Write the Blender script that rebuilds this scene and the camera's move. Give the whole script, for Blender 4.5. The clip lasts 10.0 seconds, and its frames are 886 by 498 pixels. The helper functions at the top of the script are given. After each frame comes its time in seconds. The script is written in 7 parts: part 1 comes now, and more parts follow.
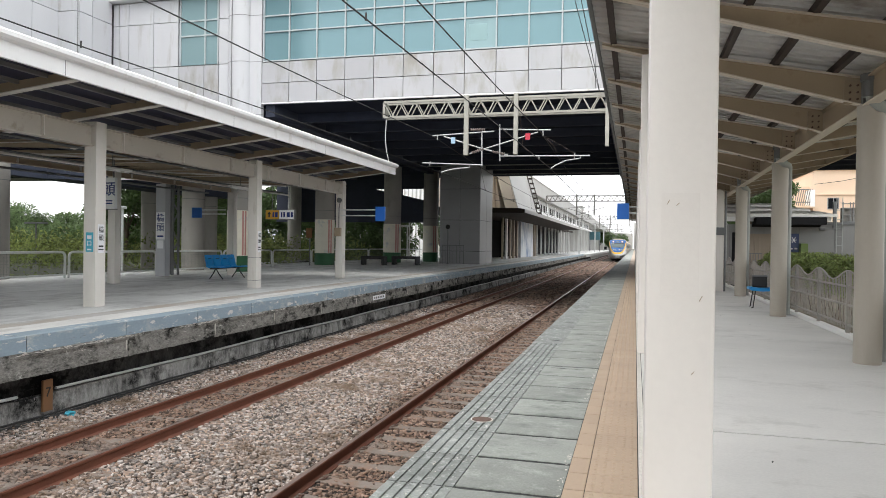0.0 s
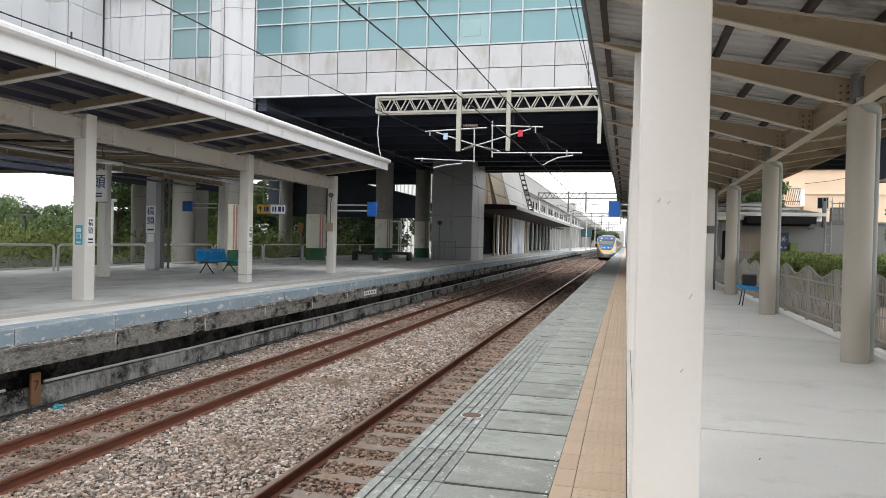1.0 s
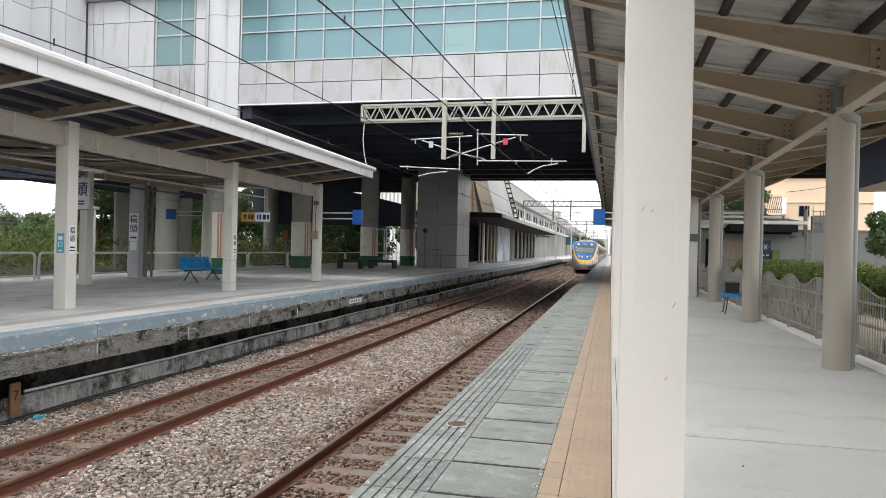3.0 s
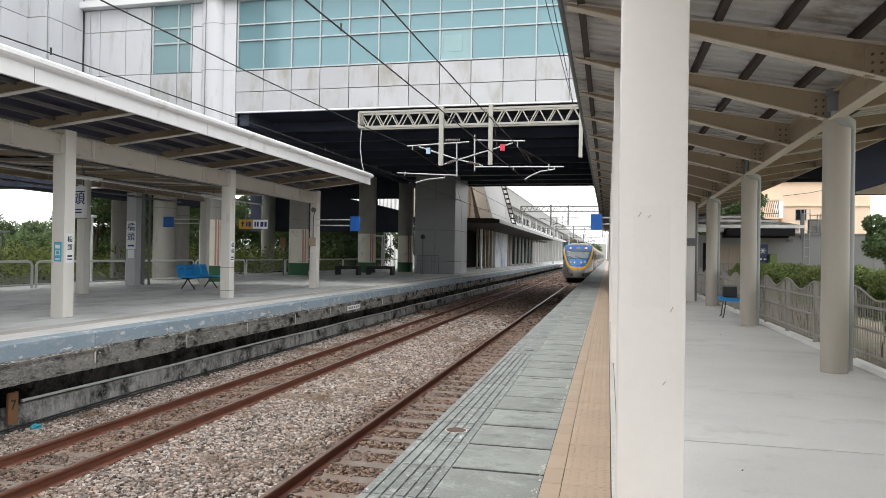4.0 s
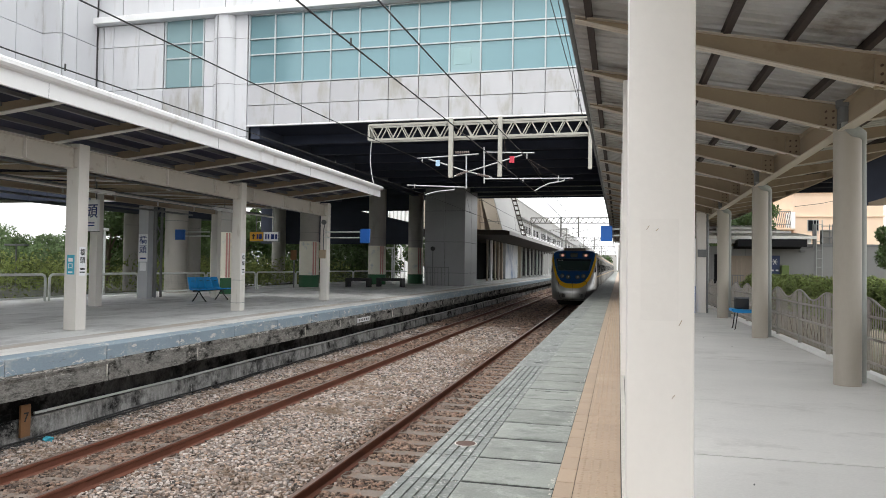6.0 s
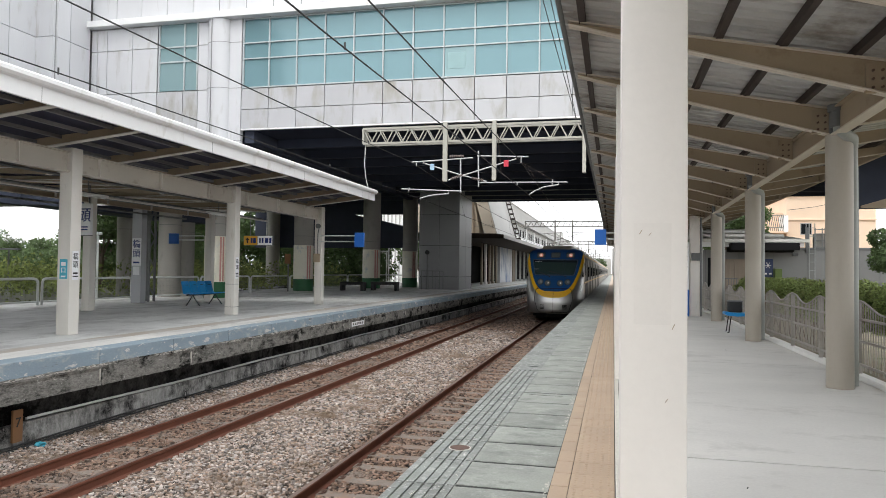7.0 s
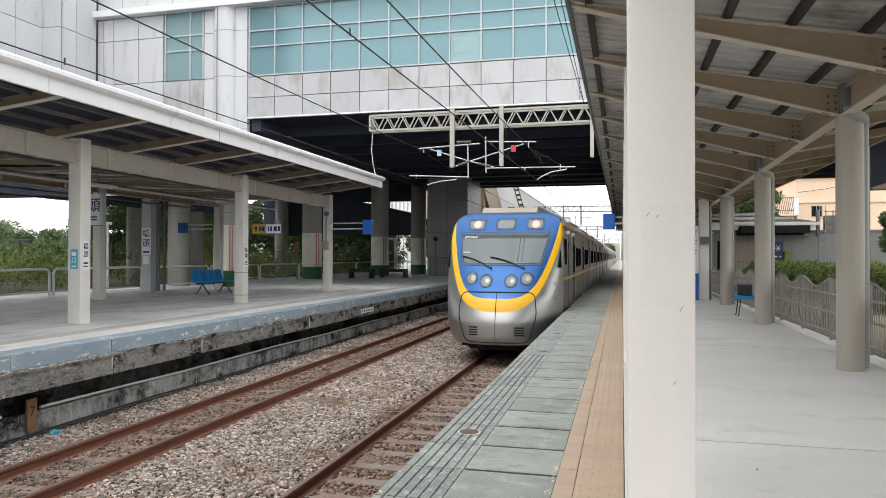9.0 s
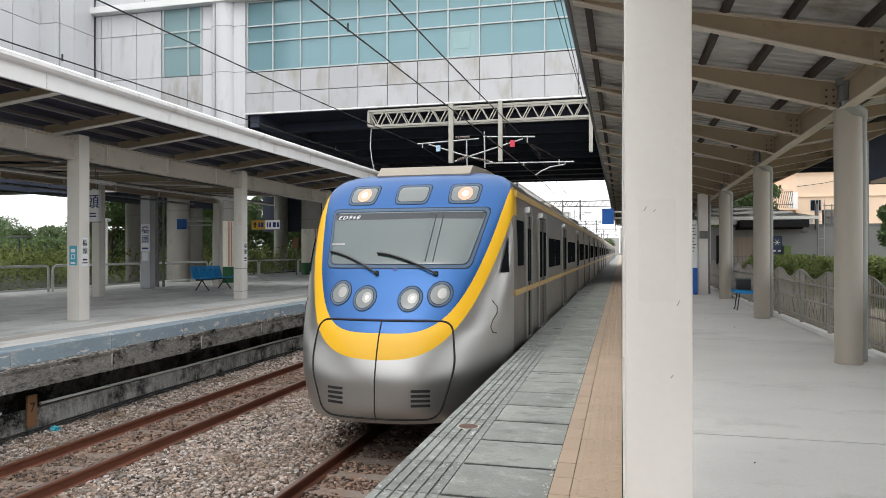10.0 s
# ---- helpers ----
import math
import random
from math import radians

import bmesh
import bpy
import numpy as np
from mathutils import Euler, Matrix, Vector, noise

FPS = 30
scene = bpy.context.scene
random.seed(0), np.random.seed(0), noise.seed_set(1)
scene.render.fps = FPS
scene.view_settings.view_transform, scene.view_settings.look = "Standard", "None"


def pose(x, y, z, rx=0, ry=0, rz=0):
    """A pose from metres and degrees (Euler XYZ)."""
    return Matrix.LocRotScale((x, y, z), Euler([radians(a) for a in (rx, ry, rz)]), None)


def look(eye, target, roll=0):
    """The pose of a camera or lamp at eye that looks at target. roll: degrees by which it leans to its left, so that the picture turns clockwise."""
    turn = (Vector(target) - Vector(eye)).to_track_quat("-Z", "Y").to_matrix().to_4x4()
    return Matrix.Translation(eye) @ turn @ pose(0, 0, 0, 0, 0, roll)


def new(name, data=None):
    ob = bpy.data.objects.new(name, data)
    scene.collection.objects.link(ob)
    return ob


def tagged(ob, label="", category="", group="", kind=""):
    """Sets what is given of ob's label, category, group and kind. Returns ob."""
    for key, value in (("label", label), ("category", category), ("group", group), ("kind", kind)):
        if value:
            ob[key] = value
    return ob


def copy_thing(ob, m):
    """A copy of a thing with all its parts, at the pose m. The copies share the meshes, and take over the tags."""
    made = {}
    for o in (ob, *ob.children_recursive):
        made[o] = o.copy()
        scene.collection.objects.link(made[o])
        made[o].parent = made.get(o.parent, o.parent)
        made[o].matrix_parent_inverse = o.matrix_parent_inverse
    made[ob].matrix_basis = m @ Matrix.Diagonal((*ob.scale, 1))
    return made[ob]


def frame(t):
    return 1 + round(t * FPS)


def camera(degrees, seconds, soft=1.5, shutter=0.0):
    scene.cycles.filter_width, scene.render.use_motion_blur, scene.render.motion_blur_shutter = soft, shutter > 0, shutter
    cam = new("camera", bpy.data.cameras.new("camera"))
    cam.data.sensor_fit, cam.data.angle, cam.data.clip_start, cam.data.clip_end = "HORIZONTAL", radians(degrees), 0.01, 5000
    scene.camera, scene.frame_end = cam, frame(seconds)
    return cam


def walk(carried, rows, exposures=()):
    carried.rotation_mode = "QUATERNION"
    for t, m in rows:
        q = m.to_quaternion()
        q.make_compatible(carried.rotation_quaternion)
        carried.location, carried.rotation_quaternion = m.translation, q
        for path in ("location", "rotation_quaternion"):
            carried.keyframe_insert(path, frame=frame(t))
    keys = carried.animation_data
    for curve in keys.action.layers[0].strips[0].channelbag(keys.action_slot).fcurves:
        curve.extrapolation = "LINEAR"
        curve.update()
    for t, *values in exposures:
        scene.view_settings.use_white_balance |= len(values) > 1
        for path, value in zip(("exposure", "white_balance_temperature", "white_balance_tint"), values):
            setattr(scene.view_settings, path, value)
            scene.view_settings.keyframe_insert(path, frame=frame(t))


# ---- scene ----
cam = camera(64.0, 10.0, soft=0.4)
PATH = [
    (0, (0.0, -0.003, 1.328), (-0.522, 1.927, 1.314), 0.8),
    (0.5, (0.002, -0.009, 1.329), (-0.501, 1.927, 1.315), 1.5),
    (1, (0.001, -0.003, 1.328), (-0.498, 1.934, 1.303), 1.3),
    (1.5, (0.0, 0.008, 1.33), (-0.506, 1.942, 1.312), 1.3),
    (2, (-0.001, -0.003, 1.331), (-0.486, 1.937, 1.319), 1.3),
    (2.5, (0.001, -0.002, 1.33), (-0.464, 1.943, 1.32), 1.5),
    (4, (0.004, -0.012, 1.334), (-0.45, 1.936, 1.349), 0.9),
    (4.5, (0.006, -0.012, 1.333), (-0.448, 1.936, 1.347), 1.2),
    (5, (0.011, -0.007, 1.338), (-0.458, 1.937, 1.366), 1.0),
    (5.5, (0.013, -0.016, 1.341), (-0.473, 1.923, 1.38), 0.8),
    (7, (0.02, -0.028, 1.347), (-0.447, 1.916, 1.405), 0.7),
    (7.5, (0.018, -0.016, 1.336), (-0.45, 1.928, 1.375), 0.8),
    (8, (0.015, -0.027, 1.342), (-0.478, 1.911, 1.376), 0.4),
    (8.5, (0.022, -0.021, 1.342), (-0.471, 1.917, 1.369), 0.5),
    (9, (0.028, -0.024, 1.338), (-0.462, 1.915, 1.358), 0.1),
    (9.5, (0.034, -0.03, 1.34), (-0.459, 1.908, 1.361), -0.1),
    (10, (0.036, -0.031, 1.336), (-0.452, 1.908, 1.343), -0.1),
]
walk(cam, [(t, look(eye, target, roll)) for t, eye, target, roll in PATH], exposures=((0, 0.92), (8.5, 0.92), (9.5, 0.87), (10, 0.80)))

# ---- light ----
SUN_ELEV, SUN_TURN = 58.0, 200.0
world = bpy.data.worlds.new("overcast_sky")
scene.world = world
world.use_nodes = True
wn = world.node_tree
sky = wn.nodes.new("ShaderNodeTexSky")
sky.sky_type, sky.sun_disc = "NISHITA", False
sky.sun_elevation, sky.sun_rotation = radians(SUN_ELEV), radians(SUN_TURN)
sky.air_density, sky.dust_density = 1.5, 4.0
haze = wn.nodes.new("ShaderNodeHueSaturation")
haze.inputs["Saturation"].default_value = 0.22
wn.links.new(sky.outputs["Color"], haze.inputs["Color"])
cloud = wn.nodes.new("ShaderNodeMix")
cloud.data_type = "RGBA"
cloud.inputs["Factor"].default_value = 0.65
cloud.inputs["B"].default_value = (8.6, 8.75, 9.0, 1)
wn.links.new(haze.outputs["Color"], cloud.inputs["A"])
wn.links.new(cloud.outputs["Result"], wn.nodes["Background"].inputs["Color"])
wn.nodes["Background"].inputs["Strength"].default_value = 0.15
sun = new("sun", bpy.data.lights.new("sun", "SUN"))
sun.data.energy, sun.data.angle, sun.data.color = 0.3, radians(18), (1.0, 0.97, 0.92)
sa = radians(SUN_TURN)
sd = Vector((math.sin(sa) * math.cos(radians(SUN_ELEV)), math.cos(sa) * math.cos(radians(SUN_ELEV)), math.sin(radians(SUN_ELEV))))
sun.matrix_world = look(sd * 50, (0, 0, 0))
scene.view_settings.exposure = 0.92


# ---- materials ----
def mat(name, col, rough=0.6, metal=0.0, var=0.12, scale=1.5, fine=45.0, fvar=0.08, bump=0.0, stain=None, amount=0.0,
        stain_scale=2.0, stretch=(1, 1, 1), each=0.0, island=0.0, spec=0.5, coat=0.0, grit=0.62, crust=(), alt=None):
    """Principled paint with broad and fine noise, stains of their own shape, and a shift per object or per island."""
    m = bpy.data.materials.new(name)
    m.use_nodes = True
    nt = m.node_tree
    b = nt.nodes["Principled BSDF"]
    N, L = nt.nodes.new, nt.links.new
    tc, oi, add = N("ShaderNodeTexCoord"), N("ShaderNodeObjectInfo"), N("ShaderNodeVectorMath")
    add.operation = "MULTIPLY_ADD"
    add.inputs[1].default_value = stretch
    comb = N("ShaderNodeMath")
    comb.operation = "MULTIPLY"
    comb.inputs[1].default_value = 41.0
    L(oi.outputs["Random"], comb.inputs[0])
    L(tc.outputs["Object"], add.inputs[0])
    L(comb.outputs[0], add.inputs[2])

    def noise_of(s, detail, grit=0.5):
        n = N("ShaderNodeTexNoise")
        n.inputs["Scale"].default_value, n.inputs["Detail"].default_value, n.inputs["Roughness"].default_value = s, detail, grit
        L(add.outputs[0], n.inputs["Vector"])
        return n.outputs["Fac"]

    def gain(src, k, base):
        g = N("ShaderNodeMath")
        g.operation = "MULTIPLY_ADD"
        g.inputs[1].default_value = k
        L(src, g.inputs[0])
        if isinstance(base, float):
            g.inputs[2].default_value = base
        else:
            L(base, g.inputs[2])
        return g.outputs[0]
    big, small = noise_of(scale, 4), noise_of(fine, 3)
    v = gain(big, 2.6 * var, 1.0 - 1.3 * var - 1.3 * fvar)
    v = gain(small, 2.6 * fvar, v)
    if each:
        v = gain(oi.outputs["Random"], 2 * each, gain(v, 1.0, -each))
    if island:
        geo = N("ShaderNodeNewGeometry")
        v = gain(geo.outputs["Random Per Island"], 2 * island, gain(v, 1.0, -island))
    tint = N("ShaderNodeVectorMath")
    tint.operation = "SCALE"
    tint.inputs[0].default_value = col[:3]
    L(v, tint.inputs["Scale"])
    out = tint.outputs[0]
    if alt:
        turn, pick, swap = N("ShaderNodeMath"), N("ShaderNodeMath"), N("ShaderNodeMix")
        turn.operation, pick.operation, swap.data_type = "MULTIPLY", "FRACT", "RGBA"
        turn.inputs[1].default_value = 17.3
        L(geo.outputs["Random Per Island"], turn.inputs[0])
        L(turn.outputs[0], pick.inputs[0])
        L(gain(pick.outputs[0], 1.0, alt[1] - 0.5), swap.inputs["Factor"])
        L(out, swap.inputs["A"])
        other = N("ShaderNodeVectorMath")
        other.operation = "SCALE"
        other.inputs[0].default_value = alt[0]
        L(v, other.inputs["Scale"])
        L(other.outputs[0], swap.inputs["B"])
        out = swap.outputs["Result"]
    if stain is not None:
        ramp = N("ShaderNodeMapRange")
        ramp.inputs["From Min"].default_value, ramp.inputs["From Max"].default_value = 0.62 - 0.35 * amount, 0.78 - 0.3 * amount
        L(noise_of(stain_scale, 9, grit), ramp.inputs["Value"])
        mix = N("ShaderNodeMix")
        mix.data_type = "RGBA"
        L(ramp.outputs[0], mix.inputs["Factor"])
        L(out, mix.inputs["A"])
        mix.inputs["B"].default_value = (*stain, 1)
        out = mix.outputs["Result"]
    for colour, low, high, size, run in crust:
        mp, n2, rp, mx2 = N("ShaderNodeVectorMath"), N("ShaderNodeTexNoise"), N("ShaderNodeMapRange"), N("ShaderNodeMix")
        mp.operation = "MULTIPLY"
        mp.inputs[1].default_value = run
        L(add.outputs[0], mp.inputs[0])
        n2.inputs["Scale"].default_value, n2.inputs["Detail"].default_value, n2.inputs["Roughness"].default_value = size, 8, 0.72
        L(mp.outputs[0], n2.inputs["Vector"])
        rp.inputs["From Min"].default_value, rp.inputs["From Max"].default_value = low, high
        L(n2.outputs["Fac"], rp.inputs["Value"])
        mx2.data_type = "RGBA"
        L(rp.outputs[0], mx2.inputs["Factor"])
        L(out, mx2.inputs["A"])
        mx2.inputs["B"].default_value = (*colour, 1)
        out = mx2.outputs["Result"]
    L(out, b.inputs["Base Color"])
    rg = gain(big, 0.2, rough - 0.1)
    L(rg, b.inputs["Roughness"])
    b.inputs["Metallic"].default_value = metal
    b.inputs["Specular IOR Level"].default_value = spec
    b.inputs["Coat Weight"].default_value = coat
    if bump:
        bp = N("ShaderNodeBump")
        bp.inputs["Strength"].default_value, bp.inputs["Distance"].default_value = bump, 0.01
        L(small, bp.inputs["Height"])
        L(bp.outputs[0], b.inputs["Normal"])
    return m


def glass_mat(name, col, rough=0.03, metal=0.0):
    m = bpy.data.materials.new(name)
    m.use_nodes = True
    b = m.node_tree.nodes["Principled BSDF"]
    b.inputs["Base Color"].default_value = (*col, 1)
    b.inputs["Roughness"].default_value = rough
    b.inputs["Metallic"].default_value = metal
    return m


def glow(name, col, strength):
    m = bpy.data.materials.new(name)
    m.use_nodes = True
    b = m.node_tree.nodes["Principled BSDF"]
    b.inputs["Base Color"].default_value = (*col, 1)
    b.inputs["Emission Color"].default_value = (*col, 1)
    b.inputs["Emission Strength"].default_value = strength
    return m


M = {}
M["cream"] = mat("cream_paint", (0.68, 0.65, 0.60), 0.5, var=0.05, fvar=0.03, stain=(0.42, 0.37, 0.30), amount=0.12, stain_scale=3.0, stretch=(1, 1, 0.25), bump=0.05)
# Darker, warmer copy of the cream, for the front main beam.
M["beam_cream"] = mat("darker_cream_beam", (0.50, 0.465, 0.405), 0.5, var=0.07, fvar=0.03, stain=(0.30, 0.24, 0.18), amount=0.14, stain_scale=2.5, bump=0.05)
M["post_patch"] = mat("older_post_paint", (0.77, 0.735, 0.69), 0.5, var=0.04, fvar=0.02, bump=0.08)
M["post"] = mat("post_paint", (0.80, 0.765, 0.72), 0.45, var=0.03, fvar=0.02, bump=0.08, scale=2.0, fine=25)
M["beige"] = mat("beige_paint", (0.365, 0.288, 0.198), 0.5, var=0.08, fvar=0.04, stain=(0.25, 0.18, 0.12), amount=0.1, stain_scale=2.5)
# Lighter beige than the webs, for flanges.
M["beige_light"] = mat("light_beige_flange", (0.62, 0.56, 0.47), 0.5, var=0.08, fvar=0.04)
M["column"] = mat("column_paint", (0.385, 0.35, 0.295), 0.5, var=0.06, fvar=0.03, stretch=(1, 1, 0.3), stain=(0.38, 0.34, 0.28), amount=0.15)
M["white"] = mat("white_paint", (0.82, 0.82, 0.815), 0.45, var=0.05, fvar=0.02, stain=(0.55, 0.53, 0.48), amount=0.12, stretch=(1, 1, 0.4))
M["rust"] = mat("rust_purlin", (0.042, 0.029, 0.025), 0.75, var=0.25, fvar=0.15, bump=0.2)
M["bolt"] = mat("rusty_bolt", (0.12, 0.07, 0.05), 0.7, var=0.2)
M["sheet"] = mat("galvanised_sheet", (0.50, 0.50, 0.485), 0.45, metal=0.3, var=0.15, fvar=0.05, stain=(0.20, 0.17, 0.14), amount=0.2, stain_scale=1.2)
M["dark_sheet"] = mat("dark_blue_sheet", (0.045, 0.045, 0.075), 0.5, var=0.2, fvar=0.1, stain=(0.2, 0.2, 0.22), amount=0.15, stain_scale=1.5, stretch=(1, 0.3, 1), spec=0.1)
M["concrete"] = mat("concrete_floor", (0.645, 0.63, 0.60), 0.8, var=0.12, fvar=0.07, scale=1.1, fine=60, bump=0.15, stain=(0.50, 0.485, 0.455), amount=0.24, stain_scale=1.3, stretch=(0.75, 1.15, 1), grit=0.74)
M["slab"] = mat("cement_slab", (0.262, 0.275, 0.252), 0.75, var=0.26, fvar=0.18, scale=3.2, fine=60, bump=0.4, stain=(0.40, 0.41, 0.385), amount=0.3, stain_scale=4.5, each=0.13, grit=0.8,
                crust=(((0.17, 0.185, 0.168), 0.54, 0.68, 2.6, (1, 1.6, 1)), ((0.56, 0.56, 0.54), 0.665, 0.70, 7.0, (0.7, 1.6, 1)), ((0.08, 0.085, 0.08), 0.70, 0.73, 10.0, (0.5, 1.6, 1))))
M["ridge"] = mat("worn_edge_cement", (0.235, 0.25, 0.235), 0.8, var=0.28, fvar=0.22, scale=4.0, fine=50, bump=0.4, stain=(0.52, 0.525, 0.51), amount=0.26, stain_scale=16.0, each=0.14, grit=0.75,
                 crust=(((0.12, 0.13, 0.12), 0.58, 0.68, 5.0, (1, 1, 1)), ((0.60, 0.60, 0.58), 0.62, 0.66, 13.0, (1.3, 0.6, 1))))
M["joint"] = mat("dark_joint", (0.03, 0.032, 0.03), 0.9, var=0.25, fvar=0.2)
M["tan"] = mat("tan_tile", (0.412, 0.310, 0.224), 0.65, var=0.08, fvar=0.05, scale=2.0, bump=0.1, each=0.04, stain=(0.45, 0.36, 0.27), amount=0.2)
M["rough_white"] = mat("worn_white_line", (0.60, 0.57, 0.52), 0.8, var=0.2, fvar=0.25, fine=60, bump=0.3)
M["old_wall"] = mat("blackened_concrete", (0.30, 0.29, 0.265), 0.9, var=0.4, fvar=0.3, scale=5.0, fine=50, bump=0.9, stain=(0.05, 0.05, 0.045), amount=0.5, stain_scale=5.0, stretch=(1, 0.45, 1.1), grit=0.84, spec=0.1,
                    crust=(((0.012, 0.012, 0.011), 0.50, 0.60, 3.0, (1, 1.0, 0.9)), ((0.50, 0.49, 0.455), 0.61, 0.66, 4.5, (1, 2.2, 0.9))))
# Overhang shade is put into this near-black colour, along with soot.
M["wall_back"] = mat("shade_and_soot_wall", (0.07, 0.069, 0.066), 0.9, var=0.5, fvar=0.4, scale=6.0, fine=45, bump=0.8, stain=(0.02, 0.02, 0.02), amount=0.5, stain_scale=4.0, stretch=(1, 0.9, 0.6), grit=0.86, spec=0.1,
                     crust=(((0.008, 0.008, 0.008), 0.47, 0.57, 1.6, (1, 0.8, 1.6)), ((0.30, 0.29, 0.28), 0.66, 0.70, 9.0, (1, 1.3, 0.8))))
# Stained grey, lightened: the lower wall's light is put into the colour.
M["wall_foot"] = mat("stained_lit_wall_foot", (0.36, 0.355, 0.34), 0.9, var=0.4, fvar=0.3, scale=4.0, fine=45, bump=0.7, stain=(0.05, 0.05, 0.048), amount=0.42, stain_scale=3.0, stretch=(1, 1.0, 0.35), grit=0.84, spec=0.1,
                     crust=(((0.018, 0.018, 0.018), 0.49, 0.62, 2.2, (1, 0.5, 1.6)), ((0.42, 0.41, 0.39), 0.60, 0.64, 16.0, (1, 1.0, 0.8))))
M["blue_edge"] = mat("pale_blue_edge", (0.26, 0.33, 0.38), 0.75, var=0.16, fvar=0.1, scale=1.5, bump=0.25, stain=(0.50, 0.50, 0.47), amount=0.27, stain_scale=2.6, stretch=(1, 0.5, 1), grit=0.78,
                     crust=(((0.60, 0.59, 0.56), 0.585, 0.62, 6.0, (1, 1.2, 1.5)), ((0.16, 0.17, 0.17), 0.62, 0.70, 3.0, (1, 1.0, 2.0))))
M["far_floor"] = mat("far_platform_floor", (0.70, 0.705, 0.68), 0.6, var=0.2, fvar=0.07, scale=0.7, bump=0.1, stain=(0.44, 0.435, 0.415), amount=0.42, stain_scale=0.8, stretch=(1.5, 0.6, 1), grit=0.74,
                     crust=(((0.30, 0.27, 0.23), 0.60, 0.72, 1.7, (1.3, 0.8, 1)),))
M["pale_strip"] = mat("pale_platform_strip", (0.66, 0.645, 0.61), 0.75, var=0.25, fvar=0.08, scale=1.2, stain=(0.42, 0.39, 0.35), amount=0.3, stain_scale=1.6, stretch=(1.4, 0.5, 1), grit=0.72)
M["tan_strip"] = mat("faded_tan_strip", (0.47, 0.405, 0.325), 0.75, var=0.15, fvar=0.06, stain=(0.52, 0.50, 0.47), amount=0.62, stain_scale=1.4, stretch=(1.4, 0.5, 1), grit=0.7)
# Near-black brown: the shade in the gaps between stones is coloured in.
M["ballast_bed"] = mat("ballast_gap_shade", (0.035, 0.029, 0.025), 0.95, var=0.25, fvar=0.3, scale=0.8, fine=30, bump=0.8, spec=0.1)
M["ballast"] = mat("ballast_stone", (0.385, 0.35, 0.325), 0.9, var=0.3, fvar=0.18, scale=0.9, fine=60, island=0.75, stain=(0.18, 0.125, 0.085), amount=0.36, stain_scale=0.9, alt=((0.27, 0.19, 0.14), 0.5))
M["ballast_rust"] = mat("rusty_ballast_stone", (0.205, 0.145, 0.11), 0.9, var=0.3, fvar=0.2, scale=0.9, fine=60, island=0.85, stain=(0.24, 0.195, 0.165), amount=0.28, stain_scale=1.4, alt=((0.17, 0.10, 0.07), 0.35))
M["rail"] = mat("rusty_rail", (0.165, 0.058, 0.032), 0.75, var=0.25, fvar=0.15, scale=4.0, bump=0.2)
M["railhead"] = mat("worn_rail_head", (0.28, 0.20, 0.17), 0.35, metal=0.6, var=0.15, fvar=0.1)
M["sleeper"] = mat("concrete_sleeper", (0.205, 0.17, 0.142), 0.9, var=0.3, fvar=0.2, scale=5.0, bump=0.3, each=0.05, stain=(0.22, 0.14, 0.10), amount=0.35, stain_scale=4.0)
M["clip"] = mat("rail_clip_steel", (0.10, 0.055, 0.04), 0.8)
M["panel"] = mat("white_facade_panel", (0.61, 0.615, 0.63), 0.35, var=0.06, fvar=0.02, scale=0.8, each=0.035, stain=(0.43, 0.42, 0.40), amount=0.13, stain_scale=1.3, stretch=(1.6, 1, 0.3))
M["panel_low"] = mat("stained_facade_panel", (0.47, 0.472, 0.485), 0.4, var=0.08, fvar=0.03, scale=0.9, each=0.05, stain=(0.34, 0.325, 0.29), amount=0.3, stain_scale=1.1, stretch=(1.3, 1, 0.5))
M["facade_joint"] = mat("facade_joint", (0.30, 0.30, 0.30), 0.8, var=0.1)
M["mullion"] = mat("white_mullion", (0.47, 0.51, 0.52), 0.4, var=0.04)
M["window"] = glass_mat("teal_reflective_glass", (0.165, 0.29, 0.32), 0.10, 0.15)
M["window_pale"] = glass_mat("teal_glass_with_blind", (0.24, 0.36, 0.375), 0.15, 0.2)
M["purlin"] = mat("galvanised_purlin", (0.20, 0.20, 0.20), 0.6, var=0.35, fvar=0.15, scale=1.8, stretch=(1, 0.4, 1))
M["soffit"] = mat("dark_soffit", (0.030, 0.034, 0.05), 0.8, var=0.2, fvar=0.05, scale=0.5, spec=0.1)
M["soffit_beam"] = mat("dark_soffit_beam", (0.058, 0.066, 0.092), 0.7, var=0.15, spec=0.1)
M["pillar"] = mat("pillar_cladding", (0.30, 0.305, 0.305), 0.45, var=0.08, fvar=0.03, each=0.03, scale=0.8)
M["concrete_col"] = mat("concrete_column", (0.33, 0.315, 0.285), 0.8, var=0.1, fvar=0.06, stretch=(1, 1, 0.4), stain=(0.25, 0.24, 0.22), amount=0.2)
M["green"] = mat("dark_green_paint", (0.014, 0.10, 0.035), 0.5, var=0.12)
M["mural"] = mat("cream_mural_tile", (0.78, 0.75, 0.63), 0.5, var=0.12, scale=1.0, stain=(0.35, 0.42, 0.50), amount=0.2, stain_scale=1.5)
M["pink"] = mat("pink_mural_band", (0.55, 0.28, 0.24), 0.5, var=0.1)
M["steel"] = mat("galvanised_steel", (0.52, 0.53, 0.52), 0.4, metal=0.5, var=0.1, fvar=0.05)
M["fence_steel"] = mat("pale_grey_rail", (0.60, 0.62, 0.60), 0.45, var=0.08)
M["truss"] = mat("cream_truss_paint", (0.37, 0.36, 0.315), 0.5, var=0.1, fvar=0.05)
M["dark_steel"] = mat("dark_grey_steel", (0.16, 0.165, 0.165), 0.6, metal=0.2, var=0.15)
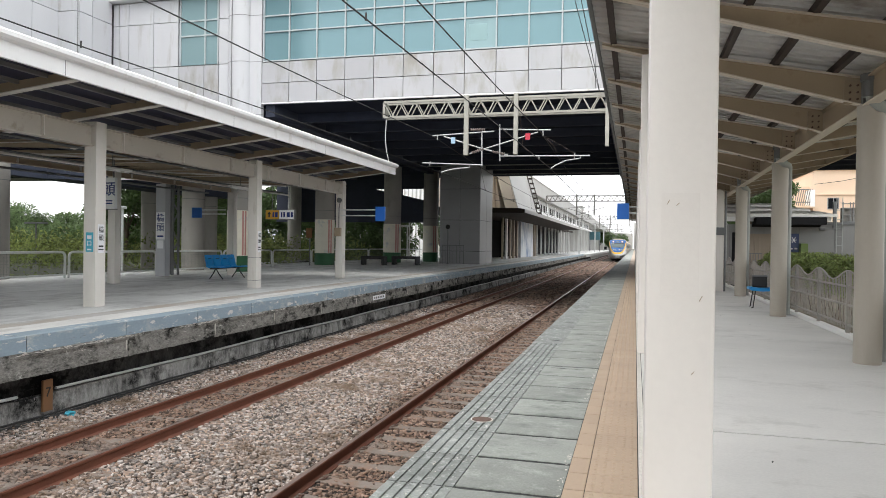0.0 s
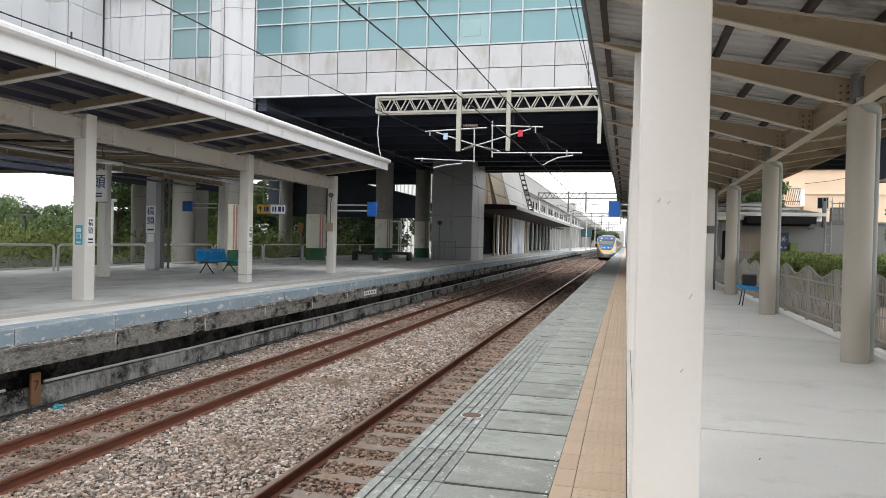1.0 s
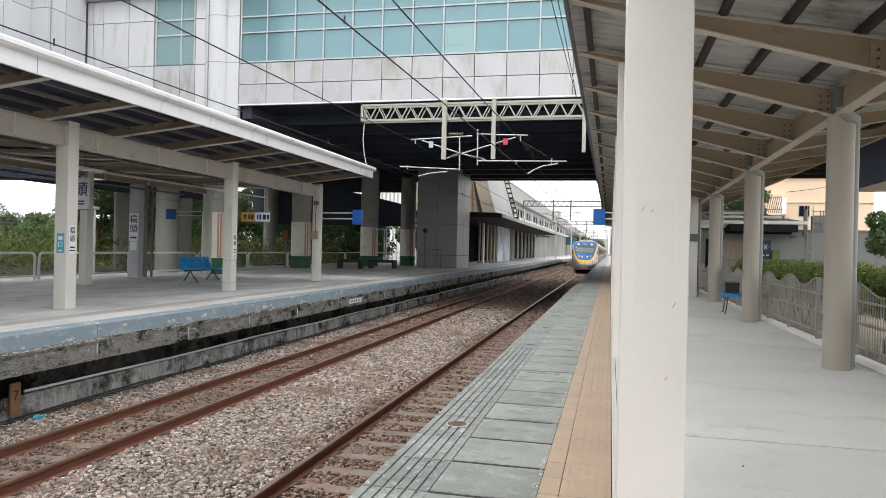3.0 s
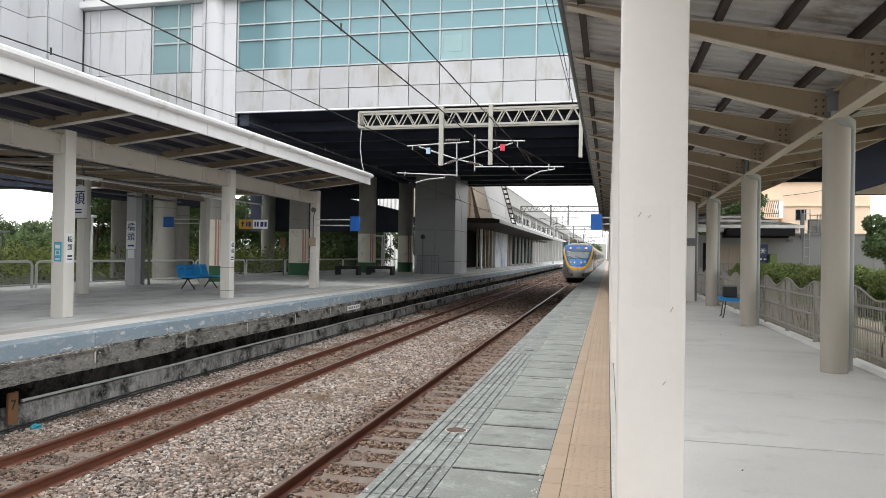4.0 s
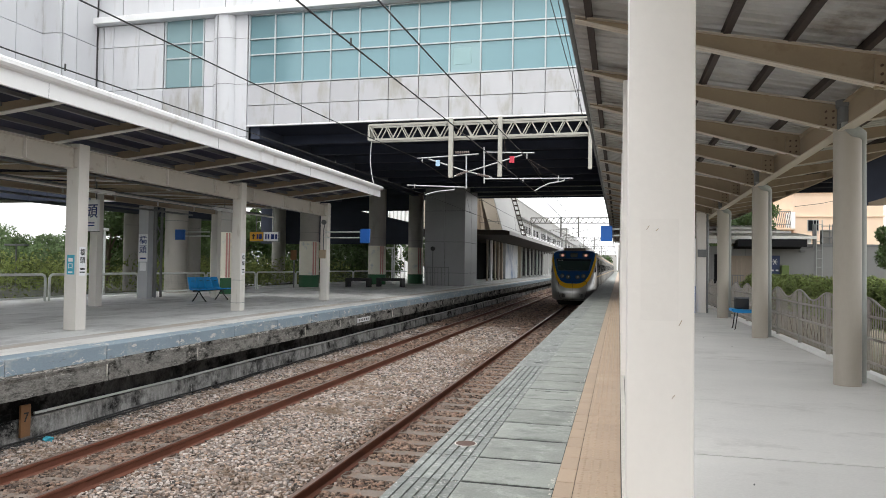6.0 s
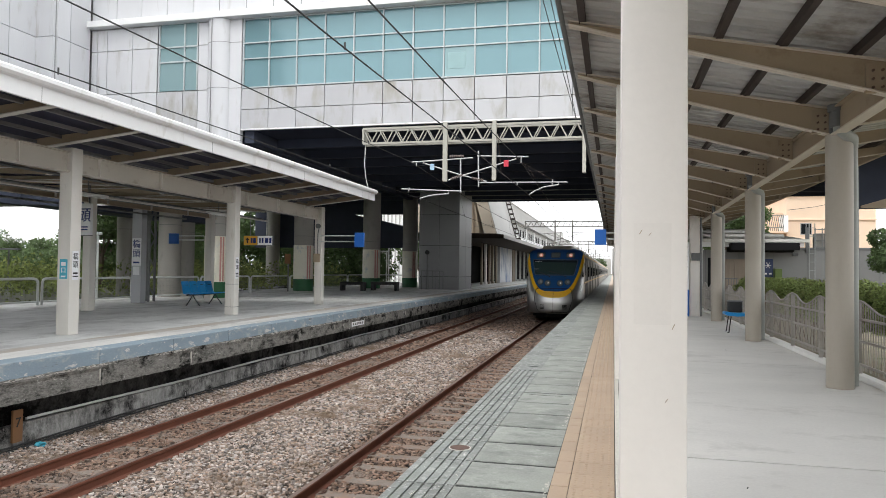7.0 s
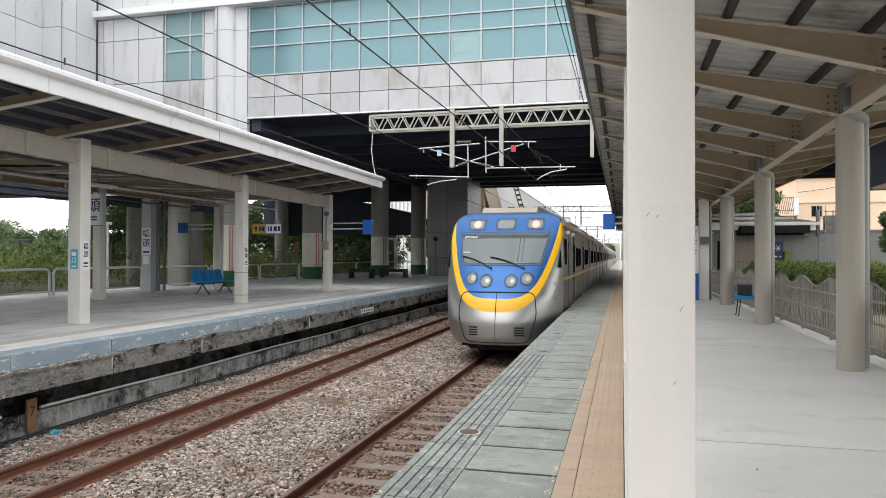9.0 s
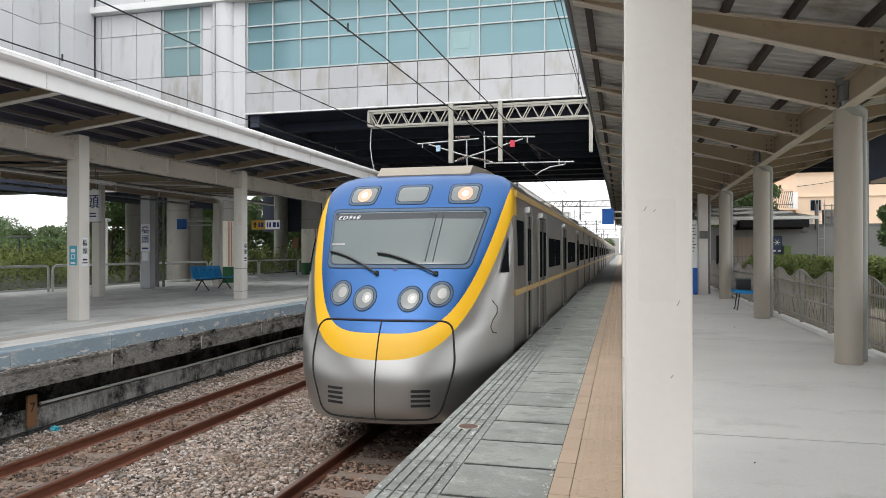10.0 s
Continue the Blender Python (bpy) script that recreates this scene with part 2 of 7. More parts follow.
M["wire"] = mat("black_cable", (0.03, 0.03, 0.03), 0.6)
M["blue_sign"] = mat("blue_sign_plate", (0.01, 0.115, 0.45), 0.4, var=0.05)
M["cyan_sign"] = mat("cyan_sign_plate", (0.05, 0.38, 0.50), 0.4, var=0.05)
M["yellow_sign"] = mat("yellow_sign_plate", (0.55, 0.30, 0.02), 0.4, var=0.05)
M["sign_white"] = mat("white_sign_plate", (0.78, 0.79, 0.80), 0.35, var=0.03)
M["navy"] = mat("navy_lettering", (0.01, 0.03, 0.16), 0.5)
M["black"] = mat("black_lettering", (0.02, 0.02, 0.02), 0.6)
M["pale_tag"] = mat("pale_blue_tag", (0.35, 0.52, 0.68), 0.4)
M["red"] = mat("red_tag", (0.55, 0.03, 0.06), 0.5)
M["pipe"] = mat("grey_plastic_pipe", (0.33, 0.35, 0.33), 0.5, var=0.06)
M["drain"] = mat("rusty_drain_iron", (0.11, 0.065, 0.05), 0.8, var=0.2)
M["chair"] = mat("blue_plastic_seat", (0.015, 0.26, 0.62), 0.35, var=0.08)
# Orange-brown, darkened to include the shadow on the track marker.
M["marker"] = mat("orange_brown_marker", (0.21, 0.105, 0.045), 0.7, var=0.15, bump=0.2)
M["leaf"] = mat("leaf_green", (0.10, 0.15, 0.058), 0.6, var=0.3, scale=0.4, fvar=0.1, island=0.4, each=0.1)
M["leaf_light"] = mat("yellow_green_leaf", (0.185, 0.225, 0.065), 0.6, var=0.45, scale=0.35, fvar=0.1, island=0.5)
M["leaf_dark"] = mat("dark_leaf_green", (0.075, 0.12, 0.04), 0.6, var=0.3, scale=0.5, fvar=0.1, island=0.4)
M["hedge"] = mat("hedge_leaf", (0.19, 0.24, 0.075), 0.6, var=0.3, scale=1.2, fvar=0.1, island=0.5, stain=(0.20, 0.09, 0.05), amount=0.16, stain_scale=1.0)
M["bark"] = mat("bark", (0.12, 0.09, 0.07), 0.9, var=0.2, bump=0.4)
M["grass"] = mat("rough_ground", (0.10, 0.11, 0.06), 0.95, var=0.3, scale=0.2, fvar=0.2, bump=0.5)
M["dry_earth"] = mat("dry_earth", (0.24, 0.20, 0.15), 0.95, var=0.3, scale=1.2, fvar=0.2, bump=0.6, stain=(0.12, 0.13, 0.06), amount=0.35, stain_scale=2.0)
M["house"] = mat("peach_render", (0.76, 0.58, 0.43), 0.8, var=0.08, fvar=0.04, scale=0.4)
M["house_grey"] = mat("grey_container_wall", (0.215, 0.215, 0.21), 0.6, var=0.1, fvar=0.05, scale=0.6)
M["roof_sheet"] = mat("pale_green_roof_sheet", (0.62, 0.61, 0.56), 0.6, var=0.12, scale=0.5)
M["awning"] = mat("dark_awning", (0.014, 0.014, 0.015), 0.85, spec=0.1)
M["picket"] = mat("grey_picket", (0.31, 0.29, 0.26), 0.6, var=0.15, stain=(0.18, 0.13, 0.10), amount=0.2)
M["kerb"] = mat("white_kerb", (0.76, 0.75, 0.72), 0.8, var=0.1)
M["viaduct"] = mat("pale_viaduct_concrete", (0.46, 0.455, 0.44), 0.8, var=0.1, scale=0.3)
M["poster"] = mat("dark_blue_poster", (0.02, 0.04, 0.12), 0.4)
M["teal"] = mat("dark_teal_paint", (0.03, 0.10, 0.12), 0.6)
M["mural_blue"] = mat("pale_blue_mural", (0.62, 0.64, 0.66), 0.6, var=0.1, stain=(0.16, 0.24, 0.38), amount=0.45, stain_scale=0.5, stretch=(1, 1, 0.6))
M["tile_wall"] = mat("brown_grey_cladding", (0.60, 0.52, 0.42), 0.6, var=0.12, scale=0.5)
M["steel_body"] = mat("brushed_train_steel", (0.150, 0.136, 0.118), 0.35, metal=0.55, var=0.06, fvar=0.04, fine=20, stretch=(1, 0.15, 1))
# Dark steel that carries the shade of recessed doors and grooves.
M["steel_dark"] = mat("recess_dark_steel", (0.085, 0.075, 0.065), 0.45, metal=0.4, var=0.08, fvar=0.04)
M["train_dark"] = mat("dark_underframe", (0.012, 0.012, 0.012), 0.8, var=0.2)
M["train_glass"] = glass_mat("dark_train_glass", (0.012, 0.014, 0.016), 0.25)
M["train_glass"].node_tree.nodes["Principled BSDF"].inputs["Specular IOR Level"].default_value = 0.0
M["screen_glass"] = glass_mat("windscreen_glass", (0.040, 0.066, 0.062), 0.14)
M["screen_glass"].node_tree.nodes["Principled BSDF"].inputs["IOR"].default_value = 1.85
M["gasket_band"] = mat("blue_grey_rubber", (0.07, 0.11, 0.17), 0.6, spec=0.3)
M["sun_strip"] = glass_mat("tinted_glass_strip", (0.02, 0.025, 0.03), 0.15)
M["gasket"] = mat("grey_rubber_gasket", (0.03, 0.045, 0.07), 0.8, spec=0.2)
M["gold"] = mat("gold_band_paint", (0.55, 0.36, 0.10), 0.4, var=0.08)
M["roof_grey"] = mat("train_roof_cream", (0.30, 0.265, 0.215), 0.6, var=0.12)
M["lamp_glass"] = glass_mat("lamp_glass", (0.17, 0.185, 0.18), 0.15)
M["lamp_on"] = glow("lit_headlamp", (1.0, 0.50, 0.42), 0.62)
# Weak emission stands for bulb light thrown back by the reflector.
M["lamp_ring"] = glow("lit_reflector", (0.75, 0.34, 0.24), 0.16)
M["lamp_low"] = glow("lit_low_lamp", (1.0, 0.90, 0.82), 0.12)
M["bracket"] = mat("weathered_bracket_steel", (0.42, 0.43, 0.43), 0.5, metal=0.3, var=0.15)
M["green_bin"] = mat("olive_green_plastic", (0.10, 0.15, 0.03), 0.5)
# Dark steel for stairs; on far gantries it stands for backlit cream paint.
M["far_steel"] = mat("dark_distant_steel", (0.17, 0.165, 0.15), 0.6, var=0.15)
M["score"] = mat("scored_cement", (0.11, 0.115, 0.105), 0.9, var=0.2)
M["insulator"] = mat("brown_grey_porcelain", (0.15, 0.12, 0.11), 0.4, var=0.15)
M["pale_post"] = mat("pale_grey_post", (0.44, 0.45, 0.47), 0.5, var=0.06)
M["blind"] = mat("pale_window_blind", (0.27, 0.41, 0.42), 0.6, var=0.1)
# Near-black stands in for unlit depth behind posts and window frames.
M["void"] = mat("shade_black", (0.016, 0.016, 0.017), 0.9, var=0.2, spec=0.1)
M["range_canopy"] = mat("dark_brown_canopy", (0.05, 0.04, 0.033), 0.7, var=0.15, scale=0.6, spec=0.1)
M["fin"] = mat("pale_brown_fin", (0.29, 0.235, 0.18), 0.6, var=0.12, scale=0.6)
M["chrome"] = mat("lamp_reflector", (0.30, 0.30, 0.29), 0.4, metal=0.5, var=0.08)


def let_light_through(m, share):
    """Leaves pass part of the light that falls on their other side."""
    nt = m.node_tree
    b, out = nt.nodes["Principled BSDF"], nt.nodes["Material Output"]
    tr, mx = nt.nodes.new("ShaderNodeBsdfTranslucent"), nt.nodes.new("ShaderNodeMixShader")
    nt.links.new(b.inputs["Base Color"].links[0].from_socket, tr.inputs["Color"])
    mx.inputs["Fac"].default_value = share
    nt.links.new(b.outputs[0], mx.inputs[1])
    nt.links.new(tr.outputs[0], mx.inputs[2])
    nt.links.new(mx.outputs[0], out.inputs["Surface"])


for name in ("leaf", "leaf_light", "leaf_dark", "hedge"):
    let_light_through(M[name], 0.45)

# ---- building helpers ----
def box(bm, x0, x1, y0, y1, z0, z1, bevel=0.0):
    g = bmesh.ops.create_cube(bm, size=1.0, matrix=Matrix.Translation(((x0 + x1) / 2, (y0 + y1) / 2, (z0 + z1) / 2)) @ Matrix.Diagonal((x1 - x0, y1 - y0, z1 - z0, 1)))
    if bevel:
        es = {e for v in g["verts"] for e in v.link_edges}
        bmesh.ops.bevel(bm, geom=list(es), offset=bevel, segments=2, profile=0.6, affect="EDGES")
    return bm


def rod(bm, p0, p1, r, seg=12, r2=None, caps=True):
    p0, p1 = Vector(p0), Vector(p1)
    d = p1 - p0
    m = Matrix.Translation((p0 + p1) / 2) @ d.to_track_quat("Z", "Y").to_matrix().to_4x4()
    bmesh.ops.create_cone(bm, cap_ends=caps, segments=seg, radius1=r, radius2=r if r2 is None else r2, depth=d.length, matrix=m)
    return bm


def tube(bm, pts, r, seg=8):
    """One continuous round tube swept along the points."""
    pts = [Vector(p) for p in pts]
    rings = []
    up = None
    for i, p in enumerate(pts):
        d = (pts[min(i + 1, len(pts) - 1)] - pts[max(i - 1, 0)]).normalized()
        if up is None:
            up = d.orthogonal().normalized()
        up = (up - d * up.dot(d)).normalized()
        side = d.cross(up)
        rad = r[i] if isinstance(r, (list, tuple)) else r
        rings.append([bm.verts.new(p + (up * math.cos(math.tau * k / seg) + side * math.sin(math.tau * k / seg)) * rad) for k in range(seg)])
    for a, b in zip(rings, rings[1:]):
        for k in range(seg):
            bm.faces.new((a[k], a[(k + 1) % seg], b[(k + 1) % seg], b[k]))
    bm.faces.new(rings[0][::-1])
    bm.faces.new(rings[-1])
    return bm


def bar(bm, p0, p1, w, h):
    """A square bar from p0 to p1."""
    p0, p1 = Vector(p0), Vector(p1)
    d = p1 - p0
    m = Matrix.Translation((p0 + p1) / 2) @ d.to_track_quat("Y", "Z").to_matrix().to_4x4() @ Matrix.Diagonal((w, d.length, h, 1))
    bmesh.ops.create_cube(bm, size=1.0, matrix=m)
    return bm


def prism(bm, prof, y0, y1, axis="y"):
    """Extrudes a closed outline. axis y: outline in x, z; axis x: outline in y, z; axis z: outline in x, y."""
    def at(p, s):
        return {"y": (p[0], s, p[1]), "x": (s, p[0], p[1]), "z": (p[0], p[1], s)}[axis]
    a = [bm.verts.new(at(p, y0)) for p in prof]
    b = [bm.verts.new(at(p, y1)) for p in prof]
    n = len(prof)
    bm.faces.new(a)
    bm.faces.new(b[::-1])
    for i in range(n):
        bm.faces.new((a[i], b[i], b[(i + 1) % n], a[(i + 1) % n]))
    bmesh.ops.recalc_face_normals(bm, faces=bm.faces[:])
    return bm


def mesh_of(name, bm, material, smooth=None):
    me = bpy.data.meshes.new(name)
    bm.normal_update()
    bm.to_mesh(me)
    bm.free()
    for m in (material if isinstance(material, (list, tuple)) else [material]):
        me.materials.append(m)
    if smooth:
        me.shade_smooth()
        me.set_sharp_from_angle(angle=radians(smooth))
    return me


def part(name, bm, material, parent=None, label="", smooth=None, at=None):
    ob = new(name, mesh_of(name, bm, material, smooth))
    if parent is not None:
        ob.parent = parent
    if at is not None:
        ob.matrix_basis = at if isinstance(at, Matrix) else Matrix.Translation(at)
    if label:
        ob["label"] = label
    return ob


def share(name, me, parent, at):
    ob = new(name, me)
    ob.parent = parent
    ob.matrix_basis = at if isinstance(at, Matrix) else Matrix.Translation(at)
    return ob


def thing(name, at, label, category, group="", kind=""):
    e = new(name)
    e.empty_display_size = 0.2
    e.matrix_basis = at if isinstance(at, Matrix) else Matrix.Translation(at)
    return tagged(e, label, category, group, kind)


def B():
    return bmesh.new()


# ---- ground, tracks and platforms ----
ground = part("ground", box(B(), -400, 400, -400, 900, -2.0, -1.45), M["grass"])
tagged(ground, "rough earth and grass beyond the station", "ground", kind="structure")

NEAR_X, FAR_X, RAIL_Z = -2.81, -6.46, -1.15
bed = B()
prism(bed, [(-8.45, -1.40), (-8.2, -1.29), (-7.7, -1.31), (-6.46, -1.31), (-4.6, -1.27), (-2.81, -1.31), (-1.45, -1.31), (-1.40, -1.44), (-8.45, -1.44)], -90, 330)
tagged(part("ballast_bed", bed, M["ballast_bed"]), "bed under the track ballast, near-black for shade between stones", "ballast bed", kind="structure")


def stones(y0, y1, density, size, seed, rusty):
    """Loose ballast stones as one mesh of deformed blocks."""
    rng = np.random.default_rng(seed)
    n = int((8.3 - 1.42) * (y1 - y0) * density)
    x = rng.uniform(-8.28, -1.42, n)
    y = rng.uniform(y0, y1, n)
    keep = np.ones(n, bool)
    for cx in (NEAR_X, FAR_X):
        for s in (-0.566, 0.566):
            keep &= np.abs(x - (cx + s)) > 0.085
    inside = np.minimum(np.abs(x - NEAR_X), np.abs(x - FAR_X)) < 0.52
    on_sleeper = (np.abs(((y + 0.3) % 0.6) - 0.3) < 0.095) & inside
    keep &= ~(on_sleeper & (rng.random(n) < 0.74))
    apron = (np.abs(x - NEAR_X) < 1.02) & (np.abs(((y + 0.3) % 0.6) - 0.3) < 0.092)
    keep &= ~(apron & (rng.random(n) < 0.66))
    close = np.minimum(np.abs(x - NEAR_X) - 0.2 * np.sin(y * 0.7), np.abs(x - FAR_X) + 0.25) < 0.85 + 0.12 * rng.normal(size=n)
    close |= y > 30
    keep &= close == rusty
    x, y = x[keep], y[keep]
    n = len(x)
    crown = np.interp(x, [-8.28, -7.6, -6.46, -4.6, -2.81, -1.45], [-1.27, -1.30, -1.30, -1.255, -1.30, -1.31])
    inside = np.minimum(np.abs(x - NEAR_X), np.abs(x - FAR_X)) < 0.52
    z = crown + rng.uniform(-0.008, 0.026, n) + np.where(inside, -0.018, 0.0) + np.where(np.abs(x - NEAR_X) < 1.02, -0.006, 0.0)
    sx = size * rng.uniform(0.7, 1.7, n)
    sy = size * rng.uniform(0.45, 1.1, n)
    sz = size * rng.uniform(0.4, 0.85, n)
    corner = np.array([[a, b, c] for a in (-1, 1) for b in (-1, 1) for c in (-1, 1)], float) * 0.5
    pts = corner[None] * np.stack([sx, sy, sz], 1)[:, None] * rng.uniform(0.6, 1.15, (n, 8, 3))
    a = rng.uniform(0, math.tau, n)
    t = rng.uniform(-0.6, 0.6, n)
    ca, sn, ct, st = np.cos(a)[:, None], np.sin(a)[:, None], np.cos(t)[:, None], np.sin(t)[:, None]
    px, py, pz = pts[..., 0], pts[..., 1], pts[..., 2]
    py, pz = py * ct - pz * st, py * st + pz * ct
    px, py = px * ca - py * sn, px * sn + py * ca
    co = np.stack([px + x[:, None], py + y[:, None], pz + z[:, None]], -1).reshape(-1, 3)
    quad = np.array([[0, 1, 3, 2], [4, 6, 7, 5], [0, 4, 5, 1], [2, 3, 7, 6], [0, 2, 6, 4], [1, 5, 7, 3]])
    faces = (quad[None] + 8 * np.arange(n)[:, None, None]).reshape(-1)
    me = bpy.data.meshes.new("ballast_stones")
    me.vertices.add(len(co))
    me.vertices.foreach_set("co", co.ravel())
    me.loops.add(len(faces))
    me.loops.foreach_set("vertex_index", faces.astype(np.int32))
    me.polygons.add(len(faces) // 4)
    me.polygons.foreach_set("loop_start", np.arange(0, len(faces), 4, dtype=np.int32))
    me.update(calc_edges=True)
    me.materials.append(M["ballast_rust" if rusty else "ballast"])
    return tagged(new("ballast_stones", me), "rust-brown crushed stone ballast inside the track" if rusty else "grey crushed stone ballast between the tracks", "ballast", kind="stuff")


for rusty in (False, True):
    stones(-40.0, -3.0, 90, 0.12, 5, rusty)
    stones(-3.0, 4.5, 420, 0.07, 4, rusty)
    stones(4.5, 12.0, 1250, 0.041, 1, rusty)
    stones(12.0, 24.0, 680, 0.053, 2, rusty)
    stones(24.0, 60.0, 150, 0.10, 3, rusty)
    stones(60.0, 120.0, 26, 0.22, 5, rusty)


def rail_profile(x):
    return [(x - 0.062, -0.150), (x + 0.062, -0.150), (x + 0.062, -0.138), (x + 0.012, -0.118), (x + 0.010, -0.045), (x + 0.032, -0.032),
            (x + 0.033, -0.006), (x + 0.024, 0.0), (x - 0.024, 0.0), (x - 0.033, -0.006), (x - 0.032, -0.032), (x - 0.010, -0.045), (x - 0.012, -0.118), (x - 0.062, -0.138)]


sleeper_me = mesh_of("sleeper", prism(B(), [(-1.0, 0.0), (1.0, 0.0), (1.0, 0.155), (0.78, 0.18), (0.42, 0.18), (0.30, 0.168), (-0.30, 0.168), (-0.42, 0.18), (-0.78, 0.18), (-1.0, 0.155)], -0.11, 0.11), M["sleeper"])
clip_bm = B()
box(clip_bm, -0.05, 0.05, -0.06, 0.06, 0.0, 0.018)
tube(clip_bm, [(-0.04, -0.05, 0.02), (0.03, -0.03, 0.04), (0.03, 0.03, 0.04), (-0.04, 0.05, 0.02)], 0.011, 6)
clip_me = mesh_of("rail_clip", clip_bm, M["clip"])
for cx, label in ((NEAR_X, "rusty rails on concrete sleepers beside the tiled platform"), (FAR_X, "rusty rails on half-buried concrete sleepers beside the far platform")):
    track = thing("railway_track", pose(cx, 0, RAIL_Z, 0, 0 if cx > -4 else -2.2, 0), label, "railway track", "station tracks")
    for s in (-0.566, 0.566):
        rl = part("rail", prism(B(), rail_profile(s), -90, 330), M["rail"], track)
        part("rail_head", box(B(), s - 0.027, s + 0.027, -90, 330, 0.001, 0.003), M["railhead"], rl, "worn steel running surface")
    for k in range(-66, 100):
        share("sleeper", sleeper_me, track, (0, 0.6 * k, -0.312))
    for k in range(6, 50):
        for s in (-0.566, 0.566):
            for e in (-1, 1):
                share("rail_clip", clip_me, track, Matrix.Translation((s + e * 0.105, 0.6 * k, -0.156)) @ pose(0, 0, 0, 0, 0, 0 if e > 0 else 180))

# near platform: body, then slabs, ridged edge and tan tiles as pieces
platform_near = part("platform_near", prism(B(), [(-1.30, -1.45), (3.20, -1.45), (3.20, -0.005), (-0.935, -0.005), (-0.935, -0.05), (-1.30, -0.05)], -60, 260), M["joint"])
tagged(platform_near, "raised concrete platform with cement slabs and tan tiles", "platform", kind="structure")
SLAB = 0.587


def slab_mesh(seed, d):
    """A cast slab whose two cross joints are ragged and slightly chipped."""
    bm = B()
    n = 26
    rows = [[], [], [], []]
    for i in range(n + 1):
        x = -0.9352 + 0.5752 * i / n
        lo = 0.022 + d + 0.005 * noise.noise((x * 9, seed, 0.0)) + 0.004 * noise.noise((x * 47, seed, 2.0))
        hi = SLAB - 0.015 - 0.6 * d + 0.005 * noise.noise((x * 8, seed, 5.0)) + 0.004 * noise.noise((x * 43, seed, 7.0))
        for r, (y, z) in enumerate(((lo - 0.002, -0.02), (lo + 0.004, 0.0), (hi - 0.004, 0.0), (hi + 0.002, -0.02))):
            rows[r].append(bm.verts.new((x, y, z)))
    for r in range(3):
        for i in range(n):
            bm.faces.new((rows[r][i], rows[r][i + 1], rows[r + 1][i + 1], rows[r + 1][i]))
    bmesh.ops.recalc_face_normals(bm, faces=bm.faces[:])
    return mesh_of("slab", bm, M["slab"])


slab_me = [slab_mesh(1.3 + 3.1 * q, 0.003 * (q % 3)) for q in range(6)]


def ridge_mesh(h):
    bm = box(B(), -1.33, -0.935, 0.006, SLAB - 0.006, -0.14, -h)
    for k in range(6):
        x = -1.318 + 0.066 * k
        box(bm, x, x + 0.046, 0.008, SLAB - 0.008, -h - 0.002, 0.0)
    return mesh_of("edge_slab", bm, M["ridge"])


ridge_me = [ridge_mesh(0.010), ridge_mesh(0.003)]
for k in range(-20, 125):
    y = 4.34 + SLAB * k
    share("edge_slab", ridge_me[0 if y < 9.3 else 1], platform_near, (0, y, 0))
    share("slab", random.choice(slab_me), platform_near, pose(0, y, random.uniform(0.0, 0.003), 0, 0, random.uniform(-0.3, 0.3)))
for k in range(7):
    sl = B()
    bmesh.ops.create_circle(sl, cap_ends=True, segments=16, radius=1.0)
    bmesh.ops.scale(sl, vec=(0.075, 0.035, 1.0), verts=sl.verts)
    tagged(part("drain_slot", sl, M["joint"], at=(-1.06, 10.0 + 2.35 * k, 0.002)), "small dark drain slot in the platform edge", "drain slot", "drain slots")
scores = B()
for x0, y0, x1, y1 in ((-0.86, 7.73, -0.50, 7.70), (-0.80, 9.0, -0.45, 8.97), (-0.90, 10.9, -0.5, 10.86)):
    pts = [(x0 + (x1 - x0) * i / 12, y0 + (y1 - y0) * i / 12 + 0.006 * noise.noise((x0 * 9 + i, y0, 0.0)), 0.003) for i in range(13)]
    tube(scores, pts, [0.0015 + 0.0035 * abs(noise.noise((i * 0.9, y0, 3.0))) for i in range(13)], 5)
tagged(part("score_line", scores, M["score"]), "dark cracks scored across the cement slabs", "crack", kind="stuff")
flecks = B()
rf = random.Random(31)
for k in range(420):
    y = rf.uniform(3.4, 16.0)
    if noise.noise((y * 1.7, 0.5, 0.0)) < -0.1:
        continue
    x = -0.368 - abs(rf.gauss(0, 0.016))
    w, l, a = rf.uniform(0.003, 0.009), rf.uniform(0.004, 0.016), rf.uniform(0, 3)
    c = [flecks.verts.new((x + w * math.cos(q * math.tau / 6 + a) * rf.uniform(0.6, 1.2), y + l * math.sin(q * math.tau / 6 + a) * rf.uniform(0.6, 1.2), 0.0045)) for q in range(6)]
    flecks.faces.new(c)
for k in range(500):
    x, y = rf.uniform(-1.32, -0.95), rf.uniform(3.5, 9.2)
    if noise.noise((x * 6, y * 1.5, 4.0)) < 0.08:
        continue
    w, l, a = rf.uniform(0.002, 0.006), rf.uniform(0.004, 0.014), rf.uniform(0, 3)
    c = [flecks.verts.new((x + w * math.cos(q * math.tau / 6 + a) * rf.uniform(0.6, 1.2), y + l * math.sin(q * math.tau / 6 + a) * rf.uniform(0.6, 1.2), 0.0035)) for q in range(6)]
    flecks.faces.new(c)
tagged(part("mortar_flecks", flecks, M["rough_white"]), "pale mortar flecks on the worn platform edge", "mortar", kind="stuff")
far_slabs = B()
box(far_slabs, -1.33, -0.36, 77.8, 260, -0.14, 0.0)
box(far_slabs, -1.33, -0.36, -60, -7.5, -0.14, 0.0)
part("far_slabs", far_slabs, M["slab"], platform_near)
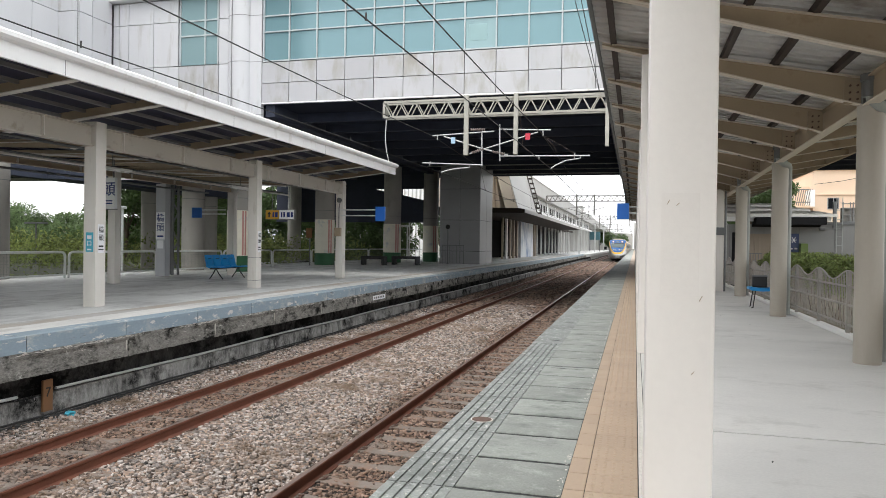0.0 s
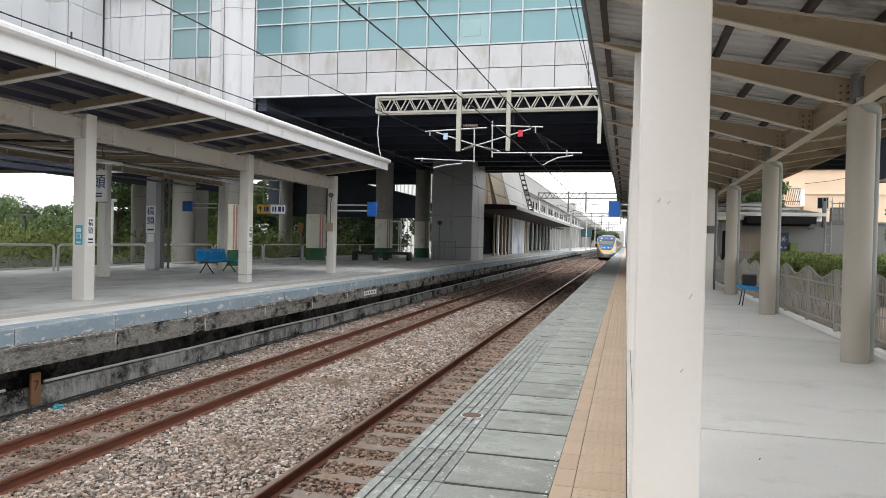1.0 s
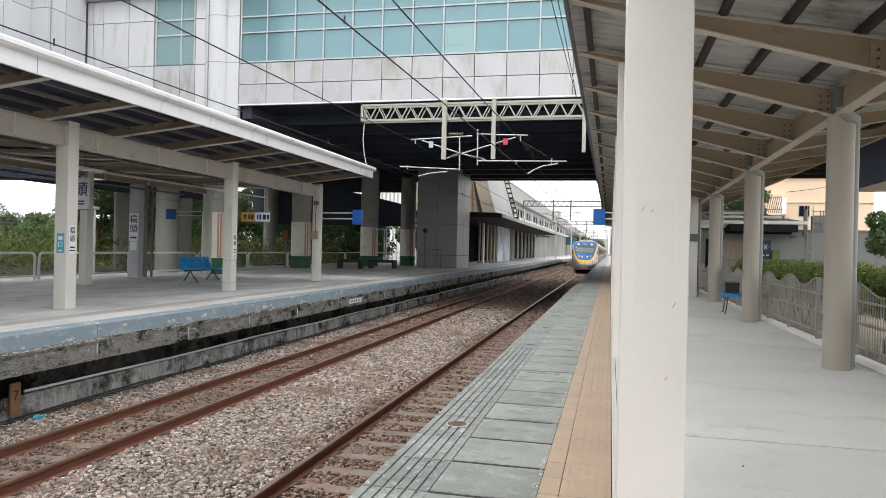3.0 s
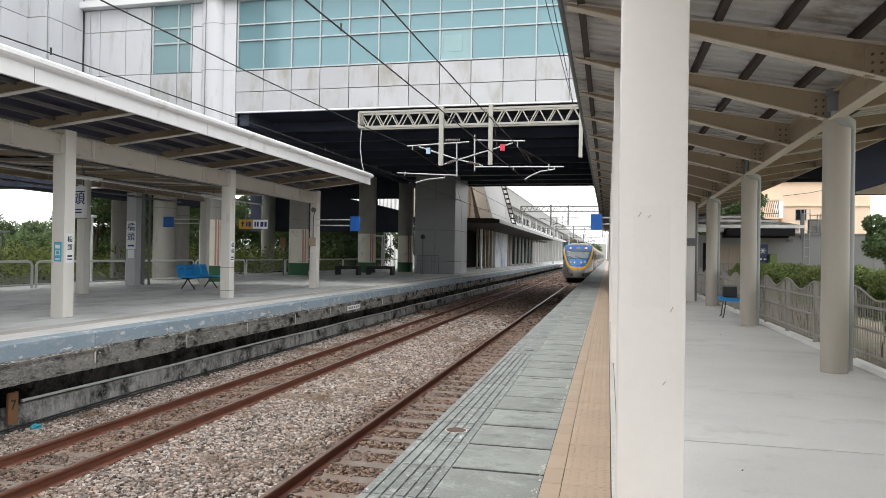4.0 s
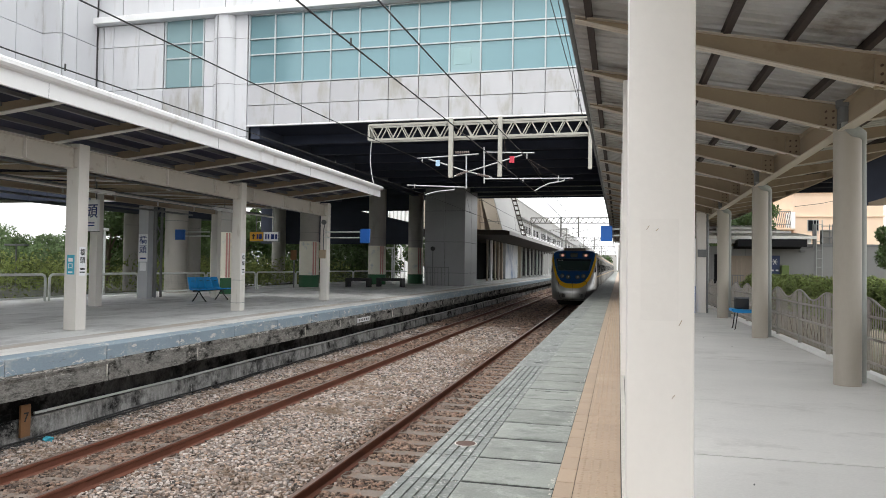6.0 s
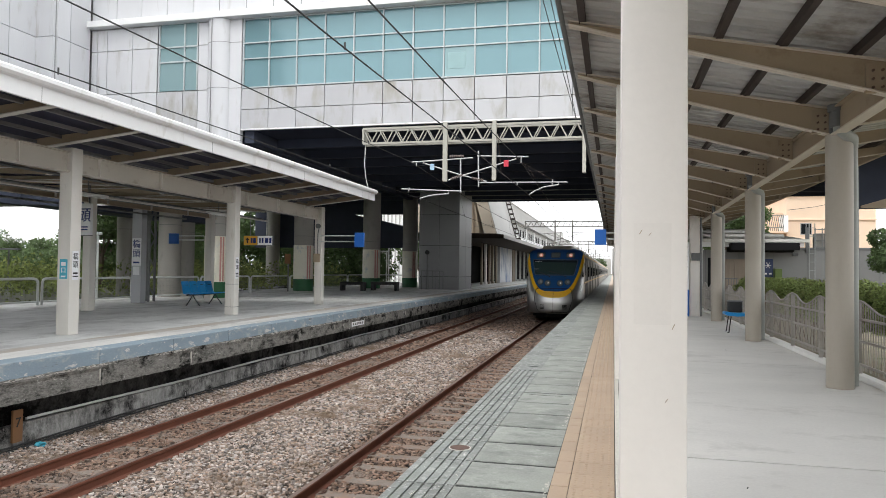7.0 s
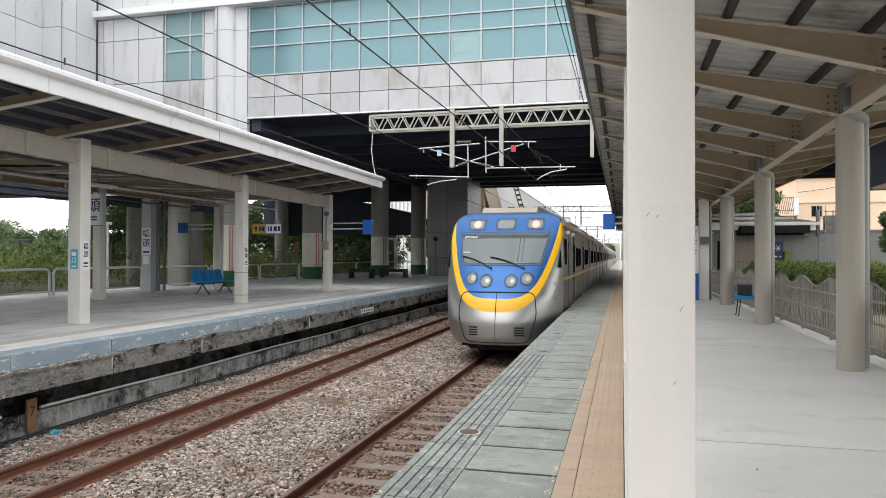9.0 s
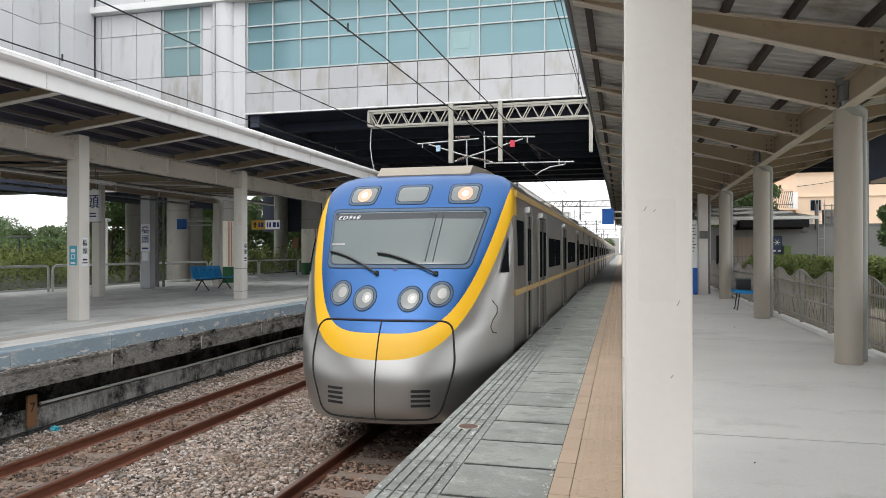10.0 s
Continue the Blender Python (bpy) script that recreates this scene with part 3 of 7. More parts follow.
tile_a = mesh_of("tan_tile", box(B(), -0.3575, -0.245, 0.0035, 0.2965, -0.02, 0.002, 0.004), M["tan"])
tb = box(B(), -0.242, 0.036, 0.0035, 0.2965, -0.02, 0.001, 0.004)
for i in range(5):
    for j in range(5):
        rod(tb, (-0.206 + 0.052 * i, 0.046 + 0.052 * j, 0.0), (-0.206 + 0.052 * i, 0.046 + 0.052 * j, 0.005), 0.014, 6, 0.009)
tile_b = mesh_of("tactile_tile", tb, M["tan"])
for k in range(-30, 130):
    share("tan_tile", tile_a, platform_near, (0, 0.3 * k + 1.2, random.uniform(-0.001, 0.001)))
    share("tactile_tile", tile_b, platform_near, (0, 0.3 * k + 1.2, random.uniform(-0.001, 0.001)))
part("tile_strip", box(B(), -0.352, 0.036, 40.2, 260, -0.02, 0.002), M["tan"], platform_near)
part("line_strip", box(B(), 0.042, 0.085, -60, 260, -0.02, 0.001), M["rough_white"], platform_near, "worn white painted line")
for k in range(-10, 40):
    y0 = 5.46 + 5.9 * (k - 1)
    part("floor_slab", box(B(), 0.091, 3.076, y0 + 0.011, y0 + 5.889, -0.02, 0.0), M["concrete"], platform_near)
part("kerb", box(B(), 3.08, 3.20, -60, 80, -0.02, 0.07, 0.015), M["kerb"], platform_near, "white painted kerb")
bits = B()
rb = random.Random(12)
for k in range(12):
    x, y, a = rb.uniform(0.5, 2.9), rb.uniform(4.6, 20.0), rb.uniform(0, 3.1)
    bar(bits, (x, y, 0.004), (x + 0.02 * math.cos(a), y + 0.02 * math.sin(a), 0.006), 0.006, 0.004)
tagged(part("floor_litter", bits, M["black"]), "small dark leaf scraps on the platform floor", "litter", kind="stuff")
drain = thing("drain_cover", (-1.10, 5.26, 0.0), "round rusty drain cover set in the platform edge", "drain cover")
part("cover", rod(B(), (0, 0, 0.0), (0, 0, 0.006), 0.075, 24), M["drain"], drain)
part("rim", rod(B(), (0, 0, 0.0), (0, 0, 0.004), 0.084, 24), M["rough_white"], drain, "pale worn mortar rim")

# far platform
platform_far = part("platform_far", prism(B(), [(-7.99, -0.24), (-7.99, -0.56), (-8.30, -0.60), (-8.30, -1.45), (-20.4, -1.45), (-20.4, -0.004), (-8.0, -0.004)], -60, 125), M["far_floor"])
tagged(part("bank_far", box(B(), -38, -20.402, -60, 70, -1.5, -0.12), M["grass"]), "weedy earth bank behind the far platform", "ground", kind="structure")
tagged(platform_far, "far concrete platform with pale blue edge", "platform", kind="structure")


def rough_face(seed):
    """A weathered edge beam: an uneven face, a crumbling top lip and a ragged lower arris."""
    bm = B()
    rows, n = 7, 60
    grid = []
    for i in range(n + 1):
        y = 0.005 + 2.43 * i / n
        ring = []
        for j in range(rows + 1):
            z = -0.222 - 0.338 * j / rows
            d = 0.010 * noise.noise((y * 3, z * 6, seed)) + 0.007 * noise.noise((y * 14, z * 22, seed + 5))
            lip = 0.018 if j <= 1 and noise.noise((y * 2.2, 3.3, seed)) > -0.15 else 0.0
            ring.append(bm.verts.new((-7.905 + d + lip, y, z + (0.010 * noise.noise((y * 9, 1.0, seed)) if j == rows else 0.0))))
        ring.append(bm.verts.new((-7.985, y, -0.56)))
        ring.append(bm.verts.new((-7.985, y, -0.222)))
        grid.append(ring)
    for a, b in zip(grid, grid[1:]):
        for j in range(len(a)):
            bm.faces.new((a[j], b[j], b[(j + 1) % len(a)], a[(j + 1) % len(a)]))
    bm.faces.new(grid[0])
    bm.faces.new(grid[-1][::-1])
    bmesh.ops.recalc_face_normals(bm, faces=bm.faces[:])
    return mesh_of("edge_face", bm, M["old_wall"])


flakes = B()
rk = random.Random(77)
for k in range(1500):
    y = rk.uniform(3.0, 45.0) if k % 2 else rk.uniform(5.0, 20.0)
    low = k % 40 == 0
    if noise.noise((y * 0.9, 1.0 if low else 9.0, 0.0)) < -0.05:
        continue
    z = rk.uniform(-0.52, -0.28) if low else -0.226 + abs(rk.gauss(0, 0.010)) - 0.03 * rk.random()
    w, h, a = rk.uniform(0.015, 0.07), rk.uniform(0.002, 0.006), rk.uniform(0, 3)
    flakes.faces.new([flakes.verts.new((-7.872 if low else -7.878, y + w * math.cos(q * math.tau / 7 + a) * rk.uniform(0.5, 1.2), z + h * math.sin(q * math.tau / 7 + a) * rk.uniform(0.5, 1.2))) for q in range(7)])
tagged(part("lime_flakes", flakes, M["rough_white"]), "white lime flakes along the crumbling platform edge", "lime crust", kind="stuff")

edge_face_me = [rough_face(s) for s in (1.0, 7.0, 13.0)]
for k in range(-3, 50):
    y0 = 2.44 * k
    share("edge_face", edge_face_me[k % 3], platform_far, (0, y0, 0))
    yl = y0 + random.uniform(-0.1, 0.1)
    part("lime_streak", prism(B(), [(yl - 0.012, -0.30), (yl + 0.014, -0.29), (yl + 0.010, -0.40), (yl + 0.004, -0.54 + 0.1 * random.random()), (yl - 0.008, -0.42)], -7.92, -7.890, "x"), M["rough_white"], platform_far, "white lime streak at a joint")
# Recessed wall, coloured dark for the shade under the edge beam.
part("undercut_wall", box(B(), -8.34, -8.29, -8, 140, -1.44, -0.56), M["wall_back"], platform_far, "retaining wall below the edge, darkened for shade and soot")
# Plinth added in front so the lower wall reads as lit.
part("wall_foot", prism(B(), [(-8.288, -1.445), (-8.17, -1.445), (-8.185, -0.94), (-8.205, -0.925), (-8.288, -0.925)], -8, 140), M["wall_foot"], platform_far, "added grey wall foot, pale as the lit lower wall, with drip marks")
for k in range(-4, 60):
    y0 = 1.95 * k
    part("edge_stone", box(B(), -8.36, -7.94, y0 + 0.006, y0 + 1.944, -0.225, 0.0 + random.uniform(-0.004, 0.002), 0.008), M["blue_edge"], platform_far)
part("pale_strip", box(B(), -8.95, -8.365, -8, 117, -0.01, 0.001), M["pale_strip"], platform_far)
part("tan_strip", box(B(), -9.35, -8.955, -8, 117, -0.01, 0.0015), M["tan_strip"], platform_far)
low = B()
prism(low, [(-7.97, -0.10), (-7.97, -0.62), (-8.30, -0.66), (-8.30, -1.45), (-30, -1.45), (-30, -0.10)], 125, 260)
tagged(part("platform_far_end", low, M["far_floor"]), "lower far platform beyond the station building", "platform", kind="structure")
conduit = B()
tube(conduit, [(-8.215, y, -0.888 + 0.012 * math.sin(y * 0.9)) for y in np.linspace(8.6, 60, 30)], 0.022, 8)
tagged(part("cable_conduit", conduit, M["fence_steel"]), "pale plastic cable conduit along the platform wall", "conduit")
c2 = B()
tube(c2, [(-8.20, y, -0.80 - 0.06 * (y - 3)/4) for y in (3.0, 5.0, 6.8, 7.9)], 0.022, 8)
tagged(part("cable_conduit", c2, M["fence_steel"]), "pale plastic cable conduit hanging on the platform wall", "conduit")
cab = B()
for i, z in enumerate((-1.20, -1.235, -1.26)):
    tube(cab, [(-8.145 + 0.03 * i, y, z + 0.012 * math.sin(y * 1.3 + i)) for y in np.linspace(4, 60, 40)], 0.014, 6)
tagged(part("track_cable", cab, M["wire"]), "black cables lying at the wall foot", "cable")


# ---- platform canopy over the camera: butterfly roof on steel posts and round columns ----
BAY, COL_Y = 5.9, 9.3
SLOPE = 0.29


def roof_z(x):
    """Underside of the rafters."""
    return 3.02 + SLOPE * (2.51 - x) if x < 2.6 else 3.0 + 0.13 * (x - 2.6)


def roof_top(x):
    """Top of the rafters, flatter than their underside."""
    return max(3.64 - 0.193 * (x - 1.0), roof_z(x) + 0.05) if x < 2.6 else 3.33 + 0.13 * (x - 2.6)


def col_x(y):
    return 2.597 + 0.016 * (y - 9.36)


canopy = thing("platform_canopy", (0, 0, 0), "beige steel butterfly canopy with galvanised sheet roof on round columns", "canopy")
# Bays behind the camera are unseen, added to cut low sky light.
for k in range(-6, 12):
    y = COL_Y + BAY * k
    if k != -2:
        p = B()
        box(p, -0.145, 0.145, -0.145, 0.145, 0.0, 3.72, 0.022)
        post = part("post", p, M["post"], canopy, "off-white painted square steel post", at=(0.195, y - 0.005, 0), smooth=40)
        if k == -1:
            part("paint_patch", box(B(), -0.085, 0.075, -0.1455, -0.1445, 1.114, 1.565), M["post_patch"], post, "square patch of older paint")
            for sx, sz, ln in ((-0.062, 1.515, 0.02), (-0.022, 1.51, 0.012), (0.078, 1.095, 0.024), (0.05, 0.775, 0.016)):
                part("scratch", bar(B(), (sx, -0.1475, sz), (sx + 0.012, -0.1475, sz + ln), 0.003, 0.003), M["beige"], post)
    c = B()
    rod(c, (0, 0, 0), (0, 0, 3.02), 0.15, 28)
    col = part("column", c, M["column"], canopy, "round beige steel column", at=(col_x(y) + 0.05, y, 0), smooth=40)
    g = B()
    tube(g, [(0.17, 0.11, 0.02), (0.17, 0.11, 2.86), (0.165, 0.07, 2.93), (0.13, -0.05, 2.96), (0.04, -0.16, 2.98), (-0.05, -0.19, 3.05), (-0.07, -0.19, 3.3)], 0.066, 12)
    part("downpipe", g, M["pipe"], col, "grey plastic downpipe", smooth=50)
    box_bm = B()
    rod(box_bm, (-0.07, -0.19, 3.08), (-0.07, -0.19, 3.34), 0.08, 18)
    rod(box_bm, (-0.07, -0.19, 3.26), (-0.07, -0.19, 3.34), 0.105, 18)
    box(box_bm, -0.12, 0.12, -0.10, 0.10, 3.02, 3.30)
    part("gutter_head", box_bm, M["dark_steel"], col)


bolt_me = mesh_of("bolt", rod(B(), (0, -0.05, 0), (0, 0.05, 0), 0.013, 6), M["bolt"])


def rafter(y):
    """Tapered I-beam across the canopy, its foot on the gutter beam."""
    r = B()
    xe = col_x(y) - 0.05
    prism(r, [(-0.44, roof_z(-0.44)), (xe, roof_z(xe)), (xe, roof_top(xe)), (-0.44, roof_top(-0.44))], y - 0.006, y + 0.006)
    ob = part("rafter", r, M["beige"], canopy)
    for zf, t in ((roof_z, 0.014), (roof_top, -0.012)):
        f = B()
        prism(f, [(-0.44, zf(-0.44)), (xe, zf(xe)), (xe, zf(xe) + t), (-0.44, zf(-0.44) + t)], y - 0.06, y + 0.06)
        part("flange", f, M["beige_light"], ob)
    pl = part("splice_plate", box(B(), xe - 0.20, xe - 0.01, y - 0.024, y + 0.024, roof_z(xe) + 0.03, roof_top(xe) - 0.02), M["beige"], ob)
    if 4 < y < 24:
        for bx in (0.06, 0.14):
            for bz in (0.08, 0.16, 0.24):
                share("bolt", bolt_me, pl, (xe - bx, y, roof_z(xe) + bz))
    w = B()
    x0 = xe + 0.12
    prism(w, [(x0, roof_z(x0) + 0.10), (4.45, roof_z(4.45) + 0.16), (4.45, roof_z(4.45) + 0.28), (x0, roof_z(x0) + 0.30)], y - 0.006, y + 0.006)
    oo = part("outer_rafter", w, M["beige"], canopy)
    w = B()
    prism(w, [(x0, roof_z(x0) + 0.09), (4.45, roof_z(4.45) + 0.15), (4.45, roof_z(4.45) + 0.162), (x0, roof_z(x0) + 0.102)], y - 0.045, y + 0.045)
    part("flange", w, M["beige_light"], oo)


part("outer_eave", box(B(), 4.452, 4.50, -30, 75, roof_z(4.45) + 0.14, roof_z(4.45) + 0.34), M["beige"], canopy, "thin beige eave angle")
RY0, RSTEP = 9.3, BAY / 3
for k in range(-18, 30):
    rafter(RY0 + RSTEP * k)
for w, z0, z1, m in ((0.07, 3.0, 3.016, "beige_light"), (0.008, 3.016, 3.30, "beige"), (0.07, 3.30, 3.314, "beige")):
    gb = B()
    prism(gb, [(col_x(-30) - w, -30), (col_x(-30) + w, -30), (col_x(75) + w, 75), (col_x(75) - w, 75)], z0, z1, "z")
    part("gutter_beam", gb, M[m], canopy)
for x in (-0.30, 0.35, 1.02, 1.60, 2.24, 3.3, 4.3):
    z = (roof_top(x) if x < 2.6 else roof_z(x) + 0.30)
    part("purlin", box(B(), x - 0.034, x + 0.034, -30, 75, z, z + 0.085), M["rust"], canopy, "rust-brown roof purlin")


def corrugated(x0, x1, y0, y1, zf, step=0.205, h=0.028):
    """Sheet with trapezoid ribs that run across the platform."""
    bm = B()
    ys, hs = [], []
    y = y0
    while y < y1:
        ys += [y, y + 0.13, y + 0.145, y + 0.19]
        hs += [0.0, 0.0, h, h]
        y += step
    lo = [bm.verts.new((x0, a, zf(x0) + b)) for a, b in zip(ys, hs)]
    hi = [bm.verts.new((x1, a, zf(x1) + b)) for a, b in zip(ys, hs)]
    lo2 = [bm.verts.new((x0, a, zf(x0) + b + 0.012)) for a, b in zip(ys, hs)]
    hi2 = [bm.verts.new((x1, a, zf(x1) + b + 0.012)) for a, b in zip(ys, hs)]
    for i in range(len(ys) - 1):
        bm.faces.new((lo[i], lo[i + 1], hi[i + 1], hi[i]))
        bm.faces.new((lo2[i], hi2[i], hi2[i + 1], lo2[i + 1]))
    bm.faces.new((lo[0], hi[0], hi2[0], lo2[0]))
    return bm


for x0, x1, zf in ((-0.5, 2.6, lambda x: 3.64 - 0.193 * (x - 1.0) + 0.09), (2.6, 4.55, lambda x: 3.42 + 0.13 * (x - 2.6))):
    part("roof_sheet", corrugated(x0, x1, -30, 75, zf), M["sheet"], canopy, "dull grey corrugated roof sheet")
ed = B()
z = roof_top(-0.5) + 0.05
tube(ed, [(-0.52, -30, z), (-0.52, 75, z)], 0.028, 10)
part("roof_rim", ed, M["dark_steel"], canopy)

# ---- far canopy ----
FC_Y = [5.3, 11.70, 18.1, 24.6]
fcan = thing("far_canopy", (0, 0, 0), "cream steel canopy with white fascia and dark sheet roof", "canopy")


def far_z(x):
    return 3.62 + 0.12 * (x + 10.2) if x > -12.7 else 3.32 - 0.05 * (x + 12.7)


def beam_x(y):
    """Plan line of the front columns and their beam."""
    return -10.285 - 0.027 * (y - 11.7)


# Columns and roof behind the camera: unseen, added to hold back sky light.
for y in FC_Y + [-1.1, -7.5, -13.9, -20.3, -26.7]:
    for x, w in ((beam_x(y), 0.14), (-15.2, 0.13)):
        p = B()
        box(p, -w, w, -w, w, 0.0, 3.62 if x > -12 else 3.5, 0.012)
        cl = part("column", p, M["cream"], fcan, "cream painted square steel column", at=(x, y, 0), smooth=40)
        for z in (0.22, 0.86) if (x > -12 and y == 18.1) else ():
            part("seam", box(B(), -w - 0.003, w + 0.003, -w - 0.003, w + 0.003, z, z + 0.012), M["dark_steel"], cl)
def plan_bar(w, y0, y1, z0, z1, xf):
    """A beam whose plan follows xf from y0 to y1."""
    return prism(B(), [(xf(y0) - w, y0), (xf(y0) + w, y0), (xf(y1) + w, y1), (xf(y1) - w, y1)], z0, z1, "z")


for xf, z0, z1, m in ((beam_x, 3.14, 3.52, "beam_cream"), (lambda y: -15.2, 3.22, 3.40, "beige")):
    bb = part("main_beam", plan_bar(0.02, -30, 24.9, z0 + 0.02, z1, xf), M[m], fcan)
    for z in (z0, z1):
        part("flange", plan_bar(0.09, -30, 24.9, z, z + 0.02, xf), M[m], bb)
    for y in np.arange(-4.5, 24.5, 2.117):
        part("stiffener", box(B(), xf(y) - 0.085, xf(y) + 0.085, y - 0.008, y + 0.008, z0 + 0.02, z1), M["cream"], bb)
for k in range(0, 24):
    y = 24.3 - 2.117 * k
    rb = B()
    prism(rb, [(-18.4, far_z(-15.2) + 0.20), (-12.7, far_z(-12.71) + 0.12), (-8.66, far_z(-8.66) + 0.10), (-8.66, far_z(-8.66) + 0.24), (-12.7, far_z(-12.71) + 0.34), (-18.4, far_z(-15.2) + 0.36)], y - 0.006, y + 0.006)
    rr = part("rafter", rb, M["beige"], fcan)
    rb = B()
    prism(rb, [(-12.7, far_z(-12.71) + 0.10), (-8.66, far_z(-8.66) + 0.08), (-8.66, far_z(-8.66) + 0.098), (-12.7, far_z(-12.71) + 0.118)], y - 0.07, y + 0.07)
    part("flange", rb, M["cream"], rr)
    zb = far_z(-15.2) + 0.19
    part("flange", box(B(), -18.4, -12.72, y - 0.07, y + 0.07, zb - 0.03, zb - 0.012), M["cream"], rr)
# Back purlins and conduits take dark colours to stand for roof shade.
for i, x in enumerate(np.arange(-18.2, -12.8, 0.72)):
    zb = far_z(-15.2) + 0.33
    part("purlin", box(B(), x - 0.03, x + 0.03, -30, 24.9, zb - 0.02, zb + 0.06), M["dark_sheet"], fcan)
for x, zb in ((-14.1, 3.26), (-16.4, 3.22)):
    part("conduit", rod(B(), (x, -30, zb), (x, 24.8, zb), 0.035, 8), M["dark_steel"], fcan)
rs = B()
prism(rs, [(-18.6, far_z(-15.2) + 0.44), (-12.7, far_z(-12.71) + 0.42), (-8.62, far_z(-8.62) + 0.30), (-8.62, far_z(-8.62) + 0.34), (-12.7, far_z(-12.71) + 0.46), (-18.6, far_z(-15.2) + 0.48)], -30, 25.0)
part("roof_sheet", rs, M["dark_sheet"], fcan, "dark blue-grey roof sheet with pale patches")
for x in np.arange(-12.2, -8.7, 0.58):
    z = far_z(x) + 0.25
    part("purlin", box(B(), x - 0.035, x + 0.035, -30, 24.9, z - 0.035, z + 0.03), M["purlin"], fcan)
fa = B()
prism(fa, [(-8.64, 3.86), (-8.58, 3.86), (-8.58, 4.10), (-8.50, 4.12), (-8.46, 4.16), (-8.46, 4.22), (-8.52, 4.26), (-8.64, 4.26)], -30, 24.85)
part("fascia", fa, M["white"], fcan, "white folded metal fascia", smooth=30)
for y in (-0.5, 4.3, 9.1, 13.9, 18.7, 23.5):
    part("fascia_joint", box(B(), -8.6, -8.5785, y, y + 0.008, 3.862, 4.10), M["dark_steel"], fcan)
for x, z, m in ((-11.6, 3.30, "dark_steel"), (-12.9, 3.12, "cream"), (-13.1, 3.20, "dark_steel")):
    part("conduit", rod(B(), (x, -30, z), (x, 24.8, z), 0.03, 8), M[m], fcan, "cable conduit under the roof")
for k in range(8):
    y = 24.3 - 4.234 * k
    part("roof_brace", rod(B(), (-12.74, y, 3.43), (-15.2, y - 2.117, 3.43), 0.025, 6), M["cream"], fcan, "cream diagonal roof brace")
for y in (9.0, 15.0, 21.0):
    sl = part("strip_light", box(B(), -12.75, -12.60, y - 0.65, y + 0.65, 3.08, 3.14, 0.01), M["white"], fcan, "white strip light fitting")
    part("lamp_tube", rod(B(), (-12.68, y - 0.6, 3.06), (-12.68, y + 0.6, 3.06), 0.018, 8), M["white"], sl)
    part("hanger", rod(B(), (-12.68, y, 3.14), (-12.68, y, 3.72), 0.01, 6), M["dark_steel"], sl)

# ---- elevated station building over the tracks ----
FY, BY, UZ = 26.0, 54.0, 6.98
station = thing("station_building", (0, FY, UZ), "white panelled station building bridging over the tracks", "station building")
core = B()
box(core, -29, 22, FY + 0.12, BY, UZ + 0.02, 14.2)
part("core_wall", core, M["facade_joint"], station, at=(0, -FY, -UZ))
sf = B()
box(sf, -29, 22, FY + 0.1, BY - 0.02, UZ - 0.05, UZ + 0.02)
part("soffit", sf, M["soffit"], station, "dark navy soffit", at=(0, -FY, -UZ))
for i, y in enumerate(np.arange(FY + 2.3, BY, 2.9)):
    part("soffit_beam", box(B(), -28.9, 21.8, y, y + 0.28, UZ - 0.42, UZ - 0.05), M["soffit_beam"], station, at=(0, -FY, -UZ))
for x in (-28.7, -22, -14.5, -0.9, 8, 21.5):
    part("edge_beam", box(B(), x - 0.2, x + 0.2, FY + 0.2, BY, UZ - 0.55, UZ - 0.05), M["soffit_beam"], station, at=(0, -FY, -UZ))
# Added block, out of view, that keeps sky light off the train.
part("rear_storey", box(B(), -5.6, 3.0, BY, 60, 9.7, 14.2), M["soffit_beam"], station, "unseen block added over the tracks to shade the train", at=(0, -FY, -UZ))
# Unseen white sheet, added to throw light onto the stair tower.
part("rear_wall", box(B(), -29, -8.5, BY + 0.004, BY + 0.08, UZ + 0.1, 14.1), M["panel"], station, "unseen white rear wall added to bounce light", at=(0, -FY, -UZ))
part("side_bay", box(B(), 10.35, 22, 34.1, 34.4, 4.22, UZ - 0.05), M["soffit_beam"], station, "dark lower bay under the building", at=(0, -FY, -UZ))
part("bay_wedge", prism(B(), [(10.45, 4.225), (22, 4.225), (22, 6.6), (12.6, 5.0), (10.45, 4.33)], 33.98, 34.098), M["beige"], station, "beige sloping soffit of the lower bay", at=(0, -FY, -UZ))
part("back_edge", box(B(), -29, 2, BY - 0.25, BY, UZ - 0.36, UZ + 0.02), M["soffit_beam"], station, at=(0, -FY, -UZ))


for y in (45.7, 48.6, 51.5):
    part("soffit_pipe", rod(B(), (-13.5, y - 0.06, UZ - 0.45), (-1.1, y - 0.06, UZ - 0.45), 0.035, 8), M["pipe"], station, "pale service pipe under the soffit", at=(0, -FY, -UZ))
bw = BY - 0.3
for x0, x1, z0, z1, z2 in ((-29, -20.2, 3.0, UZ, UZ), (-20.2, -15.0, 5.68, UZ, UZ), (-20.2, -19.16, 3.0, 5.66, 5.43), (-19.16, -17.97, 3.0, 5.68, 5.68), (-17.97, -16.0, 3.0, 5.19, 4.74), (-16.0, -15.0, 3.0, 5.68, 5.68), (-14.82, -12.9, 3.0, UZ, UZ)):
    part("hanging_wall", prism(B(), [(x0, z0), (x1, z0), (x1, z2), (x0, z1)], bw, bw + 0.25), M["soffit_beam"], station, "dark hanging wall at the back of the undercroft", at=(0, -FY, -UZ))


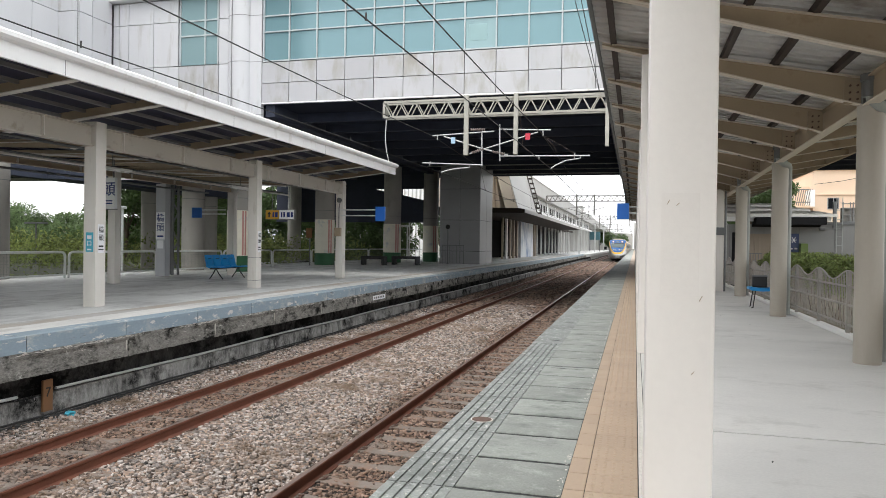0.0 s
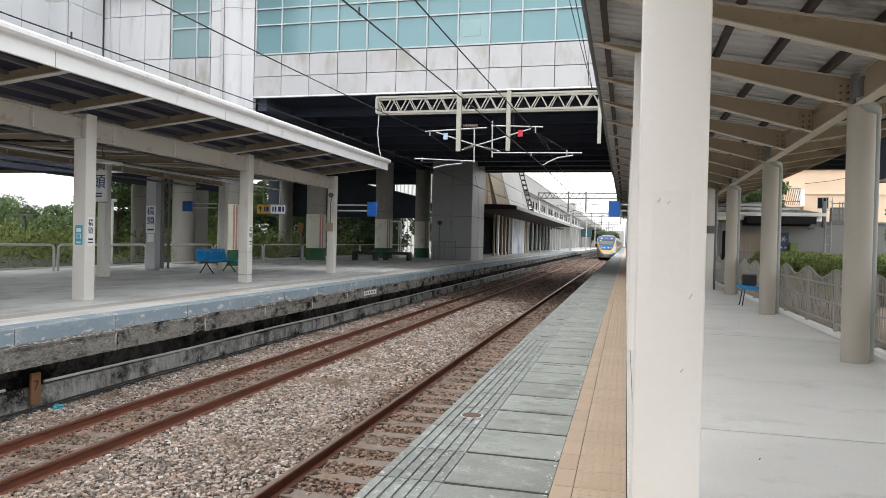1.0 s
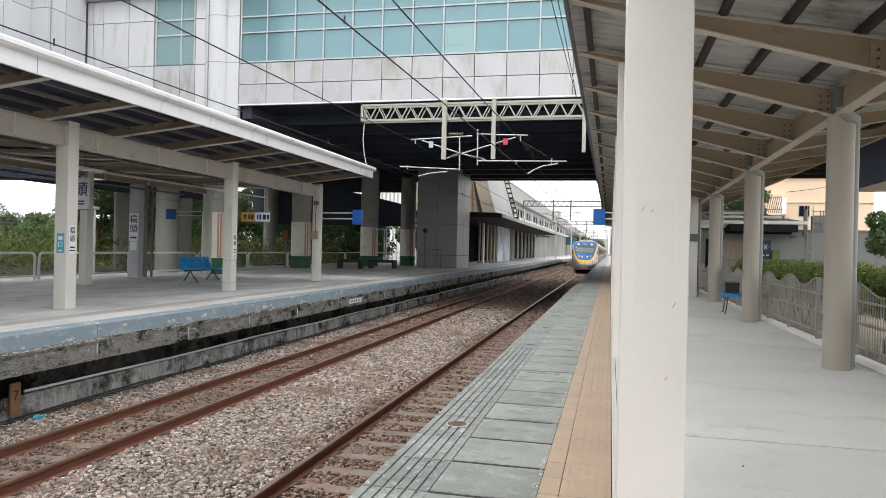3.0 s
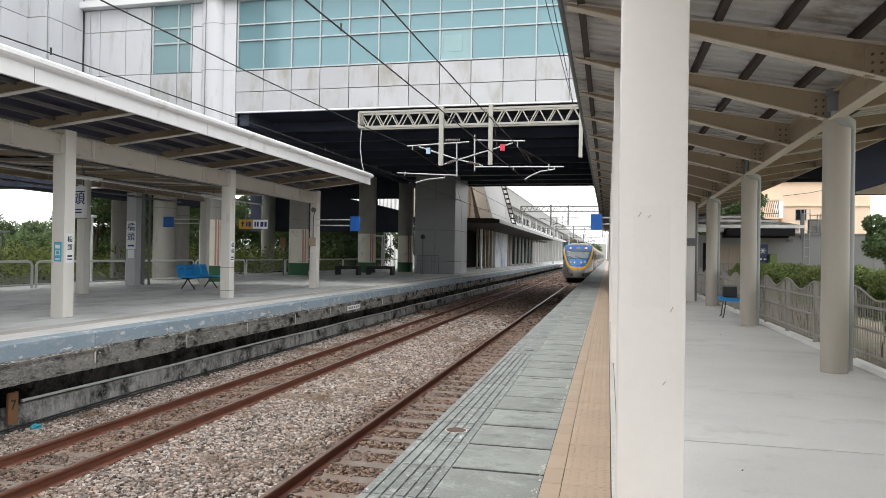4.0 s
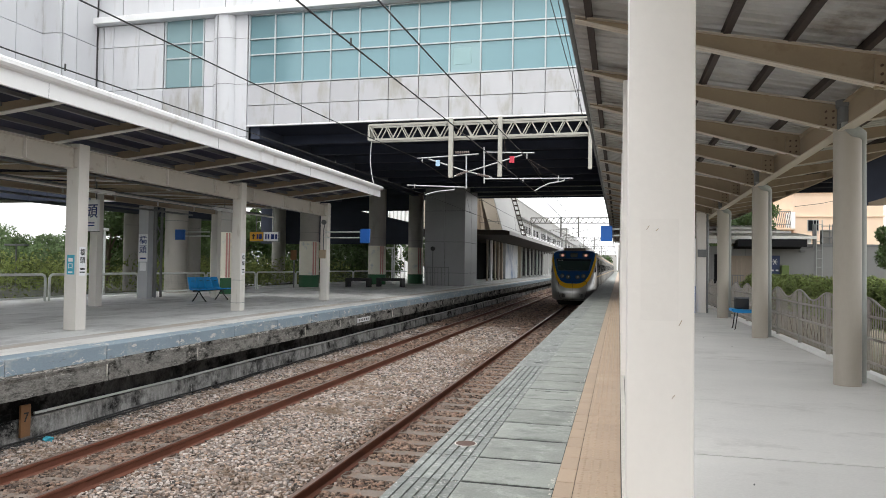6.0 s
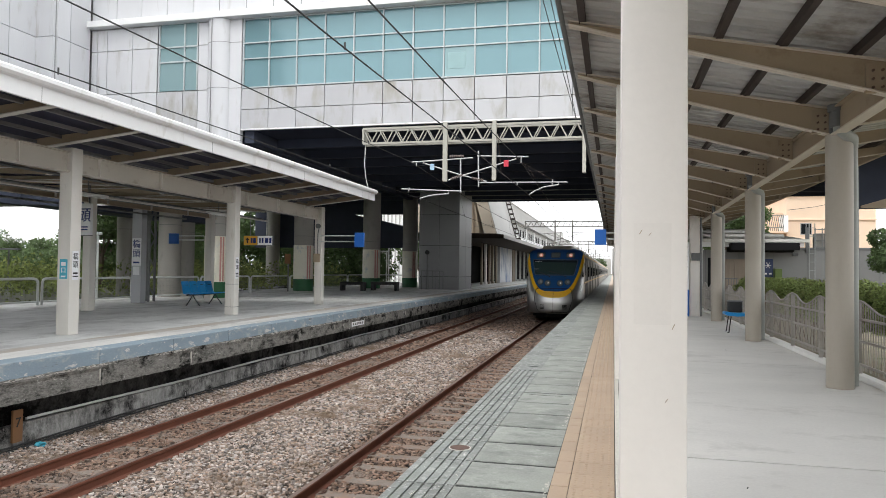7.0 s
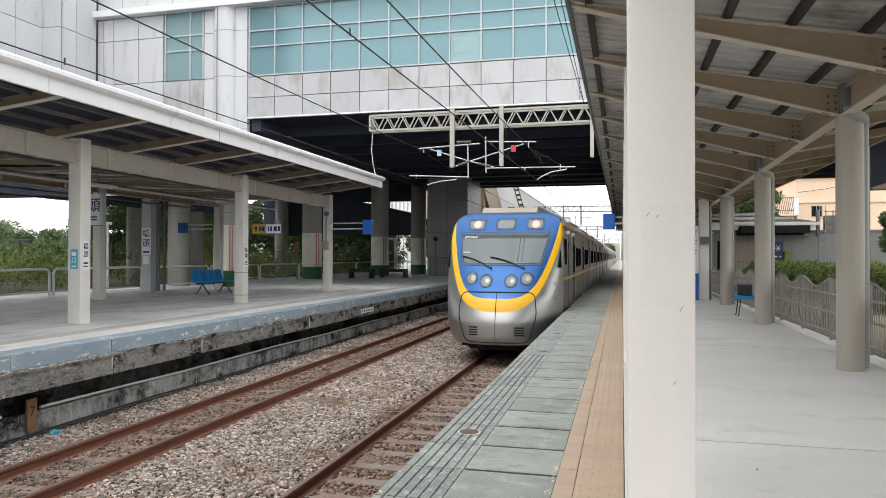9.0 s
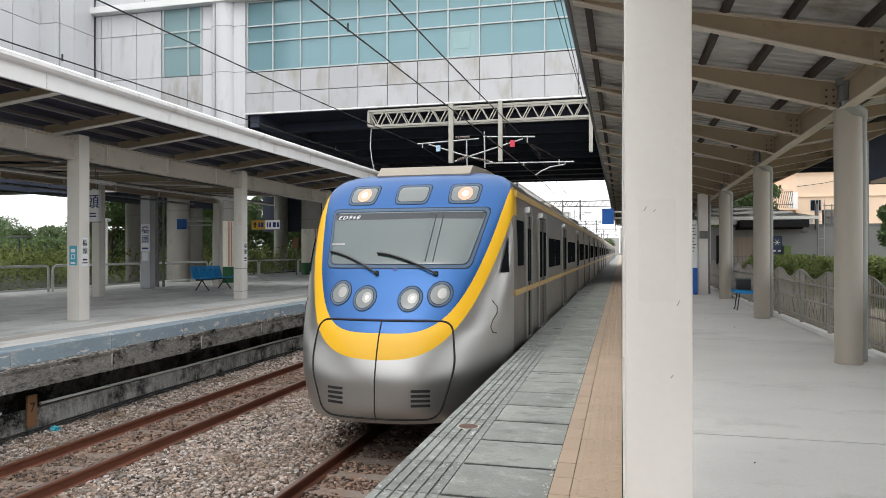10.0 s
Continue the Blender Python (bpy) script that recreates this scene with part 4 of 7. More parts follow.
def panels(xs, zs, y, material, parent, name="panel", proud=0.0):
    for a, b in zip(xs, xs[1:]):
        for c, d in zip(zs, zs[1:]):
            bm = B()
            box(bm, -(b - a) / 2 + 0.012, (b - a) / 2 - 0.012, -0.05, 0.05, -(d - c) / 2 + 0.012, (d - c) / 2 - 0.012, 0.008)
            part(name, bm, material, parent, at=((a + b) / 2, y - FY - proud, (c + d) / 2 - UZ))


PX = [-14.79 + 1.2125 * i for i in range(0, 31)]
panels(PX, [UZ, 7.77, 8.62], FY + 0.06, M["panel_low"], station)
part("base_trim", box(B(), PX[0], PX[-1], FY - 0.02, FY + 0.12, UZ - 0.06, UZ), M["white"], station, at=(0, -FY, -UZ))
WX = [-14.72] + [PX[i] for i in range(1, 31)]
WZ = [8.67, 9.85, 10.50, 11.48, 12.1]
for a, b in zip(WX, WX[1:]):
    for c, d in zip(WZ[:3], WZ[1:4]):
        part("window_pane", box(B(), a + 0.03, b - 0.03, FY + 0.06, FY + 0.075, c + 0.03, d - 0.03), M["window_pale" if (c < 9 and -6.4 < a < -6.2) else "window"], station, at=(0, -FY, -UZ))
part("blind", box(B(), -6.15, -5.45, FY + 0.05, FY + 0.058, 9.0, 9.62), M["blind"], station, "pale half-drawn blind", at=(0, -FY, -UZ))
for x in WX:
    part("mullion", box(B(), x - 0.026, x + 0.026, FY - 0.01, FY + 0.08, 8.63, 11.60), M["mullion"], station, at=(0, -FY, -UZ))
for z in WZ[:4]:
    part("transom", box(B(), WX[0], WX[-1], FY - 0.004, FY + 0.078, z - 0.025, z + 0.025), M["mullion"], station, at=(0, -FY, -UZ))
part("cornice", box(B(), -22.2, PX[-1], FY - 0.35, FY + 0.12, 11.53, 11.80, 0.02), M["white"], station, at=(0, -FY, -UZ))
panels([-22 + 1.225 * i for i in range(0, 36)], [11.87, 13.0, 14.1], FY + 0.06, M["panel"], station)

# corner pier with its rounded edge, then the side bay with one window
cp = B()
box(cp, -15.33, -14.80, FY - 0.02, FY + 0.2, 3.9, 11.62)
part("corner_pier", cp, M["panel"], station, at=(0, -FY, -UZ))
rp = B()
prof = [(-15.31, FY + 0.2)]
for i in range(9):
    a = math.pi + math.pi * i / 8
    prof.append((-15.82 - 0.50 * math.cos(a), FY + 0.02 + 0.30 * math.sin(a)))
prof.append((-16.33, FY + 0.2))
prism(rp, prof, 3.9, 11.62, "z")
part("round_pier", rp, M["panel"], station, at=(0, -FY, -UZ), smooth=40)
for z in (8.66, 10.55, 6.5):
    jb = B()
    prism(jb, [(x + (x + 15.82) * 0.012, y - 0.006) for x, y in prof[1:-1]] + [(-16.3, FY + 0.15), (-15.33, FY + 0.15)], z, z + 0.025, "z")
    part("pier_joint", jb, M["facade_joint"], station, at=(0, -FY, -UZ))
    part("pier_joint", box(B(), -15.32, -14.79, FY - 0.026, FY + 0.1, z, z + 0.022), M["facade_joint"], station, at=(0, -FY, -UZ))
part("pier_joint", box(B(), -16.03, -16.01, FY - 0.30, FY - 0.2, 3.9, 11.53), M["facade_joint"], station, at=(0, -FY, -UZ))
BX = [-22.0, -21.7, -21.21, -19.96, -18.74, -17.5, -16.80, -16.34]
panels(BX[:5], [3.9, 6.4, 8.68, 10.55, 11.5], FY + 0.06, M["panel"], station)
panels(BX[4:7], [3.9, 6.4, 8.66], FY + 0.06, M["panel_low"], station)
panels(BX[6:], [3.9, 6.4, 8.66, 10.55, 11.5], FY + 0.06, M["panel"], station)
win = part("window", box(B(), -18.66, -16.84, FY + 0.05, FY + 0.07, 8.70, 11.52), M["window_pale"], station, at=(0, -FY, -UZ))
for x in (-18.64, -17.45, -16.84):
    part("window_frame", box(B(), x - 0.03, x + 0.03, FY - 0.01, FY + 0.08, 8.68, 11.53), M["mullion"], win)
for z in (9.91, 10.54):
    part("window_frame", box(B(), -18.64, -16.84, FY - 0.005, FY + 0.078, z - 0.03, z + 0.03), M["mullion"], win)

# wing that comes forward beside the tracks
wing = thing("station_wing", (-22, 24, UZ), "white panelled wing of the station building", "station building")
part("core_wall", box(B(), -40, -22.06, 24.0, 26, 3.9, 18), M["facade_joint"], wing, at=(22, -24, -UZ))


def side_panels(ys, zs, x):
    for a, b in zip(ys, ys[1:]):
        for c, d in zip(zs, zs[1:]):
            bm = B()
            box(bm, -0.05, 0.05, -(b - a) / 2 + 0.012, (b - a) / 2 - 0.012, -(d - c) / 2 + 0.012, (d - c) / 2 - 0.012, 0.008)
            part("panel", bm, M["panel"], wing, at=(x + 22, (a + b) / 2 - 24, (c + d) / 2 - UZ))


side_panels([24.05, 24.75, 25.9], [3.9, 6.4, 8.6, 10.61, 12.9, 15.0], -22.03)
side_panels([8.4, 9.8, 11.2, 12.6, 14.0, 15.4, 16.8, 18.2, 19.6, 21.1, 22.6, 23.95], [3.9, 6.4, 8.6, 10.61, 12.9, 15.0], -22.95)
part("core_return", box(B(), -40, -23.0, 6, 24, 3.9, 18), M["facade_joint"], wing, at=(22, -24, -UZ))
part("wing_soffit", box(B(), -40, -22.98, 6, 24, 3.84, 3.9), M["soffit"], wing, "dark soffit under the wing", at=(22, -24, -UZ))
part("wing_edge", box(B(), -22.9, -21.9, 23.3, 35.5, 3.715, 4.6), M["soffit_beam"], wing, at=(22, -24, -UZ))
part("wing_edge", box(B(), -23.4, -22.80, 4, 35.5, 3.72, 4.5), M["soffit_beam"], wing, "dark blue edge beam under the wing", at=(22, -24, -UZ))
for c, d in zip([3.9, 6.4, 8.6, 10.61, 12.9], [6.4, 8.6, 10.61, 12.9, 15.0]):
    bm = B()
    box(bm, -22.93, -22.05, 23.9, 24.0, c + 0.012, d - 0.012, 0.008)
    part("panel", bm, M["panel"], wing, at=(22, -24, -UZ))


# pillars below the building
def round_pillar(x, y, r, label, art=True, top=UZ - 0.4):
    t = thing("pillar", (x, y, 0), label, "pillar", "pillars under the building")
    part("shaft", rod(B(), (0, 0, -0.004 if x > -20.3 else -0.13), (0, 0, top), r, 32), M["concrete_col"], t, smooth=40)
    part("seam", rod(B(), (0, 0, 3.18), (0, 0, 3.2), r + 0.006, 32), M["dark_steel"], t)
    if art:
        part("green_base", rod(B(), (0, 0, 0.02), (0, 0, 0.70), r + 0.015, 32), M["green"], t, "dark green painted base", smooth=40)
        part("mural_band", rod(B(), (0, 0, 0.70), (0, 0, 2.66), r + 0.012, 32), M["mural"], t, "cream tiled mural band", smooth=40)
        a0 = math.atan2(-y, -x)
        for da in (0.35, 0.62):
            pa = B()
            prism(pa, [((r + 0.01 + e) * math.cos(a0 + da + s), (r + 0.01 + e) * math.sin(a0 + da + s)) for e, s in ((0, 0), (0, 0.16), (0.012, 0.16), (0.012, 0))], 0.72, 2.64, "z")
            part("mural_stripe", pa, M["pink"], t, "dull pink mural stripe")
    return t


round_pillar(-17.6, 38.4, 0.56, "round concrete pillar with green base and pale mural")
round_pillar(-16.7, 27.5, 0.46, "round concrete pillar with mural behind the blue seats")
round_pillar(-16.2, 46.4, 0.60, "round concrete pillar with mural in the shade")
round_pillar(-14.6, 50.4, 0.55, "round concrete pillar with mural in deep shade")
for x, y, r in ((-24.0, 31.1, 0.40), (-19.3, 28.0, 0.49), (-22.4, 34.0, 0.40), (-19.95, 18.2, 0.5), (-27.0, 53.0, 0.55)):
    round_pillar(x, y, r, "plain round concrete pillar under the building", art=False)

big = thing("clad_pillar", (-11.55, 47.0, 0), "large square pillar clad in grey metal panels", "pillar")
part("core", box(B(), -1.36, 1.36, 0.02, 4.2, -0.1, UZ), M["joint"], big)
for i in range(2):
    for c, d in zip([-0.09, 0.86, 2.98, 5.1], [0.86, 2.98, 5.1, 6.85]):
        part("panel", box(B(), -1.4 + 1.41 * i, -0.01 + 1.41 * i, -0.02, 0.04, c + 0.012, d - 0.012, 0.01), M["pillar"], big)
    for c, d in zip([-0.09, 0.86, 2.98, 5.1], [0.86, 2.98, 5.1, 6.85]):
        part("panel", box(B(), 1.35, 1.41, 0.05 + 2.1 * i, 2.12 + 2.1 * i, c + 0.012, d - 0.012, 0.01), M["pillar"], big)
guard = thing("pillar_guard", (-11.9, 46.6, 0), "low dark steel guard rail beside the pillar", "guard rail")
gg = B()
tube(gg, [(-0.75, 0, 0), (-0.75, 0, 1.25), (0.75, 0, 1.25), (0.75, 0, 0)], 0.03, 8)
part("frame", gg, M["dark_steel"], guard)
for i in range(5):
    part("bar", rod(B(), (-0.5 + 0.25 * i, 0, 0.05), (-0.5 + 0.25 * i, 0, 1.22), 0.015, 8), M["dark_steel"], guard)

pole = thing("bell_pole", (-12.22, 46.4, 0), "thin dark pole with a round black bell beside the pillar", "pole")
part("shaft", rod(B(), (0, 0, 0), (0, 0, 2.45), 0.035, 10), M["dark_steel"], pole)
part("bell", rod(B(), (0, -0.08, 2.5), (0, 0.06, 2.5), 0.15, 18), M["black"], pole, "round black bell")
part("foot", rod(B(), (0, 0, 0), (0, 0, 0.03), 0.12, 14), M["dark_steel"], pole)

# ---- gantry with contact wire gear ----
TY = 24.0
gan = thing("catenary_gantry", (0, TY, 0), "cream lattice gantry with insulators hung over the tracks", "gantry")
X0, X1, Z0, Z1 = -8.69, -0.90, 5.80, 6.33
for yy in (-0.18, 0.18):
    for z in (Z0, Z1):
        part("chord", box(B(), X0, X1, yy - 0.04, yy + 0.04, z - 0.037, z + 0.037), M["truss"], gan)
    zz = B()
    n = 27
    for i in range(n):
        xa, xb = X0 + (X1 - X0) * i / n, X0 + (X1 - X0) * (i + 1) / n
        bar(zz, (xa, yy, Z0 if i % 2 else Z1), (xb, yy, Z1 if i % 2 else Z0), 0.032, 0.036)
    part("lattice", zz, M["truss"], gan)
ends = B()
for x in (X0, X1):
    box(ends, x - 0.04, x + 0.04, -0.2, 0.2, Z0, Z1)
part("end_frame", ends, M["truss"], gan)
for x, zb, w in ((-5.66, 4.39, 0.078), (-3.94, 4.39, 0.07), (-0.93, 4.60, 0.06)):
    part("hanger", box(B(), x - w, x + w, -0.30, -0.16, zb, Z1 + 0.12, 0.01), M["truss"], gan, "square steel drop post")


def gear(name, label, material, r, *runs):
    for run in runs:
        part(name, tube(B(), [(x, -0.25, z) for x, z in run], r, 8), M[material], gan, label)


gear("bracket_tube", "pale steel bracket tube", "bracket", 0.024,
     [(-6.86, 5.09), (-5.1, 5.17), (-4.68, 5.19)], [(-4.52, 5.25), (-2.77, 5.18)],
     [(-6.45, 5.06), (-5.11, 4.61), (-4.2, 4.37)], [(-5.53, 4.44), (-4.96, 4.61), (-3.18, 5.12)])
gear("stay_post", "upright steel stay", "bracket", 0.025, [(-5.11, 5.16), (-5.09, 4.0)], [(-4.49, 5.42), (-4.47, 4.18)])
gear("registration_arm", "pale steel registration arm", "bracket", 0.023,
     [(-4.47, 4.336), (-1.47, 4.30)], [(-2.75, 3.89), (-2.55, 4.02), (-2.25, 4.15), (-1.77, 4.22), (-1.77, 4.31)],
     [(-7.21, 4.155), (-5.10, 4.05)], [(-6.54, 3.81), (-6.35, 3.87), (-6.06, 3.93), (-5.52, 3.97), (-5.52, 4.07)])
gear("arm_clamp", "small clamp on the arm", "bracket", 0.02, [(-6.95, 4.06), (-6.93, 4.20)], [(-3.15, 4.20), (-3.14, 4.33)], [(-1.97, 4.22), (-1.96, 4.40)], [(-6.68, 4.94), (-6.68, 5.10)], [(-3.02, 4.98), (-3.02, 5.18)])
gear("jumper_cable", "brown jumper cable", "rust", 0.009, [(-2.90, 4.88), (-2.7, 4.7), (-2.53, 4.42)], [(-3.02, 5.0), (-2.4, 4.65), (-1.98, 4.38)], [(-3.81, 5.78), (-3.72, 5.0), (-3.70, 4.63), (-3.3, 4.35)])
for x0, z0, dx, dz in ((-5.50, 5.26, 0.075, 0.0), (-5.45, 4.47, 0.062, 0.02), (-4.72, 4.50, 0.062, -0.014)):
    pts, rads = [], []
    for q in range(7):
        for dq, rr in ((0.0, 0.028), (0.3, 0.052), (0.55, 0.052), (0.7, 0.028)):
            pts.append((x0 + dx * (q + dq), -0.25, z0 + dz * (q + dq)))
            rads.append(rr)
    ins = tube(B(), pts, rads, 12)
    part("insulator", ins, M["insulator"], gan, "brown ribbed porcelain insulator")
part("drop_rod", tube(B(), [(-8.62, -0.1, 5.80), (-8.66, -0.1, 5.1), (-8.60, -0.1, 4.6), (-8.5, -0.1, 4.2)], 0.018, 6), M["steel"], gan)


def wire(name, pts, r=0.011, label="black overhead wire over the track"):
    bm = B()
    tube(bm, pts, r, 6)
    return tagged(part(name, bm, M["wire"]), label, "overhead wire", "overhead wires")


def sag(a, b, d, n=14):
    a, b = Vector(a), Vector(b)
    return [a.lerp(b, i / n) - Vector((0, 0, 4 * d * (i / n) * (1 - i / n))) for i in range(n + 1)]


# stagger: the contact wire swings from one side to the other between the gantries
for side, knots in ((-1, ((-72, -6.6), (-24, -7.15), (6.9, -6.95), (12, -6.75), (23.75, -6.54), (72, -7.0), (120, -6.55), (330, -6.8))),
                    (1, ((-72, -2.75), (-24, -3.1), (7, -3.02), (12, -2.92), (23.7, -2.75), (72, -3.1), (120, -2.75), (330, -2.95)))):
    z = 3.81 if side < 0 else 3.89
    wire("contact_wire", [(x, y, z) for y, x in knots], 0.010, "copper contact wire over the track")
    xm, ztop, low = (-6.86, 5.09, 0.42) if side < 0 else (-3.10, 5.12, 0.40)
    xn = -6.60 if side < 0 else -2.90
    pts = sag((xn, -24.3, ztop), (xm, 23.7, ztop), low, 12)
    for b in (23.7, 71.7, 119.7, 167.7, 215.7):
        pts += sag((xm, b, ztop), (xm, b + 48, ztop), low, 10)[1:]
    wire("messenger_wire", pts, 0.012, "black messenger wire over the contact wire")
    dp = B()
    for y in (7.6, 16.0, 31.7, 40, 47.7, 56, 63.7, 80, 88, 96, 104, 112):
        u = ((y + 24.3) % 48) / 48
        xc = np.interp(y, [a for a, b in knots], [b for a, b in knots])
        if y > 20:
            rod(dp, (xc, y, z), (xn + (xm - xn) * min(u, 1.0) if y < 23 else xm, y, ztop - 4 * low * u * (1 - u)), 0.004, 5)
        rod(dp, (xc, y, z - 0.02), (xc, y, z + 0.07), 0.012, 6)
    tagged(part("dropper_wires", dp, M["wire"]), "thin droppers and clamps between the overhead wires", "overhead wire", kind="stuff")
for x0, x1 in ((-1.38, -1.20), (-1.12, -1.19)):
    wire("feeder_wire", [(x0, -40, 6.55), (x0, 0, 6.5), (x0 * 0.4 + x1 * 0.6, 17, 6.45), (x1, 23.8, 6.40)], 0.010, "black feeder wire running to the gantry")


# ---- far platform: signs, seats, railings ----
def lettering(name, body, size, material, parent, at, extrude=0.002):
    cu = bpy.data.curves.new(name, "FONT")
    cu.body, cu.size, cu.extrude, cu.align_x, cu.align_y = body, size, extrude, "CENTER", "CENTER"
    cu.offset = 0.008 * size
    cu.materials.append(material)
    ob = new(name, cu)
    ob.parent = parent
    ob.matrix_basis = at
    return ob


RIGHT = pose(0, 0, 0, 90, 0, 90)
FRONT = pose(0, 0, 0, 90, 0, 0)


def plaque(x, y, z0, z1, w, facing, label):
    """White upright station name plate on a column face."""
    t = thing("name_plate", Matrix.Translation((x, y, (z0 + z1) / 2)) @ facing, label, "sign", "station name plates")
    h = z1 - z0
    part("plate", box(B(), -w / 2, w / 2, -h / 2, h / 2, 0, 0.008, 0.003), M["sign_white"], t)
    lettering("letter", "橋", w * 0.8, M["black"], t, pose(0, h * 0.30, 0.009))
    lettering("letter", "頭", w * 0.8, M["black"], t, pose(0, h * 0.02, 0.009))
    part("text_bar", box(B(), -w * 0.36, w * 0.36, -h * 0.30, -h * 0.24, 0.006, 0.010), M["black"], t)
    part("text_bar", box(B(), -w * 0.40, w * 0.40, -h * 0.40, -h * 0.36, 0.006, 0.010), M["black"], t)
    return t


plaque(-10.141, 11.70, 1.06, 1.62, 0.17, RIGHT, "white station name plate with black characters on a cream column")
plaque(-10.314, 18.1, 1.02, 1.62, 0.17, RIGHT, "white station name plate with black characters on a cream column")
ex = thing("exit_sign", Matrix.Translation((-10.275, 11.556, 1.27)) @ FRONT, "small cyan sign with white symbols on a cream column", "sign")
part("plate", box(B(), -0.085, 0.085, -0.19, 0.19, 0, 0.008, 0.003), M["cyan_sign"], ex)
part("symbol", box(B(), -0.05, 0.05, 0.06, 0.13, 0.006, 0.011), M["sign_white"], ex)
lettering("letter", "口", 0.12, M["sign_white"], ex, pose(0, -0.03, 0.009))
part("text_bar", box(B(), -0.05, 0.05, -0.16, -0.13, 0.006, 0.011), M["sign_white"], ex)

board = thing("station_name_board", (-13.87, 16.0, 2.56), "white hanging station name board with blue characters", "sign")
part("panel", box(B(), -0.47, 0.48, -0.05, 0.05, -0.42, 0.42, 0.015), M["sign_white"], board)
lettering("letter", "頭", 0.40, M["navy"], board, Matrix.Translation((0.30, -0.053, 0.09)) @ FRONT)
lettering("letter", "橋", 0.40, M["navy"], board, Matrix.Translation((-0.20, -0.053, 0.09)) @ FRONT)
for z in (-0.22, -0.29):
    part("text_bar", box(B(), 0.10, 0.40, -0.056, -0.05, z, z + 0.035), M["navy"], board)
part("rim", box(B(), -0.48, 0.49, -0.045, 0.045, -0.435, -0.415), M["dark_steel"], board)
for x in (-0.4, 0.4):
    part("hanger", rod(B(), (x, 0, 0.42), (x, 0, 1.05), 0.018, 8), M["dark_steel"], board)


def arm_sign(x, y, z, w, h, reach, label):
    """Blue plate on two horizontal tubes from a column; reach is the signed way back to it."""
    t = thing("blue_arm_sign", (x, y, z), label, "sign", "blue arm signs")
    part("plate", box(B(), -w / 2, w / 2, -0.05, 0.05, -h / 2, h / 2, 0.012), M["blue_sign"], t)
    for dz in (h * 0.28, -h * 0.12):
        part("arm", rod(B(), (0, 0.06, dz), (reach, 0.06, dz), 0.022, 8), M["fence_steel"], t)


arm_sign(-8.93, 24.25, 2.39, 0.36, 0.52, -1.58, "blue sign plate held by two tubes on a cream column")
arm_sign(-16.55, 24.25, 2.42, 0.40, 0.40, 1.25, "blue sign plate held by two tubes under the far canopy")
arm_sign(-0.34, 20.95, 2.34, 0.33, 0.45, 0.42, "blue sign plate held by two tubes on a platform post")

gp = thing("sign_post", (-16.85, 22.6, 0), "grey square post with white station name plate", "post")
part("shaft", box(B(), -0.2, 0.2, -0.15, 0.15, 0, 3.4, 0.01), M["pale_post"], gp)
part("plate", box(B(), -0.18, 0.20, -0.165, -0.15, 1.35, 2.35, 0.004), M["sign_white"], gp)
lettering("letter", "橋", 0.32, M["navy"], gp, Matrix.Translation((0.01, -0.167, 2.13)) @ FRONT)
lettering("letter", "頭", 0.32, M["navy"], gp, Matrix.Translation((0.01, -0.167, 1.78)) @ FRONT)
part("notice", box(B(), -0.12, 0.14, -0.163, -0.15, 1.02, 1.32, 0.003), M["sign_white"], gp)
part("text_bar", box(B(), -0.12, 0.14, -0.168, -0.164, 1.44, 1.50), M["navy"], gp)

mast = thing("lattice_mast", (-17.2, 23.6, 0), "dark steel lattice mast rising through the canopy", "mast")
for x in (-0.17, 0.17):
    for y in (-0.17, 0.17):
        part("leg", box(B(), x - 0.035, x + 0.035, y - 0.035, y + 0.035, 0, 6.6), M["dark_steel"], mast)
for s in (-0.17, 0.17):
    for i in range(11):
        z = 0.2 + 0.55 * i
        part("lacing", bar(B(), (-0.17 if i % 2 else 0.17, s, z), (0.17 if i % 2 else -0.17, s, z + 0.55), 0.03, 0.05), M["dark_steel"], mast)

seats = thing("seat_row", (-13.9, 22.2, 0), "row of four blue plastic seats on black steel legs", "seats")
for i in range(4):
    y = -0.70 + 0.467 * i
    sb = B()
    prism(sb, [(0.30, 0.41), (0.28, 0.45), (-0.12, 0.43), (-0.20, 0.47), (-0.30, 0.84), (-0.33, 0.84), (-0.24, 0.42), (-0.14, 0.395)], y - 0.212, y + 0.212)
    bmesh.ops.bevel(sb, geom=sb.edges[:], offset=0.012, segments=2, affect="EDGES")
    st = part("seat", sb, M["chair"], seats, "moulded blue plastic seat", smooth=50)
    part("slot", box(B(), -0.30, -0.235, y - 0.07, y + 0.07, 0.70, 0.72), M["black"], st)
fr = B()
tube(fr, [(0.0, -1.03, 0.385), (0.0, 1.03, 0.385)], 0.028, 8)
part("beam", fr, M["black"], seats)
for y in (-0.7, 0.7):
    lg = B()
    tube(lg, [(0.28, y, 0.015), (0.12, y, 0.2), (0.0, y, 0.38)], 0.02, 8)
    tube(lg, [(-0.24, y, 0.015), (-0.10, y, 0.2), (0.0, y, 0.38)], 0.02, 8)
    part("leg", lg, M["black"], seats)

# tubular railing panels at the back of the far platform
rail_panel = thing("railing_panel", (-18.5, 10.52, 0), "pale grey tubular railing panel with mesh infill", "railing", "railings behind the far platform")
fp = B()
arch = [(0, 0, 0)] + [(0, 0, 0.70)] + [(0, 0.16 - 0.16 * math.cos(a), 0.72 + 0.16 * math.sin(a)) for a in np.linspace(0.2, 1.57, 5)]
arch += [(0, 4.34 + 0.16 * math.sin(a), 0.72 + 0.16 * math.cos(a)) for a in np.linspace(0.0, 1.4, 5)] + [(0, 4.5, 0.7), (0, 4.5, 0)]
tube(fp, arch, 0.042, 8)
